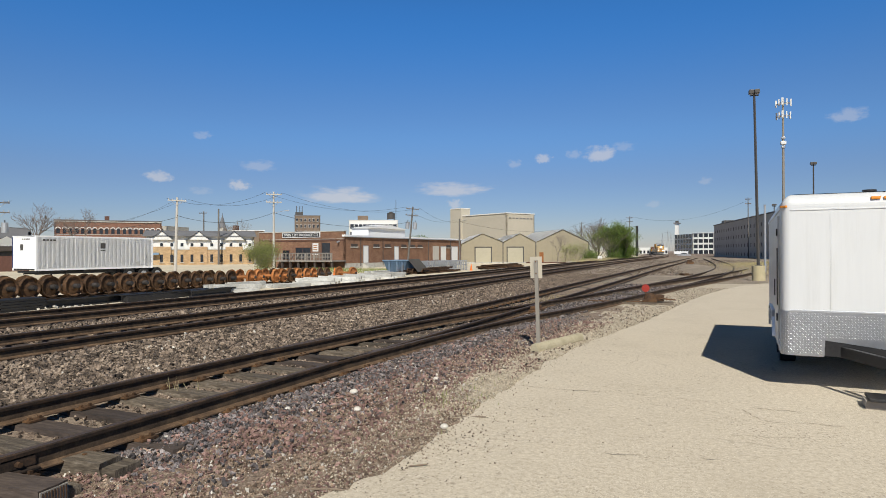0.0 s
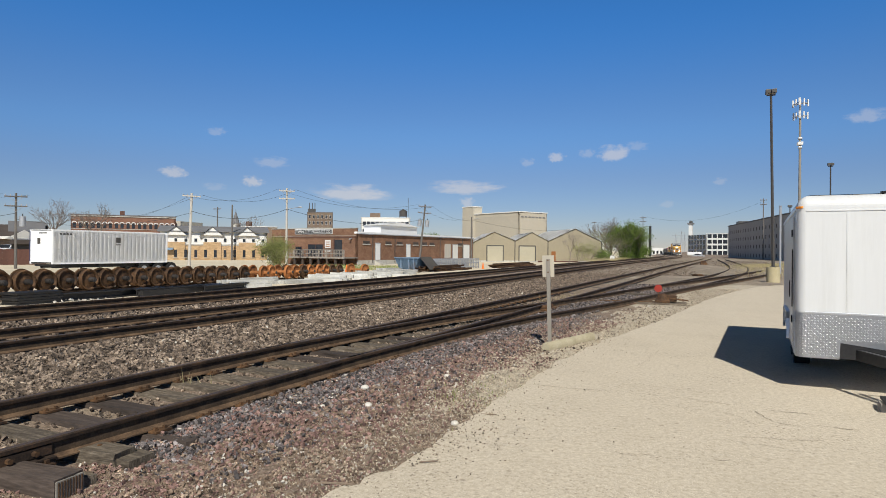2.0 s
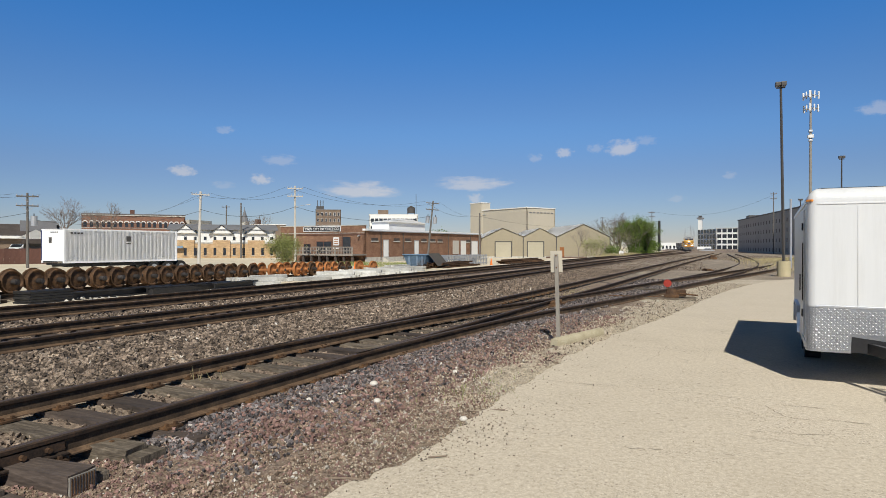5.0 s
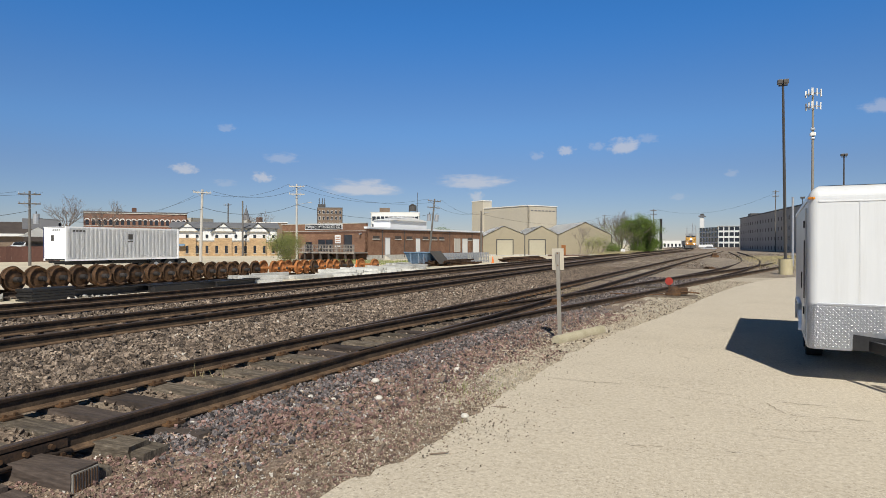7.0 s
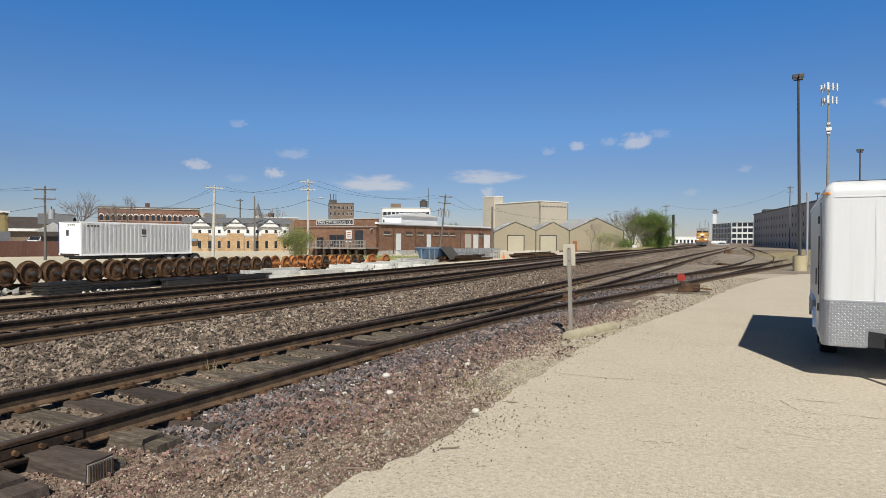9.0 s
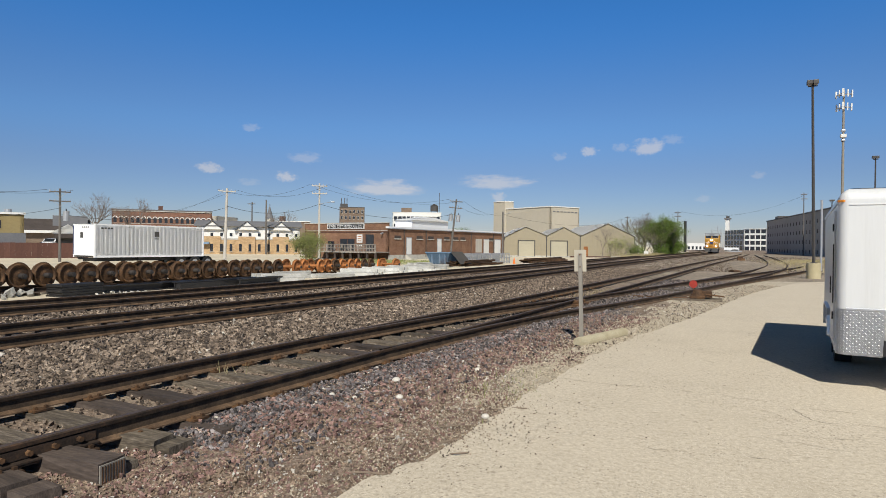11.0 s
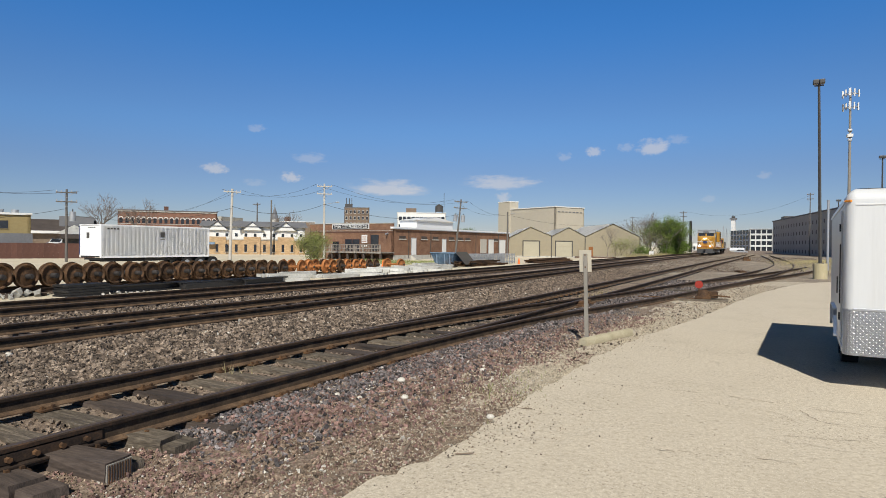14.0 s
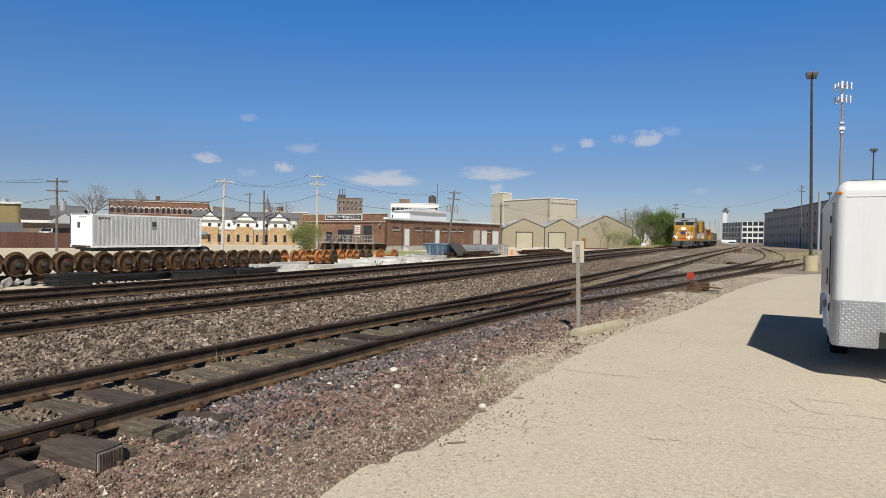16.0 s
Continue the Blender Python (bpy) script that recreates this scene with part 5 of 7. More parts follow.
# brick commercial block with arched white window heads
t, fr, rt, lf, w = block("brick_block", "long weathered red brick commercial block with pale arched window heads", polar(-51.95, 195), polar(-44.3, 195), 30, -0.8, 11.1, "brickwarm", cap="greyroof")
for k in range(9):
    x = 1.6 + k * (w - 3.2) / 8
    for dx, zc in ((-0.75, 8.75), (0.75, 8.75), (-0.75, 5.6), (0.75, 5.6)):
        bm = bmesh.new()
        n = 8
        ri, ro = 0.44, 0.64
        for j in range(n):
            p, q = math.pi * j / n, math.pi * (j + 1) / n
            vs = [bm.verts.new((x + dx + r * math.cos(an), -0.1, zc + r * math.sin(an))) for r, an in ((ri, p), (ro, p), (ro, q), (ri, q))]
            bm.faces.new(vs)
        bmesh.ops.remove_doubles(bm, verts=bm.verts[:], dist=0.001)
        bmesh.ops.solidify(bm, geom=bm.faces[:], thickness=-0.1)
        part("arch_head", bm, M["offwhite"], fr)
        boxpart("upper_window", (x + dx - 0.4, x + dx + 0.4, -0.04, 0.0, zc - 1.15, zc + 0.15), M["window"], fr)
boxpart("cornice", (0, w, -0.2, 0.0, 10.75, 11.0), M["concrete"], fr)
boxpart("band", (0, w, -0.12, 0.0, 7.3, 7.42), M["concrete"], fr)
boxpart("chimney", (w * 0.45, w * 0.45 + 1.2, 3, 4.2, 10.8, 12.6), M["brickdark"], t)
t, fr, rt, lf, w = block("warehouse_block", "pale grey side building behind the brick block", polar(-43.9, 205), polar(-42.2, 215), 20, -0.8, 10.4, "concrete")

# tall brown hotel block
t, fr, rt, lf, w = block("tall_block", "tall brown brick block with rows of windows and roof antennas", polar(-33.4, 330), polar(-31.15, 330), 20, -0.8, 21.2, "brickbrown", cap="greyroof")
for r_ in range(4):
    for k in range(6):
        window(fr, 1.2 + k * (w - 2.4) / 5, 8.6 + r_ * 3.2, 0.9, 1.6, "offwhite", depth=0.05)
    for k in range(5):
        window(rt, 2.4 + k * 3.8, 9.6 + r_ * 3.2, 0.9, 1.6, "offwhite", depth=0.05)
ph = boxpart("penthouse", (0.3, 4.2, 2, 8, 21, 23.2), M["bronze"], t)
for x in (1.0, 2.6, 3.8):
    cylpart("antenna", (x, 3, 23.1), (x, 3, 26.3), 0.2, M["bronze"], t, seg=6)

# white flat-roofed block with dark roof tank
t, fr, rt, lf, w = block("white_block", "off-white flat-roofed block with window bands and dark roof tank", polar(-28.6, 300), polar(-24.15, 300), 25, -0.8, 17.4, "offwhite", cap="offwhite")
for r_ in range(3):
    for k in range(11):
        window(fr, 1.5 + k * (w - 3) / 10, 6.2 + r_ * 3.6, 1.65, 2.2, "offwhite", depth=0.05)
boxpart("penthouse", (4, 9.0, 6, 12, 17.3, 20.0), M["brickbrown"], t)
tank = cylpart("tank", (w - 3.2, 4, 18.4), (w - 3.2, 4, 21.0), 1.9, M["bronze"], t, seg=20)
part("tank_roof", cyl(bmesh.new(), (w - 3.2, 4, 21.0), (w - 3.2, 4, 22.0), 2.0, 0.1, 20), M["bronze"], tank)
for sx in (-1.6, 1.6):
    for sy in (-1.6, 1.6):
        cylpart("tank_leg", (w - 3.2 + sx, 4 + sy, 17.3), (w - 3.2 + sx, 4 + sy, 18.4), 0.2, M["bronze"], tank, seg=6)
cylpart("antenna", (w - 0.8, 4, 17.3), (w - 0.8, 4, 27.5), 0.12, M["bronze"], t, seg=6)
boxpart("fire_escape", (w - 6.5, w - 0.3, -1.2, 0.0, 8.0, 14.5), M["bronze"], t)
# long low white building between
t, fr, rt, lf, w = block("low_white_building", "long low white roofed building behind the warehouse", polar(-26.0, 160), polar(-19.5, 160), 12, -0.7, 5.3, "offwhite", roof="whiteroof")

# church steeple
x, y = polar(-39.5, 300)
t = thing("church_steeple", Matrix.Translation((x, y, -0.8)), "grey slate church steeple above the roofs", "church")
boxpart("tower", (-1.3, 1.3, -1.3, 1.3, 0, 13.5), M["concrete"], t)
part("spire", cyl(bmesh.new(), (0, 0, 13.5), (0, 0, 19.3), 1.8, 0.08, 8), M["greyroof"], t)
cylpart("finial", (0, 0, 19.2), (0, 0, 20.2), 0.1, M["bronze"], t, seg=6)
boxpart("stack", (4.0, 6.0, 2, 4, 0, 14.6), M["brickdark"], t)
t, fr, rt, lf, w = block("roofscape_building", "low grey building behind the office block", polar(-42.5, 260), polar(-33.6, 260), 15, -0.8, 9.3, "concrete")
t, fr, rt, lf, w = block("roofscape_building", "low brown building with pale roof behind the warehouse", polar(-39.0, 230), polar(-36.0, 230), 15, -0.8, 9.9, "brickbrown", cap="offwhite")

# white gridded office far down the line, and the long grey building
a, b = polar(1.78, 380), polar(3.46, 378)
t, fr, rt, lf, w = block("concrete_office", "white concrete-framed industrial office with dark window grid and corner tower", a, b, 26, -1.6, 13.2, "offwhite", cap="offwhite")
t_left = Matrix.Translation((0, 30, 0)) @ Matrix.Rotation(radians(-78), 4, "Z")
for r_ in range(4):
    for k in range(4):
        boxpart("window_band", (0.6 + k * (w - 0.6) / 4, (k + 1) * (w - 0.4) / 4, -0.05, 0.0, 1.6 + r_ * 3.1, 3.7 + r_ * 3.1), M["window"], fr)
    for k in range(6):
        boxpart("window_band", (0.8 + k * 4.1, 4.2 + k * 4.1, -0.05, 0.0, 1.6 + r_ * 3.1, 3.7 + r_ * 3.1), M["window"], lf)
tw = boxpart("corner_tower", (-18.4, -16.2, 40, 42.2, 0, 20.4), M["offwhite"], t)
boxpart("tower_cap", (-19.1, -15.5, 39.4, 42.8, 20.4, 21.2), M["greyroof"], tw)
boxpart("tower_cap", (-18.2, -16.4, 40.3, 41.9, 21.2, 22.4), M["bronze"], tw)
t, fr, rt, lf, w = block("concrete_office_wing", "grey shaded wing of the gridded office building", polar(0.35, 402), polar(1.75, 381), 20, -1.6, 12.9, "offwhite")
for r_ in range(4):
    for k in range(6):
        boxpart("window_band", (0.6 + k * (w - 0.6) / 6, (k + 0.84) * (w - 0.4) / 6, -0.05, 0.0, 1.6 + r_ * 3.0, 3.9 + r_ * 3.0), M["window"], fr)
t, fr, rt, lf, w = block("low_white_building", "low white sheds beside the gridded office", polar(-2.6, 330), polar(-0.2, 335), 14, -0.8, 4.2, "offwhite")
for k in range(8):
    boxpart("window_band", (0.5 + k * w / 8, (k + 0.8) * w / 8, -0.05, 0, 1.2, 2.7), M["window"], fr)
t, fr, rt, lf, w = block("low_white_building", "small white gabled shed by the line", polar(0.35, 250), polar(1.35, 250), 8, -0.8, 1.3, "concrete")
part("roof", prism(bmesh.new(), [(-0.3, 1.3), (4, 2.3), (8.3, 1.3)], -0.3, w + 0.3), M["whiteroof"], t)

a, b = Vector((12.1, 199.6)), Vector((19.4, 128.6))
t, fr, rt, lf, w = block("long_grey_building", "long dark grey multi-storey industrial building with small windows", a, b, 40, -0.8, 9.75, "greywall", cap="greyroof")
for r_ in range(4):
    for k in range(22):
        boxpart("window", (2.5 + k * 3.1, 3.05 + k * 3.1, -0.03, 0.0, 1.2 + r_ * 2.1, 2.0 + r_ * 2.1), M["darkroof"], fr)
boxpart("roof_box", (6, 10, 1.0, 5, 9.75, 10.9), M["bronze"], t)

# left edge: ochre shop, fence, dark-roofed houses
t, fr, rt, lf, w = block("ochre_shop", "ochre-walled flat-roofed shop with roof units", polar(-62.5, 95), polar(-57.85, 95), 12, -0.7, 5.5, "ochre", cap="offwhite")
window(fr, w - 2.8, 3.75, 0.85, 1.0, "ochre")
window(fr, w - 6.3, 3.75, 0.85, 1.0, "ochre")
boxpart("lean_to", (-2, w + 0.1, -2.2, 0.0, 0, 3.15), M["greyroof"], t)
for k, x in enumerate((w - 3.2, w - 1.6)):
    cylpart("roof_vent", (x, 3, 5.6), (x, 3, 6.25), 0.42, M["galv"], t, seg=12)
# brown wall colour stands in for the dark open carport under the fascia
t, fr, rt, lf, w = block("dark_roofed_house", "house with dark shingle roof, pale gable and brown wall for a dark carport", polar(-58.4, 140), polar(-53.6, 140), 12, -0.8, 4.3, "brickbrown")
boxpart("fascia", (-0.6, w + 0.6, -0.9, -0.81, 3.75, 4.25), M["offwhite"], t)
part("roof", prism(bmesh.new(), [(-0.8, 4.0), (-0.8, 4.2), (6, 6.6), (12.8, 4.2)], -0.6, w + 0.6), M["darkroof"], t)
boxpart("flat_block", (w * 0.5, w, 2, 8, 4.2, 7.2), M["greyroof"], t)
t = thing("porch", face_frame(polar(-55.9, 100), polar(-54.1, 100), -0.7), "small white-gabled porch with a dark front", "porch")
boxpart("awning", (0, 3.1, -0.8, 0.4, 2.6, 3.2), M["darkroof"], t)
boxpart("awning_front", (0.2, 3.1, 0.0, 0.4, 0, 2.6), M["bronze"], t)
part("gable", prism(bmesh.new(), [(-0.5, 3.2), (0, 3.2), (0, 3.25), (-0.5, 3.25)], -0.2, 3.3), M["offwhite"], t)
bm = bmesh.new()
vs = [bm.verts.new(p) for p in ((-0.5, -0.6, 3.3), (1.6, -0.6, 4.5), (3.7, -0.6, 3.3))]
bm.faces.new(vs)
bmesh.ops.solidify(bm, geom=bm.faces[:], thickness=0.4)
part("pediment", bm, M["offwhite"], t)


def yard_fence():
    a, b = Vector(polar(-62.5, 91)), Vector(polar(-53.6, 91))
    w = (b - a).length
    t = thing("yard_fence", face_frame(a, b, -0.65), "solid red-brown board fence at the yard edge", "fence")
    n = 26
    me = None
    for k in range(n):
        if me is None:
            bm = box(bmesh.new(), 0, w / n - 0.004, -0.03, 0.03, 0, 1.92)
            me = bpy.data.meshes.new("board")
            bm.to_mesh(me)
            bm.free()
            me.materials.append(M["fencered"])
        piece("board", me, t, Matrix.Translation((k * w / n, 0, (k % 3) * 0.012)))
    for k in range(9):
        boxpart("post", (k * w / 8 - 0.06, k * w / 8 + 0.06, 0.03, 0.15, 0, 1.95), M["fencered"], t)


yard_fence()


def car(xy, rz, z=-0.65, mat="carpaint", label="silver-white hatchback parked behind a fence"):
    t = thing("car", Matrix.Translation((*xy, z)) @ Matrix.Rotation(radians(rz), 4, "Z"), label, "car")
    prof = [(-2.1, 0.3), (-2.15, 0.75), (-1.9, 0.95), (-1.2, 1.02), (-0.6, 1.48), (0.9, 1.52), (1.75, 1.05), (2.1, 0.95), (2.12, 0.3)]
    bm = prism(bmesh.new(), prof, -0.85, 0.85)
    bmesh.ops.bevel(bm, geom=bm.edges[:], offset=0.05, segments=2, affect="EDGES")
    body = part("body", bm, M[mat], t)
    for s in (-1, 1):
        bm = prism(bmesh.new(), [(-1.0, 1.05), (-0.55, 1.4), (0.85, 1.43), (1.45, 1.08)], s * 0.855 - 0.004, s * 0.855 + 0.004)
        part("side_window", bm, M["window"], body)
        for y in (-1.35, 1.35):
            w = cylpart("wheel", (s * 0.66, y, 0.32), (s * 0.87, y, 0.32), 0.32, M["rubber"], t, seg=18)
            cylpart("rim", (s * 0.865, y, 0.32), (s * 0.88, y, 0.32), 0.2, M["galv"], w, seg=12)
    bm = prism(bmesh.new(), [(-1.18, 1.05), (-0.62, 1.46), (-0.66, 1.48), (-1.24, 1.06)], -0.7, 0.7)
    part("windscreen", bm, M["window"], body)
    return t


car(polar(-56.0, 108), 30, z=0.35)
car(polar(1.15, 235), 90, z=-0.6, mat="galv", label="small grey van standing beside the line")


# ---- locomotive and its cars ----
def loco():
    t = thing("locomotive", Matrix.Identity(4), "yellow and grey diesel freight locomotive with lit headlights", "locomotive")
    Y, G, K = M["yellow"], M["locogrey"], M["black"]
    boxpart("frame", (-1.5, 1.5, 0.4, 21.6, 1.05, 1.45), Y, t, 0.02)
    boxpart("sill_stripe", (-1.51, 1.51, 0.38, 21.62, 1.38, 1.47), M["targetred"], t)
    bm = prism(bmesh.new(), [(1.0, 1.47), (0.85, 2.9), (1.2, 3.2), (2.7, 3.3), (2.7, 1.47)], -1.15, 1.15)
    bmesh.ops.bevel(bm, geom=bm.edges[:], offset=0.08, segments=2, affect="EDGES")
    nose = part("nose", bm, Y, t)
    bm = prism(bmesh.new(), [(2.7, 1.47), (2.55, 3.3), (2.9, 4.25), (5.3, 4.35), (5.3, 1.47)], -1.55, 1.55)
    cab = part("cab", bm, Y, t)
    bm = prism(bmesh.new(), [(2.66, 4.1), (2.85, 4.55), (3.3, 4.78), (5.3, 4.78), (5.4, 4.2)], -1.58, 1.58)
    part("cab_roof", bm, G, t)
    for s in (-1, 1):
        a, b = sorted((s * 0.12, s * 1.4))
        bm = prism(bmesh.new(), [(2.60, 3.42), (2.84, 4.15), (2.87, 4.15), (2.66, 3.42)], a, b)
        part("windshield", bm, M["window"], cab)
        a, b = sorted((s * 1.555, s * 1.565))
        boxpart("side_window", (a, b, 3.3, 4.9, 3.2, 4.0), M["window"], cab)
        hl = cylpart("headlight", (s * 0.16, 0.78, 3.02), (s * 0.16, 0.95, 3.02), 0.12, M["headlight"], nose, seg=14)
        cylpart("ditch_light", (s * 0.95, 0.22, 1.62), (s * 0.95, 0.4, 1.62), 0.14, M["headlight"], t, seg=14)
        # front handrails and steps
        bm = bmesh.new()
        cyl(bm, (s * 1.45, 0.45, 1.0), (s * 1.45, 0.45, 2.45), 0.022, seg=6)
        cyl(bm, (s * 0.55, 0.45, 1.45), (s * 0.55, 0.45, 2.45), 0.022, seg=6)
        cyl(bm, (s * 1.45, 0.45, 2.45), (s * 0.35, 0.45, 2.45), 0.022, seg=6)
        cyl(bm, (s * 1.5, 0.5, 1.5), (s * 0.5, 0.8, 2.9), 0.03, seg=6)
        part("handrail", bm, M["offwhite"], t)
        bm = bmesh.new()
        for k in range(4):
            box(bm, s * 1.2 - 0.28, s * 1.2 + 0.28, 0.35, 0.75, 0.35 + k * 0.28, 0.40 + k * 0.28)
        part("steps", bm, K, t)
        bm = bmesh.new()
        for k in range(12):
            cyl(bm, (s * 1.48, 5.8 + k * 1.35, 1.45), (s * 1.48, 5.8 + k * 1.35, 2.4), 0.025, seg=5)
        cyl(bm, (s * 1.48, 5.6, 2.4), (s * 1.48, 20.8, 2.4), 0.025, seg=5)
        part("side_handrail", bm, M["offwhite"], t)
    boxpart("number_board", (-0.55, 0.55, 2.70, 2.80, 4.22, 4.42), K, cab)
    boxpart("nose_emblem", (-0.35, 0.35, 0.80, 0.9, 2.1, 2.6), M["navy"], nose)
    bm = prism(bmesh.new(), [(0.05, 0.25), (0.3, 1.1), (0.6, 1.1), (0.6, 0.25)], -1.45, 1.45)
    part("snow_plow", bm, K, t)
    boxpart("coupler", (-0.15, 0.15, -0.35, 0.4, 0.75, 1.05), K, t, 0.03)
    bm = box(bmesh.new(), -0.95, 0.95, 5.3, 16.2, 1.45, 4.15)
    hood = part("hood", bm, G, t, "grey hood side, darker than the yellow cab")
    bm = box(bmesh.new(), -0.97, 0.97, 5.3, 16.2, 4.15, 4.45, 0.06)
    part("hood_roof", bm, G, t)
    rad = boxpart("radiator_section", (-1.5, 1.5, 16.2, 20.8, 2.5, 4.6), Y, t, 0.05)
    boxpart("rear_hood", (-1.0, 1.0, 16.2, 21.0, 1.45, 2.6), Y, t)
    boxpart("radiator_roof", (-1.45, 1.45, 16.3, 20.7, 4.6, 4.75), G, rad)
    for s in (-1, 1):
        for k in range(4):
            a, b = sorted((s * 1.5, s * 1.53))
            boxpart("louvre", (a, b, 16.6, 20.4, 2.75 + k * 0.45, 2.95 + k * 0.45), K, rad)
        for k in range(6):
            a, b = sorted((s * 0.95, s * 0.97))
            boxpart("hood_door", (a, b, 5.6 + k * 1.75, 7.2 + k * 1.75, 1.6, 3.9), M["bronze"], hood)
    boxpart("exhaust", (-0.3, 0.3, 11, 12.2, 4.3, 4.55), G, t)
    boxpart("fuel_tank", (-1.3, 1.3, 8.0, 14.0, 0.45, 1.1), K, t, 0.1)
    for y0 in (1.6, 15.4):
        tr = boxpart("truck", (-1.25, 1.25, y0, y0 + 4.9, 0.45, 1.0), G, t, 0.05)
        for k in range(3):
            for s in (-1, 1):
                a, b = sorted((s * 0.68, s * 0.82))
                cylpart("wheel", (a, y0 + 0.65 + k * 1.8, 0.53), (b, y0 + 0.65 + k * 1.8, 0.53), 0.53, M["axle"], tr, seg=18)
                boxpart("journal", (sorted((s * 0.85, s * 1.3))[0], sorted((s * 0.85, s * 1.3))[1], y0 + 0.4 + k * 1.8, y0 + 0.9 + k * 1.8, 0.35, 0.8), G, tr, 0.04)
    return t


def flat_car(kind):
    t = thing("work_car", Matrix.Identity(4), "flat work car carrying yellow track machinery" if kind else "low grey flat car carrying crates", "railway car", "train cars")
    boxpart("deck", (-1.4, 1.4, 0.5, 15.5, 0.95, 1.2), M["locogrey"], t, 0.02)
    for y0 in (1.4, 12.6):
        tr = boxpart("truck", (-1.1, 1.1, y0, y0 + 2.1, 0.4, 0.85), M["black"], t, 0.05)
        for k in (0.2, 1.9):
            for s in (-1, 1):
                a, b = sorted((s * 0.68, s * 0.82))
                cylpart("wheel", (a, y0 + k, 0.45), (b, y0 + k, 0.45), 0.45, M["axle"], tr, seg=16)
    if kind:
        c = boxpart("machine_body", (-1.2, 1.2, 3.5, 11.0, 1.2, 2.5), M["yellow"], t, 0.08)
        k = boxpart("machine_cab", (-1.25, 1.25, 1.2, 3.6, 1.2, 3.6), M["yellow"], t, 0.08)
        boxpart("cab_window", (-1.1, 1.1, 1.16, 1.22, 2.3, 3.3), M["window"], k)
        for s in (-1, 1):
            a, b = sorted((s * 1.25, s * 1.27))
            boxpart("cab_window", (a, b, 1.5, 3.3, 2.3, 3.3), M["window"], k)
        boxpart("engine_cover", (-1.0, 1.0, 11.5, 14.5, 1.2, 3.0), M["targetred"], t, 0.06)
        cylpart("boom", (0, 4.0, 2.6), (0, 12.5, 3.4), 0.16, M["yellow"], t)
    else:
        for y in (1.2, 5.8, 10.4):
            boxpart("crate", (-1.2, 1.2, y, y + 4.0, 1.2, 2.9), M["bronze"] if y != 5.8 else M["wood"], t, 0.04)
    return t


LOCO = loco()
CARS = [flat_car(1), flat_car(1), flat_car(0), flat_car(0)]


# ---- clouds ----
def cloud_material(name, density, seed):
    m = bpy.data.materials.new(name)
    m.use_nodes = True
    nt = m.node_tree
    n, l = nt.nodes, nt.links
    n.clear()
    out = n.new("ShaderNodeOutputMaterial")
    tc = n.new("ShaderNodeTexCoord")
    mp = n.new("ShaderNodeMapping")
    mp.inputs["Location"].default_value = (seed * 3.1, seed * 1.7, 0)
    mp.inputs["Scale"].default_value = (1.6, 1.1, 1)
    l.new(tc.outputs["Object"], mp.inputs[0])
    nz = n.new("ShaderNodeTexNoise")
    nz.inputs["Scale"].default_value = 1.5
    nz.inputs["Detail"].default_value = 7
    nz.inputs["Roughness"].default_value = 0.6
    l.new(mp.outputs[0], nz.inputs[0])
    ln = n.new("ShaderNodeVectorMath")
    ln.operation = "LENGTH"
    l.new(tc.outputs["Object"], ln.inputs[0])
    inv = n.new("ShaderNodeMath")
    inv.operation = "MULTIPLY_ADD"
    inv.inputs[1].default_value = -0.75
    inv.inputs[2].default_value = 0.30
    sp = n.new("ShaderNodeSeparateXYZ")
    l.new(tc.outputs["Object"], sp.inputs[0])
    low = n.new("ShaderNodeMath")      # thin towards the flat underside
    low.operation = "MULTIPLY_ADD"
    low.inputs[1].default_value = 0.22
    l.new(sp.outputs["Y"], low.inputs[0])
    l.new(ln.outputs["Value"], inv.inputs[0])
    l.new(inv.outputs[0], low.inputs[2])
    add = n.new("ShaderNodeMath")
    l.new(nz.outputs[0], add.inputs[0])
    l.new(low.outputs[0], add.inputs[1])
    mr = n.new("ShaderNodeMapRange")
    mr.interpolation_type = "SMOOTHSTEP"
    mr.inputs["From Min"].default_value = 0.22
    mr.inputs["From Max"].default_value = 0.64
    mr.inputs["To Max"].default_value = density
    l.new(add.outputs[0], mr.inputs[0])
    em = n.new("ShaderNodeEmission")
    em.inputs[0].default_value = (0.93, 0.90, 0.90, 1)
    em.inputs[1].default_value = 0.72
    tr = n.new("ShaderNodeBsdfTransparent")
    mx = n.new("ShaderNodeMixShader")
    l.new(mr.outputs[0], mx.inputs[0])
    l.new(tr.outputs[0], mx.inputs[1])
    l.new(em.outputs[0], mx.inputs[2])
    l.new(mx.outputs[0], out.inputs[0])
    return m


def cloud(az, el, w, h, density, seed):
    R = 3600
    x, y = polar(az, R)
    z = 1.6 + R * el
    bm = bmesh.new()
    bmesh.ops.create_grid(bm, x_segments=4, y_segments=4, size=1.0)
    ob = link_bm("cloud", bm, cloud_material("cloud_vapour", density * 0.62, seed))
    ob.matrix_basis = Matrix.Translation((x, y, z)) @ Matrix.Rotation(radians(-az), 4, "Z") @ Matrix.Rotation(radians(90), 4, "X") @ Matrix.Diagonal((w * R / 2208 * 1.5, h * R / 2208 * 1.6, 1, 1))
    ob.visible_shadow = False
    tagged(ob, "small white fair-weather cloud near the horizon", "cloud", "clouds", "structure")


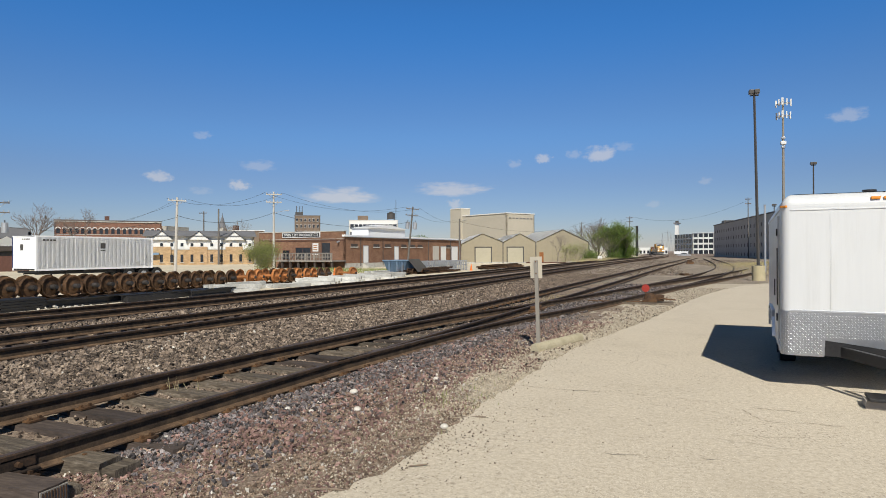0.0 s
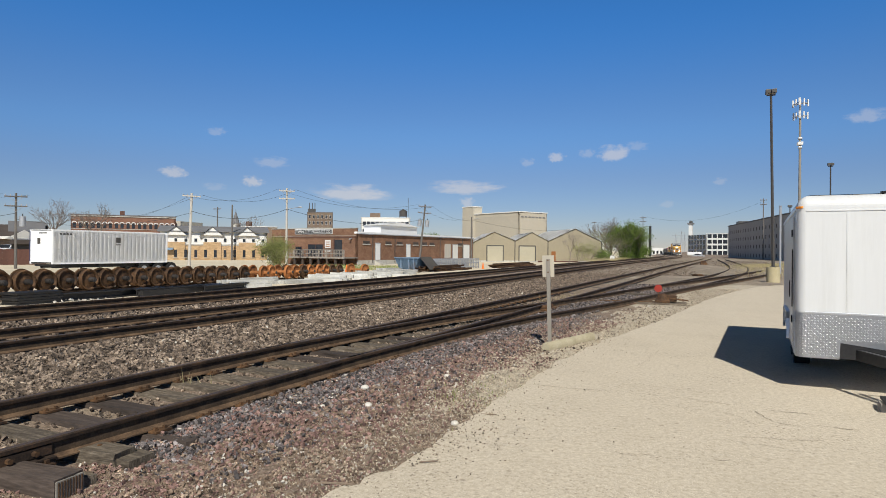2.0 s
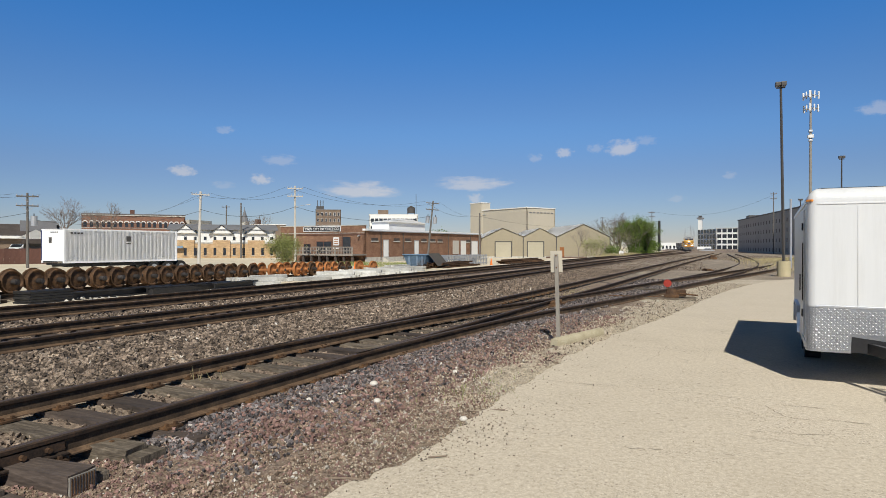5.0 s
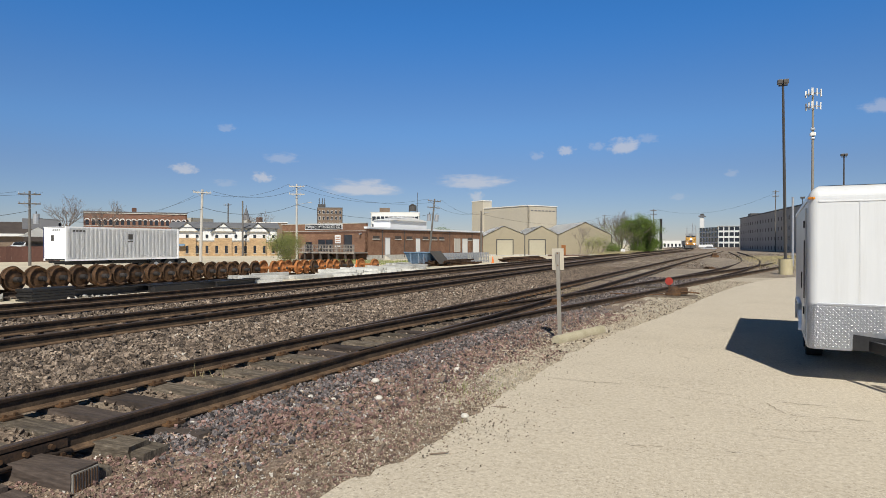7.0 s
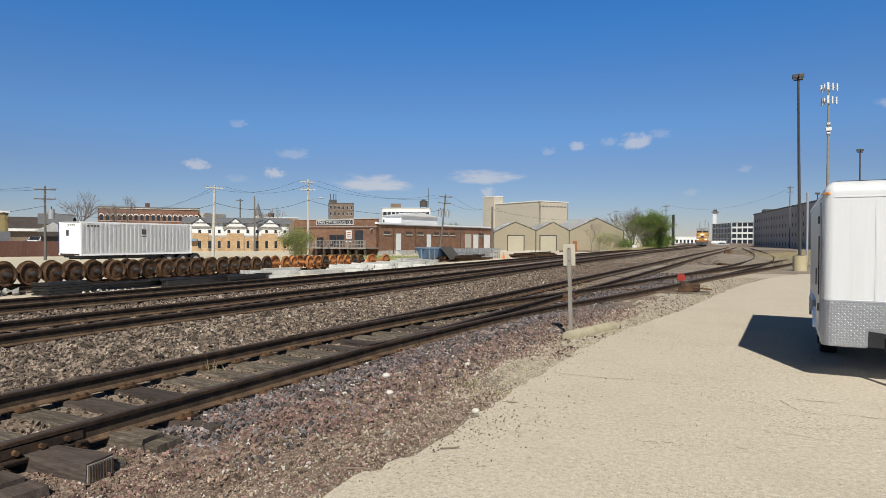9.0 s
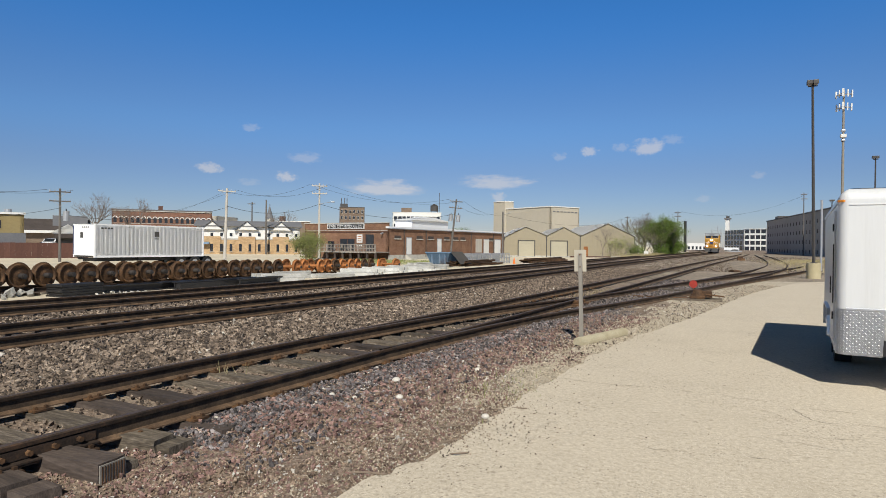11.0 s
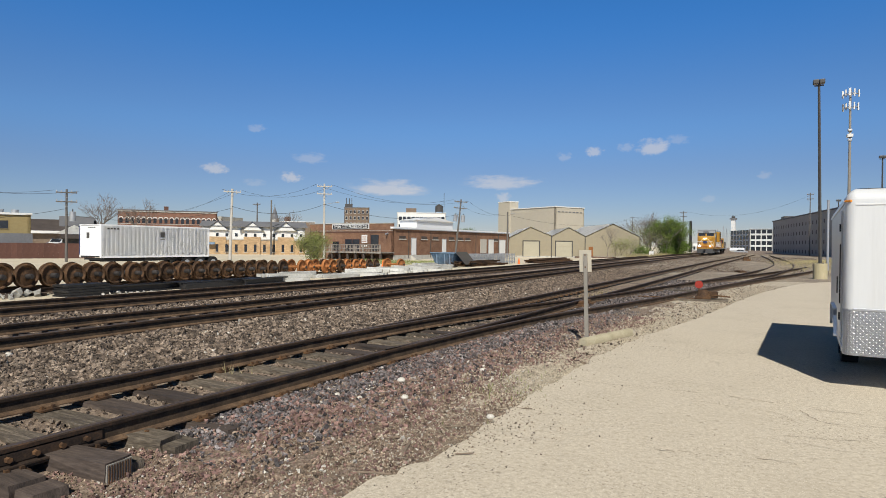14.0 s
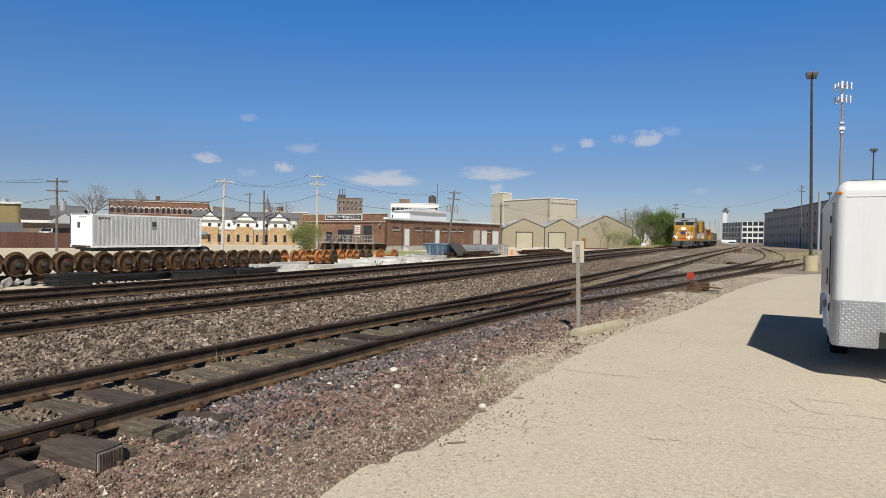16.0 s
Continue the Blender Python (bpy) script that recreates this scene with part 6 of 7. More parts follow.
# azimuth, rise, width, height, density
CLOUDS = [
    (-44.52, 0.1091, 42, 17, 0.80),
    (-38.11, 0.1003, 35, 16, 0.85),
    (-36.48, 0.1303, 59, 18, 0.40),
    (-29.53, 0.0856, 130, 26, 0.95),
    (-19.18, 0.0965, 124, 22, 0.85),
    (-10.90, 0.1450, 29, 16, 0.75),
    (-8.15, 0.1504, 27, 15, 0.35),
    (-5.89, 0.1479, 52, 25, 0.85),
    (-3.83, 0.1589, 37, 15, 0.30),
    (-41.17, 0.1739, 31, 13, 0.35),
    (-18.92, 0.0739, 24, 16, 0.70),
    (-13.47, 0.1373, 25, 14, 0.35),
    (2.79, 0.1018, 21, 11, 0.30),
    (13.11, 0.1792, 50, 20, 0.50),
    (-27.20, 0.0824, 60, 16, 0.30),
    (-41.25, 0.0898, 38, 12, 0.25),
    (-1.34, 0.0700, 28, 11, 0.25),
]
for k, c in enumerate(CLOUDS):
    cloud(*c, k)


# ---- yard clutter ----
def concrete_tie_mesh():
    bm = prism(bmesh.new(), [(-0.14, 0.0), (-0.11, 0.21), (0.11, 0.21), (0.14, 0.0)], -1.28, 1.28)
    bmesh.ops.bevel(bm, geom=bm.edges[:], offset=0.015, segments=1, affect="EDGES")
    me = bpy.data.meshes.new("concrete_tie")
    bm.to_mesh(me)
    bm.free()
    me.materials.append(M["paleconc"])
    return me


CTIE = concrete_tie_mesh()


def tie_pile(x, y, turn, rows, cols, label, seed, spread=0.34):
    rng = random.Random(seed)
    z = float(ground_z(np.array(x), np.array(y)))
    t = thing("concrete_tie_pile", Matrix.Translation((x, y, z)) @ Matrix.Rotation(radians(turn), 4, "Z"), label, "concrete ties", "piles of concrete ties")
    for r in range(rows):
        for c in range(cols - r):
            m = Matrix.Translation((rng.uniform(-0.2, 0.2), (c - (cols - r - 1) / 2) * spread + rng.uniform(-0.04, 0.04), 0.21 * r)) @ Matrix.Rotation(rng.uniform(-0.08, 0.08) * (3 if spread > 0.38 else 1), 4, "Z") @ Matrix.Rotation(rng.uniform(0, 0.05) if spread > 0.38 else 0, 4, "Y")
            piece("concrete_tie", CTIE, t, m)


tie_pile(-22.0, 27.6, 60, 2, 5, "long pale concrete railway ties stacked in two layers", 1)
tie_pile(-22.2, 32.6, 66, 1, 4, "long pale concrete railway ties stacked in two layers", 2)
tie_pile(-23.3, 30.4, 74, 2, 3, "pile of pale weathered concrete railway ties on dirt", 3)
for k in range(11):
    tie_pile(-21.7 - 0.35 * (k % 3), 35.2 + k * 1.05, 8 + 6 * (k % 4), 1 + k % 2, 3, "pile of pale weathered concrete railway ties on dirt", 10 + k, 0.52)
tie_pile(-22.5, 48.0, 75, 2, 6, "pile of pale weathered concrete railway ties on dirt", 31)
tie_pile(-25.4, 52.0, 78, 2, 5, "pile of pale weathered concrete railway ties on dirt", 32)


def steel_stack():
    x, y = -22.7, 16.2
    t = thing("steel_panel_stack", Matrix.Translation((x, y, -0.55)), "stack of black steel panels beside the wheelsets", "steel panels")
    for k in range(5):
        boxpart("panel", (-0.45, 0.45, -0.85 + 0.05 * (k % 2), 0.85 + 0.04 * (k % 3), 0.1 * k, 0.1 * k + 0.092), M["black"], t, 0.012)
    rng = random.Random(4)
    for k in range(9):
        xx, yy = -22.4 - 0.25 * (k % 3) + 0.15 * k, 18.4 + 1.15 * k
        b = thing("steel_beam", Matrix.Translation((xx, yy, -0.5)) @ Matrix.Rotation(rng.uniform(-0.06, 0.06), 4, "Z"), "black steel beam lying on the yard dirt", "steel beam", "yard steel")
        bm = bmesh.new()
        box(bm, -0.15, 0.15, -1.5, 1.5, 0.0, 0.05)
        box(bm, -0.03, 0.03, -1.5, 1.5, 0.05, 0.26)
        box(bm, -0.15, 0.15, -1.5, 1.5, 0.26, 0.31)
        part("beam", bm, M["black"], b)

    # a long dark beam with a stencilled number
    b = thing("marked_beam", Matrix.Translation((-21.95, 24.0, -0.52)) @ Matrix.Rotation(radians(1.5), 4, "Z"), "long dark steel beam with a white stencilled number", "steel beam", "yard steel")
    bm = box(bmesh.new(), -0.14, 0.14, -3.6, 1.7, 0.0, 0.27, 0.01)
    beam = part("beam", bm, M["black"], b)
    cu = bpy.data.curves.new("lettering", "FONT")
    cu.body, cu.size, cu.extrude = "10", 0.24, 0.002
    cu.materials.append(M["doorwhite"])
    tx = new("lettering", cu)
    tx.parent = beam
    tx.matrix_basis = Matrix.Translation((0.143, 0.75, 0.05)) @ Matrix.Rotation(radians(90), 4, "Z") @ Matrix.Rotation(radians(90), 4, "X")


steel_stack()


def rubble(x, y, n, r, smin, smax, mat, label, seed, name="rubble"):
    rng = np.random.default_rng(seed)
    px, py = x + rng.normal(0, r, n), y + rng.normal(0, r * 1.6, n)
    stone_field(name, px, py, rng.uniform(smin, smax, n), mat, label, "concrete rubble", seed)


CUBE = np.array([(-1, -1, -1), (1, -1, -1), (1, 1, -1), (-1, 1, -1), (-1, -1, 1), (1, -1, 1), (1, 1, 1), (-1, 1, 1)], float)
CUBE_F = np.array([(0, 3, 2), (0, 2, 1), (4, 5, 6), (4, 6, 7), (0, 1, 5), (0, 5, 4), (1, 2, 6), (1, 6, 5), (2, 3, 7), (2, 7, 6), (3, 0, 4), (3, 4, 7)])


def stone_field(name, px, py, size, mat, label, category, seed, lift=0.25, z=None):
    """Many loose angular stones in one mesh, each its own island."""
    rng = np.random.default_rng(seed)
    n = len(px)
    s = size[:, None] * rng.uniform(0.5, 1.2, (n, 3)) * np.array((0.56, 0.48, 0.40))
    v = CUBE[None] * s[:, None, :] * rng.uniform(0.55, 1.1, (n, 8, 1)) + rng.normal(0, 0.10, (n, 8, 3)) * size[:, None, None]
    q = rng.normal(size=(n, 4))
    q[:, 1:3] *= 0.7      # most chips lie on their broad side
    q /= np.linalg.norm(q, axis=1)[:, None]
    a, b, c, d = q.T
    Rm = np.stack([1 - 2 * (c * c + d * d), 2 * (b * c - a * d), 2 * (b * d + a * c), 2 * (b * c + a * d), 1 - 2 * (b * b + d * d), 2 * (c * d - a * b),
                   2 * (b * d - a * c), 2 * (c * d + a * b), 1 - 2 * (b * b + c * c)], -1).reshape(n, 3, 3)
    v = np.einsum("nij,nkj->nki", Rm, v)
    zz = ground_z(px, py) if z is None else z
    v += np.stack([px, py, zz + size * (lift + rng.uniform(-0.2, 0.5, n))], -1)[:, None, :]
    f = (CUBE_F[None] + (np.arange(n) * 8)[:, None, None]).reshape(-1, 3)
    me = bpy.data.meshes.new(name)
    me.vertices.add(n * 8)
    me.vertices.foreach_set("co", v.reshape(-1).astype(np.float32))
    me.loops.add(len(f) * 3)
    me.loops.foreach_set("vertex_index", f.reshape(-1).astype(np.int32))
    me.polygons.add(len(f))
    me.polygons.foreach_set("loop_start", (np.arange(len(f)) * 3).astype(np.int32))
    me.update(calc_edges=True)
    me.validate()
    me.shade_flat()
    me.materials.append(mat)
    ob = new(name, me)
    tagged(ob, label, category, kind="stuff")
    return ob


def scrap(x, y, w, l, h, turn, mat, name, label, category, z=-0.05):
    t = thing(name, Matrix.Translation((x, y, z)) @ Matrix.Rotation(radians(turn), 4, "Z"), label, category)
    boxpart("lower_plate", (-w / 2, w / 2, -l / 2, l / 2, 0, h * 0.6), M[mat], t, 0.02)
    boxpart("upper_plate", (-w * 0.4, w * 0.3, -l * 0.35, l * 0.4, h * 0.6, h), M[mat], t, 0.02)


scrap(-3.5, 16.9, 0.35, 0.9, 0.22, -5, "rustdark", "frog_casting", "dark rusty turnout frog casting between the rails", "track part", z=-0.08)
scrap(2.3, 84, 0.8, 0.5, 0.55, 10, "rustdark", "track_bumper", "dark rusty bumping block at the siding end", "track bumper")
scrap(0.9, 45, 0.5, 0.7, 0.16, 30, "rustdark", "scrap_plates", "small pile of dark rusty track plates", "scrap metal")
scrap(-1.6, 24.2, 0.5, 1.8, 0.10, 60, "tie", "loose_timber", "loose weathered timber beside the turnout", "timber")
rubble(-24.2, 14.0, 60, 0.5, 0.12, 0.30, M["paleconc"], "white broken concrete rubble on the yard dirt", 5)
rubble(-22.0, 17.5, 34, 0.5, 0.05, 0.12, M["stone_white"], "small white stones scattered in the yard", 6)


def dumpster():
    t = thing("dumpster", Matrix.Translation((-25.2, 57.0, -0.6)) @ Matrix.Rotation(radians(-20), 4, "Z"), "faded blue steel tipping dumpster with dark sloped end", "dumpster")
    bm = bmesh.new()
    lo = [(-1.2, -0.7, 0.25), (1.1, -0.7, 0.25), (1.1, 0.7, 0.25), (-1.2, 0.7, 0.25)]
    hi = [(-1.75, -0.85, 1.35), (1.55, -0.85, 1.35), (1.55, 0.85, 1.35), (-1.75, 0.85, 1.35)]
    a, b = [bm.verts.new(p) for p in lo], [bm.verts.new(p) for p in hi]
    bm.faces.new(a[::-1])
    for i in range(4):
        bm.faces.new((a[i], a[(i + 1) % 4], b[(i + 1) % 4], b[i]))
    bmesh.ops.solidify(bm, geom=bm.faces[:], thickness=0.04)
    part("bin", bm, M["blue"], t)
    for y in (-0.87, 0.87):
        boxpart("rim", (-1.8, 1.6, y - 0.05, y + 0.05, 1.32, 1.42), M["blue"], t)
    for x in (-0.9, 0.2, 0.9):
        boxpart("rib", (x - 0.05, x + 0.05, -0.86, -0.72, 0.3, 1.3), M["blue"], t)
    boxpart("skid", (-1.2, 1.2, -0.6, 0.6, 0.0, 0.25), M["black"], t)
    bm = prism(bmesh.new(), [(-0.8, 0.3), (-0.8, 1.5), (0.8, 1.5), (0.8, 0.3)], 1.62, 1.7)
    for v in bm.verts:
        v.co.x += (1.5 - v.co.z) * 1.1
    part("tail_gate", bm, M["bronze"], t, "dark sloped tail gate")


dumpster()


def rack(x, y, turn):
    t = thing("metal_rack", Matrix.Translation((x, y, -0.6)) @ Matrix.Rotation(radians(turn), 4, "Z"), "stacked galvanised steel racks and frames", "metal rack", "stacked racks")
    for k in range(7):
        yy = -1.05 + k * 0.35
        for x0 in (-0.5, 0.42):
            boxpart("upright", (x0, x0 + 0.08, yy - 0.04, yy + 0.04, 0, 1.25), M["galv"], t)
        boxpart("crossbar", (-0.5, 0.5, yy - 0.03, yy + 0.03, 1.1, 1.18), M["galv"], t)
    for z in (0.25, 0.7):
        for x0 in (-0.5, 0.46):
            boxpart("side_rail", (x0, x0 + 0.05, -1.1, 1.1, z, z + 0.07), M["galv"], t)


for k in range(4):
    rack(-24.9 + 0.55 * k, 62.5 + 2.2 * k, -15)


def scrap_rails(x, y, n, L, turn, seed, label):
    rng = random.Random(seed)
    t = thing("scrap_rail_pile", Matrix.Translation((x, y, -0.6)) @ Matrix.Rotation(radians(turn), 4, "Z"), label, "scrap rails")
    for k in range(n):
        a = rng.uniform(-0.09, 0.09)
        z = 0.17 + 0.15 * (k % 4)
        bm = sweep(bmesh.new(), [(rng.uniform(-0.9, 0.9), -L / 2, z), (rng.uniform(-0.9, 0.9) , L / 2, z)], RAIL)
        part("rail", bm, M["rustdark"], t)


scrap_rails(-22.6, 60.0, 12, 9.0, -4, 1, "tangled pile of dark rusty scrap rails")
scrap_rails(-20.3, 78.0, 14, 14.0, -6, 2, "low pile of dark rusty scrap rails")
scrap_rails(-24.0, 55.0, 9, 5.0, 20, 3, "tangled pile of dark rusty scrap rails")


def cone(x, y):
    t = thing("traffic_cone", Matrix.Translation((x, y, -0.55)), "orange traffic cone standing in the yard", "traffic cone")
    boxpart("foot", (-0.2, 0.2, -0.2, 0.2, 0, 0.04), M["orange"], t, 0.01)
    cylpart("body", (0, 0, 0.04), (0, 0, 0.75), 0.15, M["orange"], t, 0.03, 16)


cone(-21.2, 67.5)
cone(-28.5, 49.6)


def smokestack(az, r, h):
    x, y = polar(az, r)
    t = thing("smokestack", Matrix.Translation((x, y, -1)), "slim black steel smokestack", "smokestack")
    cylpart("stack", (0, 0, 0), (0, 0, h), 0.55, M["black"], t, 0.5, 14)


smokestack(-2.75, 260, 12.6)
for az, h in ((-0.35, 17.0), (0.1, 19.5), (0.35, 17.0)):
    x, y = polar(az - 0.3, 600)
    t = thing("transmission_tower", Matrix.Translation((x, y, -1)), "distant grey lattice transmission tower", "transmission tower", "transmission towers")
    bm = bmesh.new()
    for s in (-1, 1):
        cyl(bm, (s * 1.6, 0, 0), (0, 0, h + 2), 0.11, seg=5)
        cyl(bm, (0, s * 1.6, 0), (0, 0, h + 2), 0.11, seg=5)
    part("legs", bm, M["galv"], t)
    for k in range(3):
        boxpart("arm", (-3, 3, -0.1, 0.1, h - 2.5 * k, h - 2.5 * k + 0.18), M["galv"], t)


def relay_box(x, y, w, h, label):
    t = thing("relay_cabinet", Matrix.Translation((x, y, -0.05)), label, "relay cabinet")
    b = boxpart("body", (-w / 2, w / 2, -0.3, 0.3, 0, h), M["offwhite"], t, 0.02)
    boxpart("door", (-w / 2 + 0.06, w / 2 - 0.06, -0.32, -0.3, 0.1, h - 0.1), M["offwhite"], b)


relay_box(-11.6, 112, 0.7, 0.85, "small pale relay cabinet beside the main line")
boxes = [(6.0, 44.0, 0.09, 1.6), (6.33, 49.6, 0.075, 4.9)]
for x, y, r, h in boxes:
    t = thing("steel_bollard", Matrix.Translation((x, y, -0.05)), "pale painted steel post near the light pole", "post")
    cylpart("post", (0, 0, 0), (0, 0, h), r, M["galv"], t, seg=10)
    cylpart("cap", (0, 0, h), (0, 0, h + 0.05), r * 1.15, M["galv"], t, seg=10)


# ---- trees and bushes ----
def limbs(bm, p, d, length, r, depth, rng, tips, spread=0.75):
    q = p + d * length
    cyl(bm, p, q, r, r * 0.66, seg=5 if depth > 1 else 4, caps=False)
    if depth == 0:
        tips.append(q)
        return
    for k in range(3 if depth > 1 else 4):
        nd = (d + Vector((rng.uniform(-1, 1), rng.uniform(-1, 1), rng.uniform(-0.35, 0.8))) * spread).normalized()
        limbs(bm, p + d * length * rng.uniform(0.6, 1.0), nd, length * rng.uniform(0.6, 0.82), r * 0.55, depth - 1, rng, tips, spread)


def leaf_cloud(centres, n, spread, size, rng):
    """Small bent leaf quads scattered round centres."""
    vs, fs = [], []
    for i in range(n):
        c = rng.choice(centres)
        o = Vector((rng.gauss(0, spread), rng.gauss(0, spread), rng.gauss(0, spread * 0.8)))
        u = Vector((rng.gauss(0, 1), rng.gauss(0, 1), rng.gauss(0, 1))).normalized()
        w = u.orthogonal().normalized()
        s = size * rng.uniform(0.6, 1.4)
        b = len(vs)
        p = c + o
        vs += [p - u * s, p + w * s * 0.5, p + u * s, p - w * s * 0.5]
        fs.append((b, b + 1, b + 2, b + 3))
    me = bpy.data.meshes.new("leaves")
    me.from_pydata([tuple(v) for v in vs], [], fs)
    return me


def tree(az, r, h, seed, label, leaves=0, leafmat="leaf", spread=0.6, size=0.13, stems=1, width=1.0, depth=4, z=-0.6, rad=0.05, name="tree", twigmat="twig"):
    rng = random.Random(seed)
    x, y = polar(az, r)
    t = thing(name, Matrix.Translation((x, y, z)), label, "bush" if name == "bush" else "tree")
    bm = bmesh.new()
    tips = []
    for k in range(stems):
        off = Vector((rng.uniform(-1, 1) * width * 0.35, rng.uniform(-1, 1) * width * 0.35, -0.1))
        d = Vector((rng.uniform(-0.25, 0.25) * (width if stems > 1 else 0.4), rng.uniform(-0.25, 0.25), 1)).normalized()
        limbs(bm, off, d, h * rng.uniform(0.26, 0.34), rad * h * 0.35, depth, rng, tips)
    part("trunk", bm, M[twigmat], t)
    if leaves and name == "bush":
        for k in range(len(tips) // 2):
            a = rng.uniform(0, 6.283)
            q = rng.random() ** 0.5 * width * 0.62
            tips.append(Vector((q * math.cos(a), q * math.sin(a), rng.uniform(0.06, 0.6) * h)))
    if leaves:
        me = leaf_cloud(tips, leaves, spread, size, rng)
        me.materials.append(M[leafmat])
        crown = new("crown", me)
        crown.parent = t
    return t


tree(-53.2, 150, 15.5, 1, "large bare spring tree with fine grey twigs", depth=6, rad=0.06)
tree(-49.9, 172, 14.5, 2, "bare spring tree behind the brick block", depth=6, rad=0.06)
tree(-38.6, 200, 14.5, 3, "bare spring tree above the rooftops", depth=6, rad=0.06)
tree(-36.0, 74, 4.1, 4, "low budding pale green shrub beside the warehouse dock", leaves=13000, leafmat="leafpale", spread=0.40, size=0.055, stems=9, width=1.35, depth=4, name="bush", rad=0.022)
tree(-9.7, 112, 6.6, 5, "thin bare brown tree in front of a shed", depth=6, rad=0.035)
tree(-8.4, 115, 4.6, 6, "budding bare bush beside the shed", leaves=2600, leafmat="leafpale", spread=0.6, size=0.07, stems=6, width=3.5, depth=4, name="bush", rad=0.03)
tree(-6.0, 130, 10.6, 7, "grey-brown bare tree behind bushes", depth=6, stems=3, width=2.5, rad=0.05)
tree(-6.7, 118, 3.2, 8, "small fresh green bush near the track", leaves=2600, leafmat="leaf", spread=0.5, size=0.08, stems=4, width=2.0, depth=3, name="bush")
tree(-6.15, 124, 8.6, 9, "brown bare bush merging with a green one", leaves=1800, leafmat="leafpale", spread=0.8, size=0.08, stems=5, width=3.0, depth=4, name="bush", rad=0.03)
tree(-4.8, 128, 9.3, 10, "dense fresh green spring bush beside the main line", leaves=26000, leafmat="leaf", spread=0.42, size=0.085, stems=9, width=1.7, depth=4, name="bush", rad=0.03)
tree(-4.0, 132, 7.6, 11, "dense fresh green spring bush beside the main line", leaves=18000, leafmat="leaf", spread=0.42, size=0.085, stems=8, width=1.6, depth=4, name="bush", rad=0.03)
tree(-3.7, 140, 4.2, 12, "fresh green spring bush beside the main line", leaves=6000, leafmat="leaf", spread=0.65, size=0.12, stems=5, width=2.6, depth=4, name="bush", rad=0.03)
tree(-21.9, 135, 9.4, 13, "small dark conifer above the flat roofs", leaves=2500, leafmat="leaf", spread=0.5, size=0.1, depth=3)
tree(-15.2, 175, 9.0, 14, "small bare tree behind the sheds", depth=4)


def tufts(name, rng_seed, n, place, h, mat, label):
    """Grass blades as thin bent triangles."""
    rng = np.random.default_rng(rng_seed)
    px, py = place(rng, n)
    z = ground_z(px, py) + (0.5 * np.exp(-(((px - 9.5) / 3.0) ** 2 + ((py - 62) / 14) ** 2)) if name == "bank_grass" else 0)
    hh = h * rng.uniform(0.4, 1.2, n)
    ang = rng.uniform(0, 2 * np.pi, n)
    lean = rng.normal(0, 0.35, (n, 2)) * hh[:, None]
    w = np.maximum(0.005, hh * 0.035)
    dx, dy = np.cos(ang) * w, np.sin(ang) * w
    v = np.stack([np.stack([px - dx, py - dy, z], -1), np.stack([px + dx, py + dy, z], -1), np.stack([px + lean[:, 0], py + lean[:, 1], z + hh], -1)], 1).reshape(-1, 3)
    me = bpy.data.meshes.new(name)
    me.from_pydata(v.tolist(), [], (np.arange(n * 3).reshape(-1, 3)).tolist())
    me.materials.append(mat)
    tagged(new(name, me), label, "grass", kind="stuff")


tufts("bank_grass", 1, 26000, lambda r, n: (r.normal(9.8, 2.6, n), r.normal(64, 12, n)), 0.24, M["grass"], "dry straw-coloured grass on the bank beyond the turnouts")
tufts("yard_grass", 2, 9000, lambda r, n: (r.uniform(-44, -30, n) + r.normal(0, 1, n), r.uniform(58, 72, n)), 0.28, M["grassgreen"], "patchy green grass in front of the warehouse")
tufts("verge_grass", 3, 6000, lambda r, n: (r.uniform(-14.5, -9.5, n), r.uniform(95, 150, n)), 0.5, M["grass"], "dry grass below the bushes beside the main line")
tufts("lot_weeds", 4, 120, lambda r, n: (lambda k: (-2.25 + 0.28 * r.normal(size=n), 6.6 + 0.5 * r.normal(size=n)))(0), 0.07, M["grassgreen"], "sparse low weeds at the lot edge")
tufts("track_weeds", 5, 16, lambda r, n: (-5.55 + 0.13 * r.normal(size=n), 6.02 + 0.06 * r.normal(size=n)), 0.24, M["grass"], "dry weed stalks between the rails")
tufts("siding_weeds", 6, 300, lambda r, n: (-3.9 + 0.35 * r.normal(size=n), 22.0 + 1.6 * r.normal(size=n)), 0.14, M["grass"], "dry grass tufts between the turnout rails")


# ---- foreground: exposed timber ends, joint bar, cracks, sticks ----
def timber(x, y, turn, L, w, h, z, mat, label):
    t = thing("tie_end", Matrix.Translation((x, y, z)) @ Matrix.Rotation(radians(turn), 4, "Z"), label, "railway tie", "exposed tie ends")
    bm = box(bmesh.new(), -L, 0, -w / 2, w / 2, 0, h)
    bmesh.ops.subdivide_edges(bm, edges=bm.edges[:], cuts=2, use_grid_fill=True)
    rng = random.Random(int(x * 100))
    for v in bm.verts:
        v.co += Vector((rng.uniform(-0.008, 0.008), rng.uniform(-0.006, 0.006), rng.uniform(-0.006, 0.006)))
    tim = part("timber", bm, mat, t)
    # grooved end grain plate
    for k in range(9 if w > 0.232 else 0):
        yy = -w / 2 + 0.025 + k * (w - 0.05) / 8
        boxpart("end_groove", (0.010, 0.017, yy - 0.004, yy + 0.004, 0.02, h - 0.02), M["rustdark"], tim)
    if w > 0.232:
        boxpart("end_plate", (-0.004, 0.013, -w / 2 + 0.008, w / 2 - 0.008, 0.012, h - 0.012), M["poststeel"], tim, 0.002, "pale ribbed end plate")


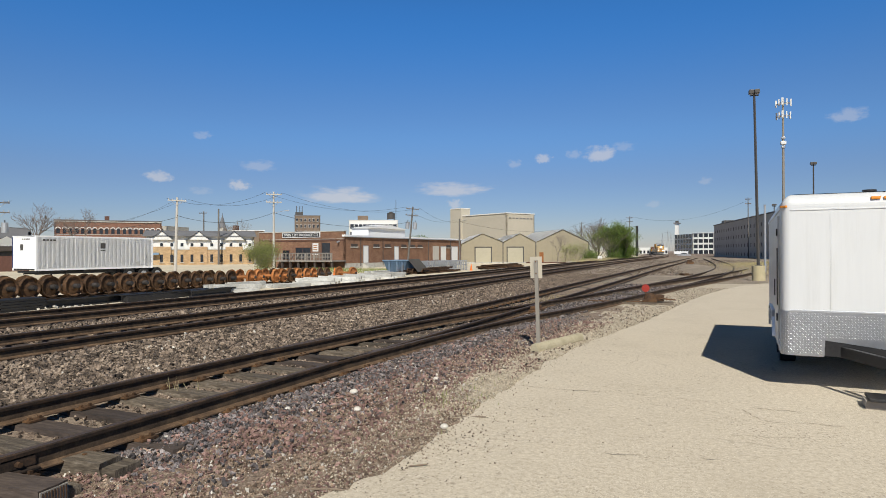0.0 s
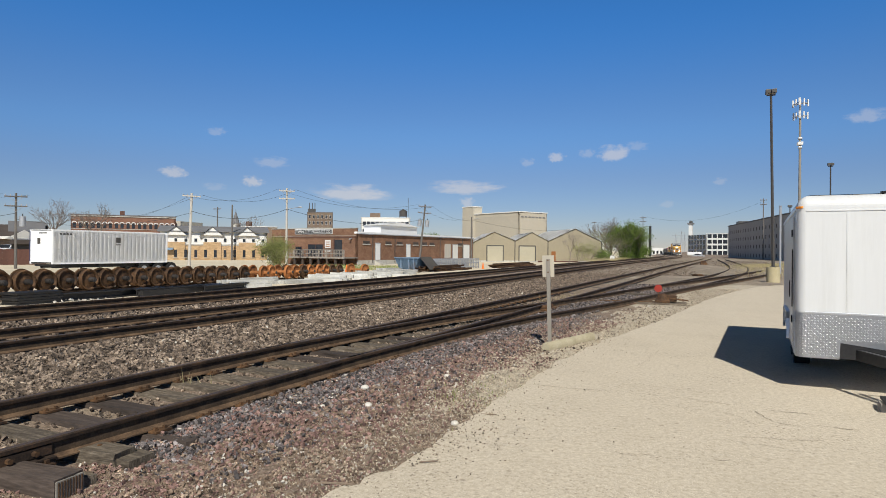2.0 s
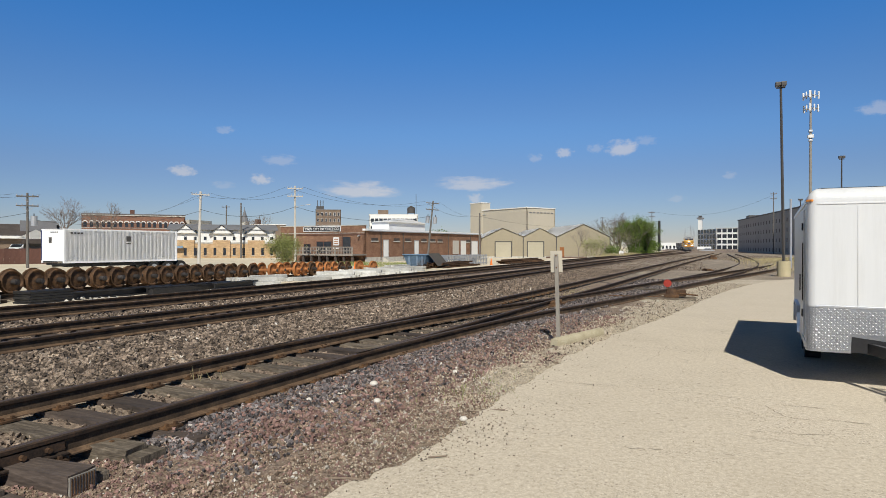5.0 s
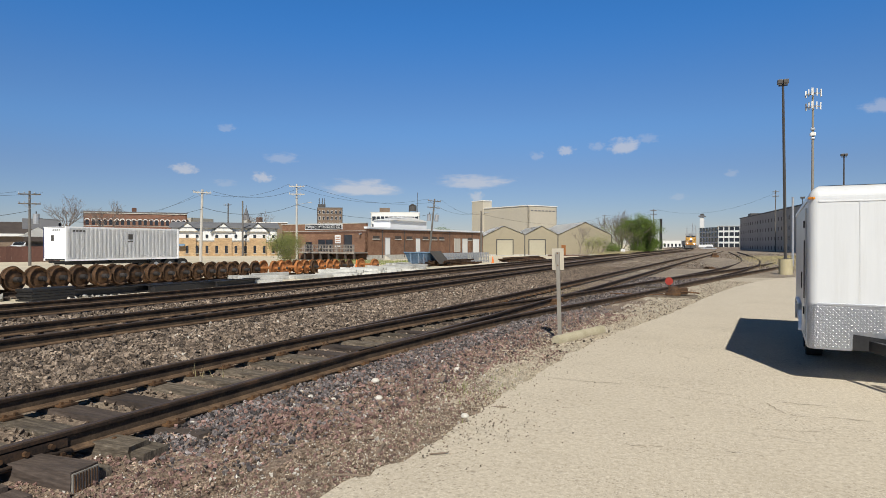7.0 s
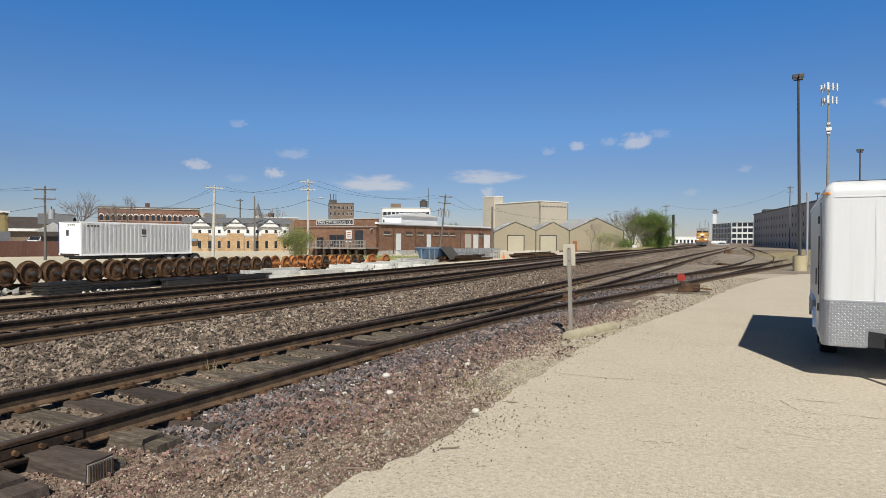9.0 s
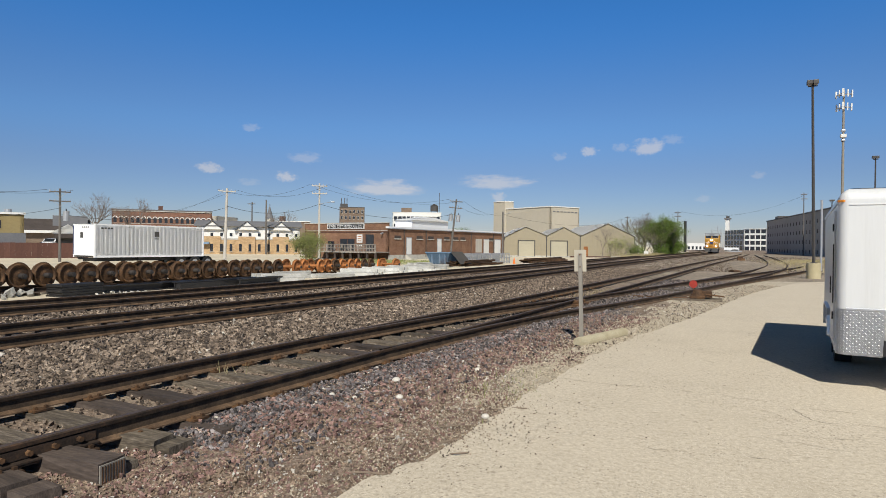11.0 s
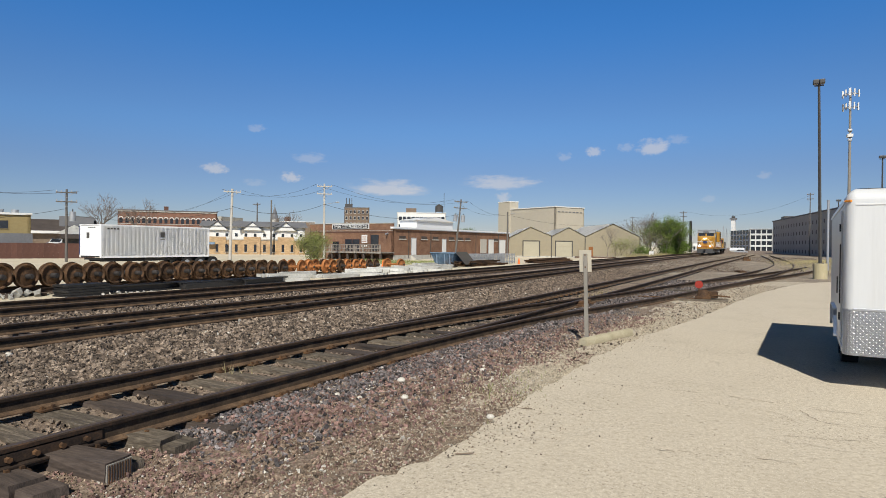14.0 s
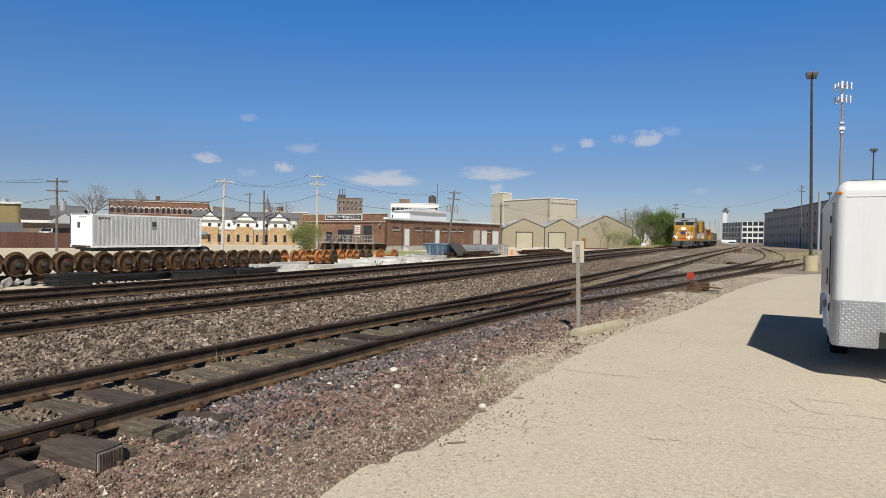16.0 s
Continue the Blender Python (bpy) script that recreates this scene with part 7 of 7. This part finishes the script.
timber(-3.97, 3.11, 4, 1.0, 0.235, 0.185, -0.155, M["tiedark"], "dark creosoted tie end with grooved end plate")
timber(-4.22, 2.62, -6, 0.8, 0.23, 0.17, -0.17, M["tiedark"], "rust-stained dark tie end beside the rail")
timber(-4.13, 3.72, 5, 0.8, 0.22, 0.15, -0.145, M["tie"], "weathered grey tie end in gravel")


def joint_bar(y):
    x = float(near_x(y)) + 0.755
    t = thing("rail_joint_bar", Matrix.Translation((x, y, NEAR_Z)) @ Matrix.Rotation(radians(-4.3), 4, "Z"), "rusty bolted joint bar on the siding rail", "joint bar")
    bm = bmesh.new()
    box(bm, 0.010, 0.030, -0.42, 0.42, -0.125, -0.05, 0.004)
    box(bm, 0.02, 0.085, -0.42, 0.42, -0.150, -0.132, 0.004)
    part("bar", bm, M["rail"], t)
    for k in range(4):
        yy = -0.28 + k * 0.187
        bm = cyl(bmesh.new(), (0.03, yy, -0.088), (0.068, yy, -0.088), 0.022, seg=6)
        part("bolt", bm, M["rustdark"], t)


joint_bar(2.98)


def strip(points, w, seed):
    """An irregular open crack as a thin dark ribbon just over the slab."""
    rng = random.Random(seed)
    path = spline(points, 0.03)
    bm = bmesh.new()
    L, R = [], []
    for i, p in enumerate(path):
        d = (path[min(len(path) - 1, i + 1)] - path[max(0, i - 1)]).normalized()
        n = Vector((-d.y, d.x))
        ww = w * rng.uniform(0.3, 1.2) * (1 if 2 < i < len(path) - 3 else 0.3)
        c = p + n * (rng.uniform(-0.012, 0.012) + 0.05 * noise.noise((p.x * 3, p.y * 3, seed)))
        L.append(bm.verts.new((*(c + n * ww * 0.45), 0.004)))
        R.append(bm.verts.new((*(c - n * ww * 0.45), 0.004)))
    for i in range(len(path) - 1):
        if noise.noise((path[i].x * 2.6, path[i].y * 2.6, seed + 5.5)) > -0.12:
            bm.faces.new((L[i], R[i], R[i + 1], L[i + 1]))
    bmesh.ops.recalc_face_normals(bm, faces=bm.faces)
    link_bm("crack", bm, M["crack"], bpy.data.objects["pavement"])


M["crack"] = surface("crack_dirt", [(0.20, 0.165, 0.125), (0.36, 0.30, 0.225)], scale=8, fine=60, rough=1.0, bump=0.0)
strip([(-1.72, 7.42), (-1.24, 7.36), (-0.92, 7.38), (-0.62, 7.40), (-0.33, 7.37), (0.01, 7.36), (0.28, 7.27), (0.58, 7.19), (1.3, 7.1)], 0.012, 1)
strip([(0.66, 7.10), (0.76, 6.75), (0.9, 6.62), (1.11, 6.62), (1.4, 6.66), (2.6, 6.5)], 0.010, 2)
strip([(-0.62, 9.1), (-0.52, 9.6), (-0.42, 10.3), (-0.34, 11.2)], 0.006, 3)
strip([(0.40, 6.01), (0.7, 6.06), (0.9, 6.10), (1.25, 6.18), (1.8, 6.1)], 0.007, 4)
strip([(-0.6, 5.11), (-0.03, 5.23), (0.24, 5.27), (0.5, 5.27), (0.75, 5.0)], 0.008, 5)
strip([(-0.3, 7.0), (0.1, 6.85), (0.45, 6.8), (0.7, 6.4)], 0.006, 6)
strip([(-0.45, 9.95), (-0.25, 10.1), (0.0, 10.0)], 0.008, 7)


def stick(points, r, label="dry brown stick lying on gravel"):
    bm = bmesh.new()
    for a, b in zip(points[:-1], points[1:]):
        cyl(bm, a, b, r, r * 0.8, seg=6)
    ob = link_bm("stick", bm, M["deadwood"])
    tagged(ob, label, "stick", "fallen sticks")


def lie(x, y, dz=0.012):
    return (x, y, (0.0 if x > -1.9 else float(ground_z(np.array(x), np.array(y)))) + dz)


for pts, r in (([(-2.39, 3.76), (-2.25, 3.8), (-2.09, 3.82)], 0.009), ([(-1.85, 4.33), (-1.74, 4.41)], 0.007), ([(-2.27, 5.02), (-2.13, 5.12), (-1.99, 5.18)], 0.007),
               ([(-2.95, 4.88), (-2.8, 4.86), (-2.6, 4.79)], 0.010), ([(-2.55, 4.55), (-2.37, 4.64)], 0.008), ([(-2.26, 4.25), (-2.33, 4.5)], 0.016), ([(-1.96, 5.89), (-1.7, 5.86)], 0.008),
               ([(-2.07, 4.57), (-2.01, 4.72)], 0.015), ([(-3.1, 4.2), (-2.9, 4.35)], 0.006), ([(-2.7, 3.6), (-2.45, 3.55)], 0.006), ([(-2.2, 5.6), (-2.05, 5.75)], 0.007), ([(-3.4, 5.1), (-3.15, 5.2)], 0.006)):
    stick([lie(x, y) for x, y in pts], r)


# ---- loose stone ----
def band(rng, n, y0, y1, f0, f1, power=1.0):
    """Points between two edge functions of y, thicker towards y0."""
    y = y0 + (y1 - y0) * rng.uniform(0, 1, n) ** power
    a, b = f0(y), f1(y)
    return a + (b - a) * rng.uniform(0, 1, n), y


LE = spline(LOT_EDGE, 0.5)


def lot_x(y):
    return np.interp(y, [p.y for p in LE], [p.x for p in LE])


def stones():
    rng = np.random.default_rng(11)

    def lay(n, y0, y1, f0, f1, s0, s1, mat, label, power=1.0, lift=0.25):
        x, y = band(rng, n, y0, y1, f0, f1, power)
        if mat not in ("stone_tan", "stone_white"):      # a washed-out pale patch beside the slab stays nearly bare
            keep = (((x + 2.12) / 0.36) ** 2 + ((y - 7.6) / 0.85) ** 2 > rng.uniform(0.55, 1.2, n)) | (rng.uniform(size=n) < 0.06)
            x, y = x[keep], y[keep]
        n = len(x)
        stone_field("ballast", x, y, s0 + (s1 - s0) * rng.beta(1.6, 2.6, n), M[mat], label, "ballast", int(rng.integers(1e6)), lift)

    pale = "loose tan and brown ballast stones between the tracks"
    lay(66000, 2.5, 18, lambda y: main_x(y) + 0.95, lambda y: near_x(y) - 1.0, 0.024, 0.070, "stone", pale, 1.5)
    lay(26000, 16, 45, lambda y: main_x(y) + 0.95, lambda y: near_x(y) - 0.9, 0.028, 0.062, "stone", pale, 1.4)
    lay(450, 2.5, 25, lambda y: main_x(y) + 0.95, lambda y: near_x(y) - 1.0, 0.03, 0.07, "stone_white", "scattered pale limestone pieces in the ballast", 1.5)
    lay(12000, 3, 30, lambda y: main_x(y) - 3.5, lambda y: main_x(y) - 0.85, 0.028, 0.07, "stone", "ballast stones between the two main tracks", 1.3)
    lay(6500, 2, 30, lambda y: main_x(y) - 0.68, lambda y: main_x(y) + 0.68, 0.02, 0.05, "stone", "ballast stones between the main line rails", 1.3)
    lay(3000, 4, 40, lambda y: main_x(y) - 7.0, lambda y: main_x(y) - 4.9, 0.04, 0.09, "stone", "ballast shoulder stones beside the yard", 1.2)
    lay(4200, 1.5, 24, lambda y: near_x(y) - 0.66, lambda y: near_x(y) + 0.66, 0.02, 0.055, "stone", "small ballast stones between the siding ties", 1.3, 0.15)
    dark = "dark grey slag ballast along the siding shoulder"
    lay(9000, 3.9, 16, lambda y: near_x(y) + 0.85, lambda y: near_x(y) + 1.45 + 0.02 * y, 0.015, 0.048, "stone_dark", dark, 1.2)
    lay(4500, 3.6, 16, lambda y: near_x(y) + 0.95, lambda y: near_x(y) + 2.25 + 0.02 * y, 0.013, 0.045, "stone_dark", dark, 1.0)
    lay(5000, 12, 32, lambda y: near_x(y) + 0.9, lambda y: np.maximum(near_x(y) + 1.5, lot_x(y) - 1.9), 0.025, 0.065, "stone_dark", dark, 1.2)
    lay(1500, 2.6, 5.2, lambda y: near_x(y) + 0.9, lambda y: near_x(y) + 1.9, 0.012, 0.042, "stone_red", "reddish quartzite stones among the tie ends", 0.8)
    lay(2600, 2.2, 7.5, lambda y: near_x(y) + 0.95, lambda y: lot_x(y), 0.006, 0.019, "stone_white", "small pale flecks of limestone in the gravel", 0.9, 0.3)
    lay(4200, 4.4, 15, lambda y: near_x(y) + 0.95, lambda y: lot_x(y) - 0.6, 0.014, 0.05, "stone_red", "reddish quartzite stones on the siding shoulder", 1.1)
    lay(8000, 2.5, 14, lambda y: near_x(y) + 0.85, lambda y: lot_x(y) - 0.5, 0.010, 0.036, "stone_brown", "mixed tan stones on the siding shoulder", 1.0)
    lay(1000, 2.5, 20, lambda y: near_x(y) + 0.85, lambda y: lot_x(y) - 0.4, 0.01, 0.04, "stone_white", "scattered white stones on the siding shoulder", 1.2)
    lay(15000, 2.0, 6.5, lambda y: near_x(y) + 1.0, lambda y: lot_x(y) + 0.03, 0.007, 0.022, "stone_brown", "fine brown gravel at the lot edge", 1.0, 0.2)
    lay(7000, 2.0, 9.5, lambda y: near_x(y) + 0.9, lambda y: lot_x(y) - 0.1, 0.009, 0.03, "stone_red", "fine reddish gravel at the lot edge", 1.0, 0.2)
    lay(7000, 6.5, 30, lambda y: lot_x(y) - 1.1, lambda y: lot_x(y) + 0.05, 0.012, 0.035, "stone_tan", "pale crushed stone along the lot edge", 1.2, 0.15)
    lay(1300, 8, 30, lambda y: lot_x(y) - 1.4, lambda y: lot_x(y) + 0.05, 0.015, 0.05, "stone", "tan crushed stone along the lot edge", 1.2, 0.15)
    lay(6500, 2.0, 8.5, lambda y: lot_x(y) - 0.8, lambda y: lot_x(y) + 0.06, 0.006, 0.02, "stone_tan", "fine pale tan gravel at the lot edge", 1.0, 0.2)
    lay(12000, 45, 120, lambda y: main_x(y) + 1.2, lambda y: near_x(y) + 10, 0.03, 0.085, "stone", "scattered stones on the far railway ground", 1.4)
    # grit strewn on the slab
    n = 480
    y = np.where(rng.uniform(size=n) < 0.6, rng.normal(5.1, 0.5, n), rng.uniform(3.2, 12, n))
    x = lot_x(y) + rng.exponential(0.26, n)
    stone_field("grit", x, y, rng.uniform(0.004, 0.014, n), M["stone"], "brown grit strewn on the concrete lot", "grit", 77, 0.3, z=np.zeros(n))
    for k, (sx, sy, s) in enumerate(((-3.05, 5.76, 0.10), (-1.99, 5.49, 0.10), (-3.74, 5.54, 0.08), (-3.45, 6.44, 0.12), (-2.82, 7.48, 0.10), (-3.46, 5.54, 0.07), (-6.12, 5.85, 0.10), (-3.58, 5.9, 0.07), (-8.75, 5.19, 0.15))):
        bm = bmesh.new()
        bmesh.ops.create_icosphere(bm, subdivisions=2, radius=s * 0.4)
        for v in bm.verts:
            v.co *= 1 + 0.25 * noise.noise(v.co * 14 + Vector((k, 0, 0)))
            v.co.z *= 0.7
        ob = link_bm("stone", bm, M["stone_white"])
        ob.matrix_basis = Matrix.Translation((sx, sy, float(ground_z(np.array(sx), np.array(sy))) + s * 0.22))
        tagged(ob, "rounded white limestone lying on the gravel", "stone", "larger white stones")


stones()


# ---- motion of the train ----
def motions():
    seg = [0.0]
    for a, b in zip(MAIN[:-1], MAIN[1:]):
        seg.append(seg[-1] + (b - a).length)
    ys = [p.y for p in MAIN]

    def at(s):
        x = float(np.interp(s, seg, [p.x for p in MAIN]))
        y = float(np.interp(s, seg, ys))
        return x, y

    def row(s, length):
        a, b = at(s), at(s + length)
        ang = math.atan2(b[1] - a[1], b[0] - a[0]) - math.pi / 2
        return Matrix.Translation((a[0], a[1], MAIN_Z)) @ Matrix.Rotation(ang, 4, "Z")

    gap = [0.0, 22.6, 38.8, 55.0, 71.2]
    for ob, g, ln in zip([LOCO] + CARS, gap, (20, 15, 15, 15, 15)):
        rows = []
        for k in range(17):
            y_front = TRAIN_START - TRAIN_SPEED * k
            s0 = float(np.interp(y_front, ys, seg))
            rows.append((float(k), row(s0 + g, ln)))
        walk(ob, rows)


TRAIN_START, TRAIN_SPEED = 289.0, 11.45
motions()
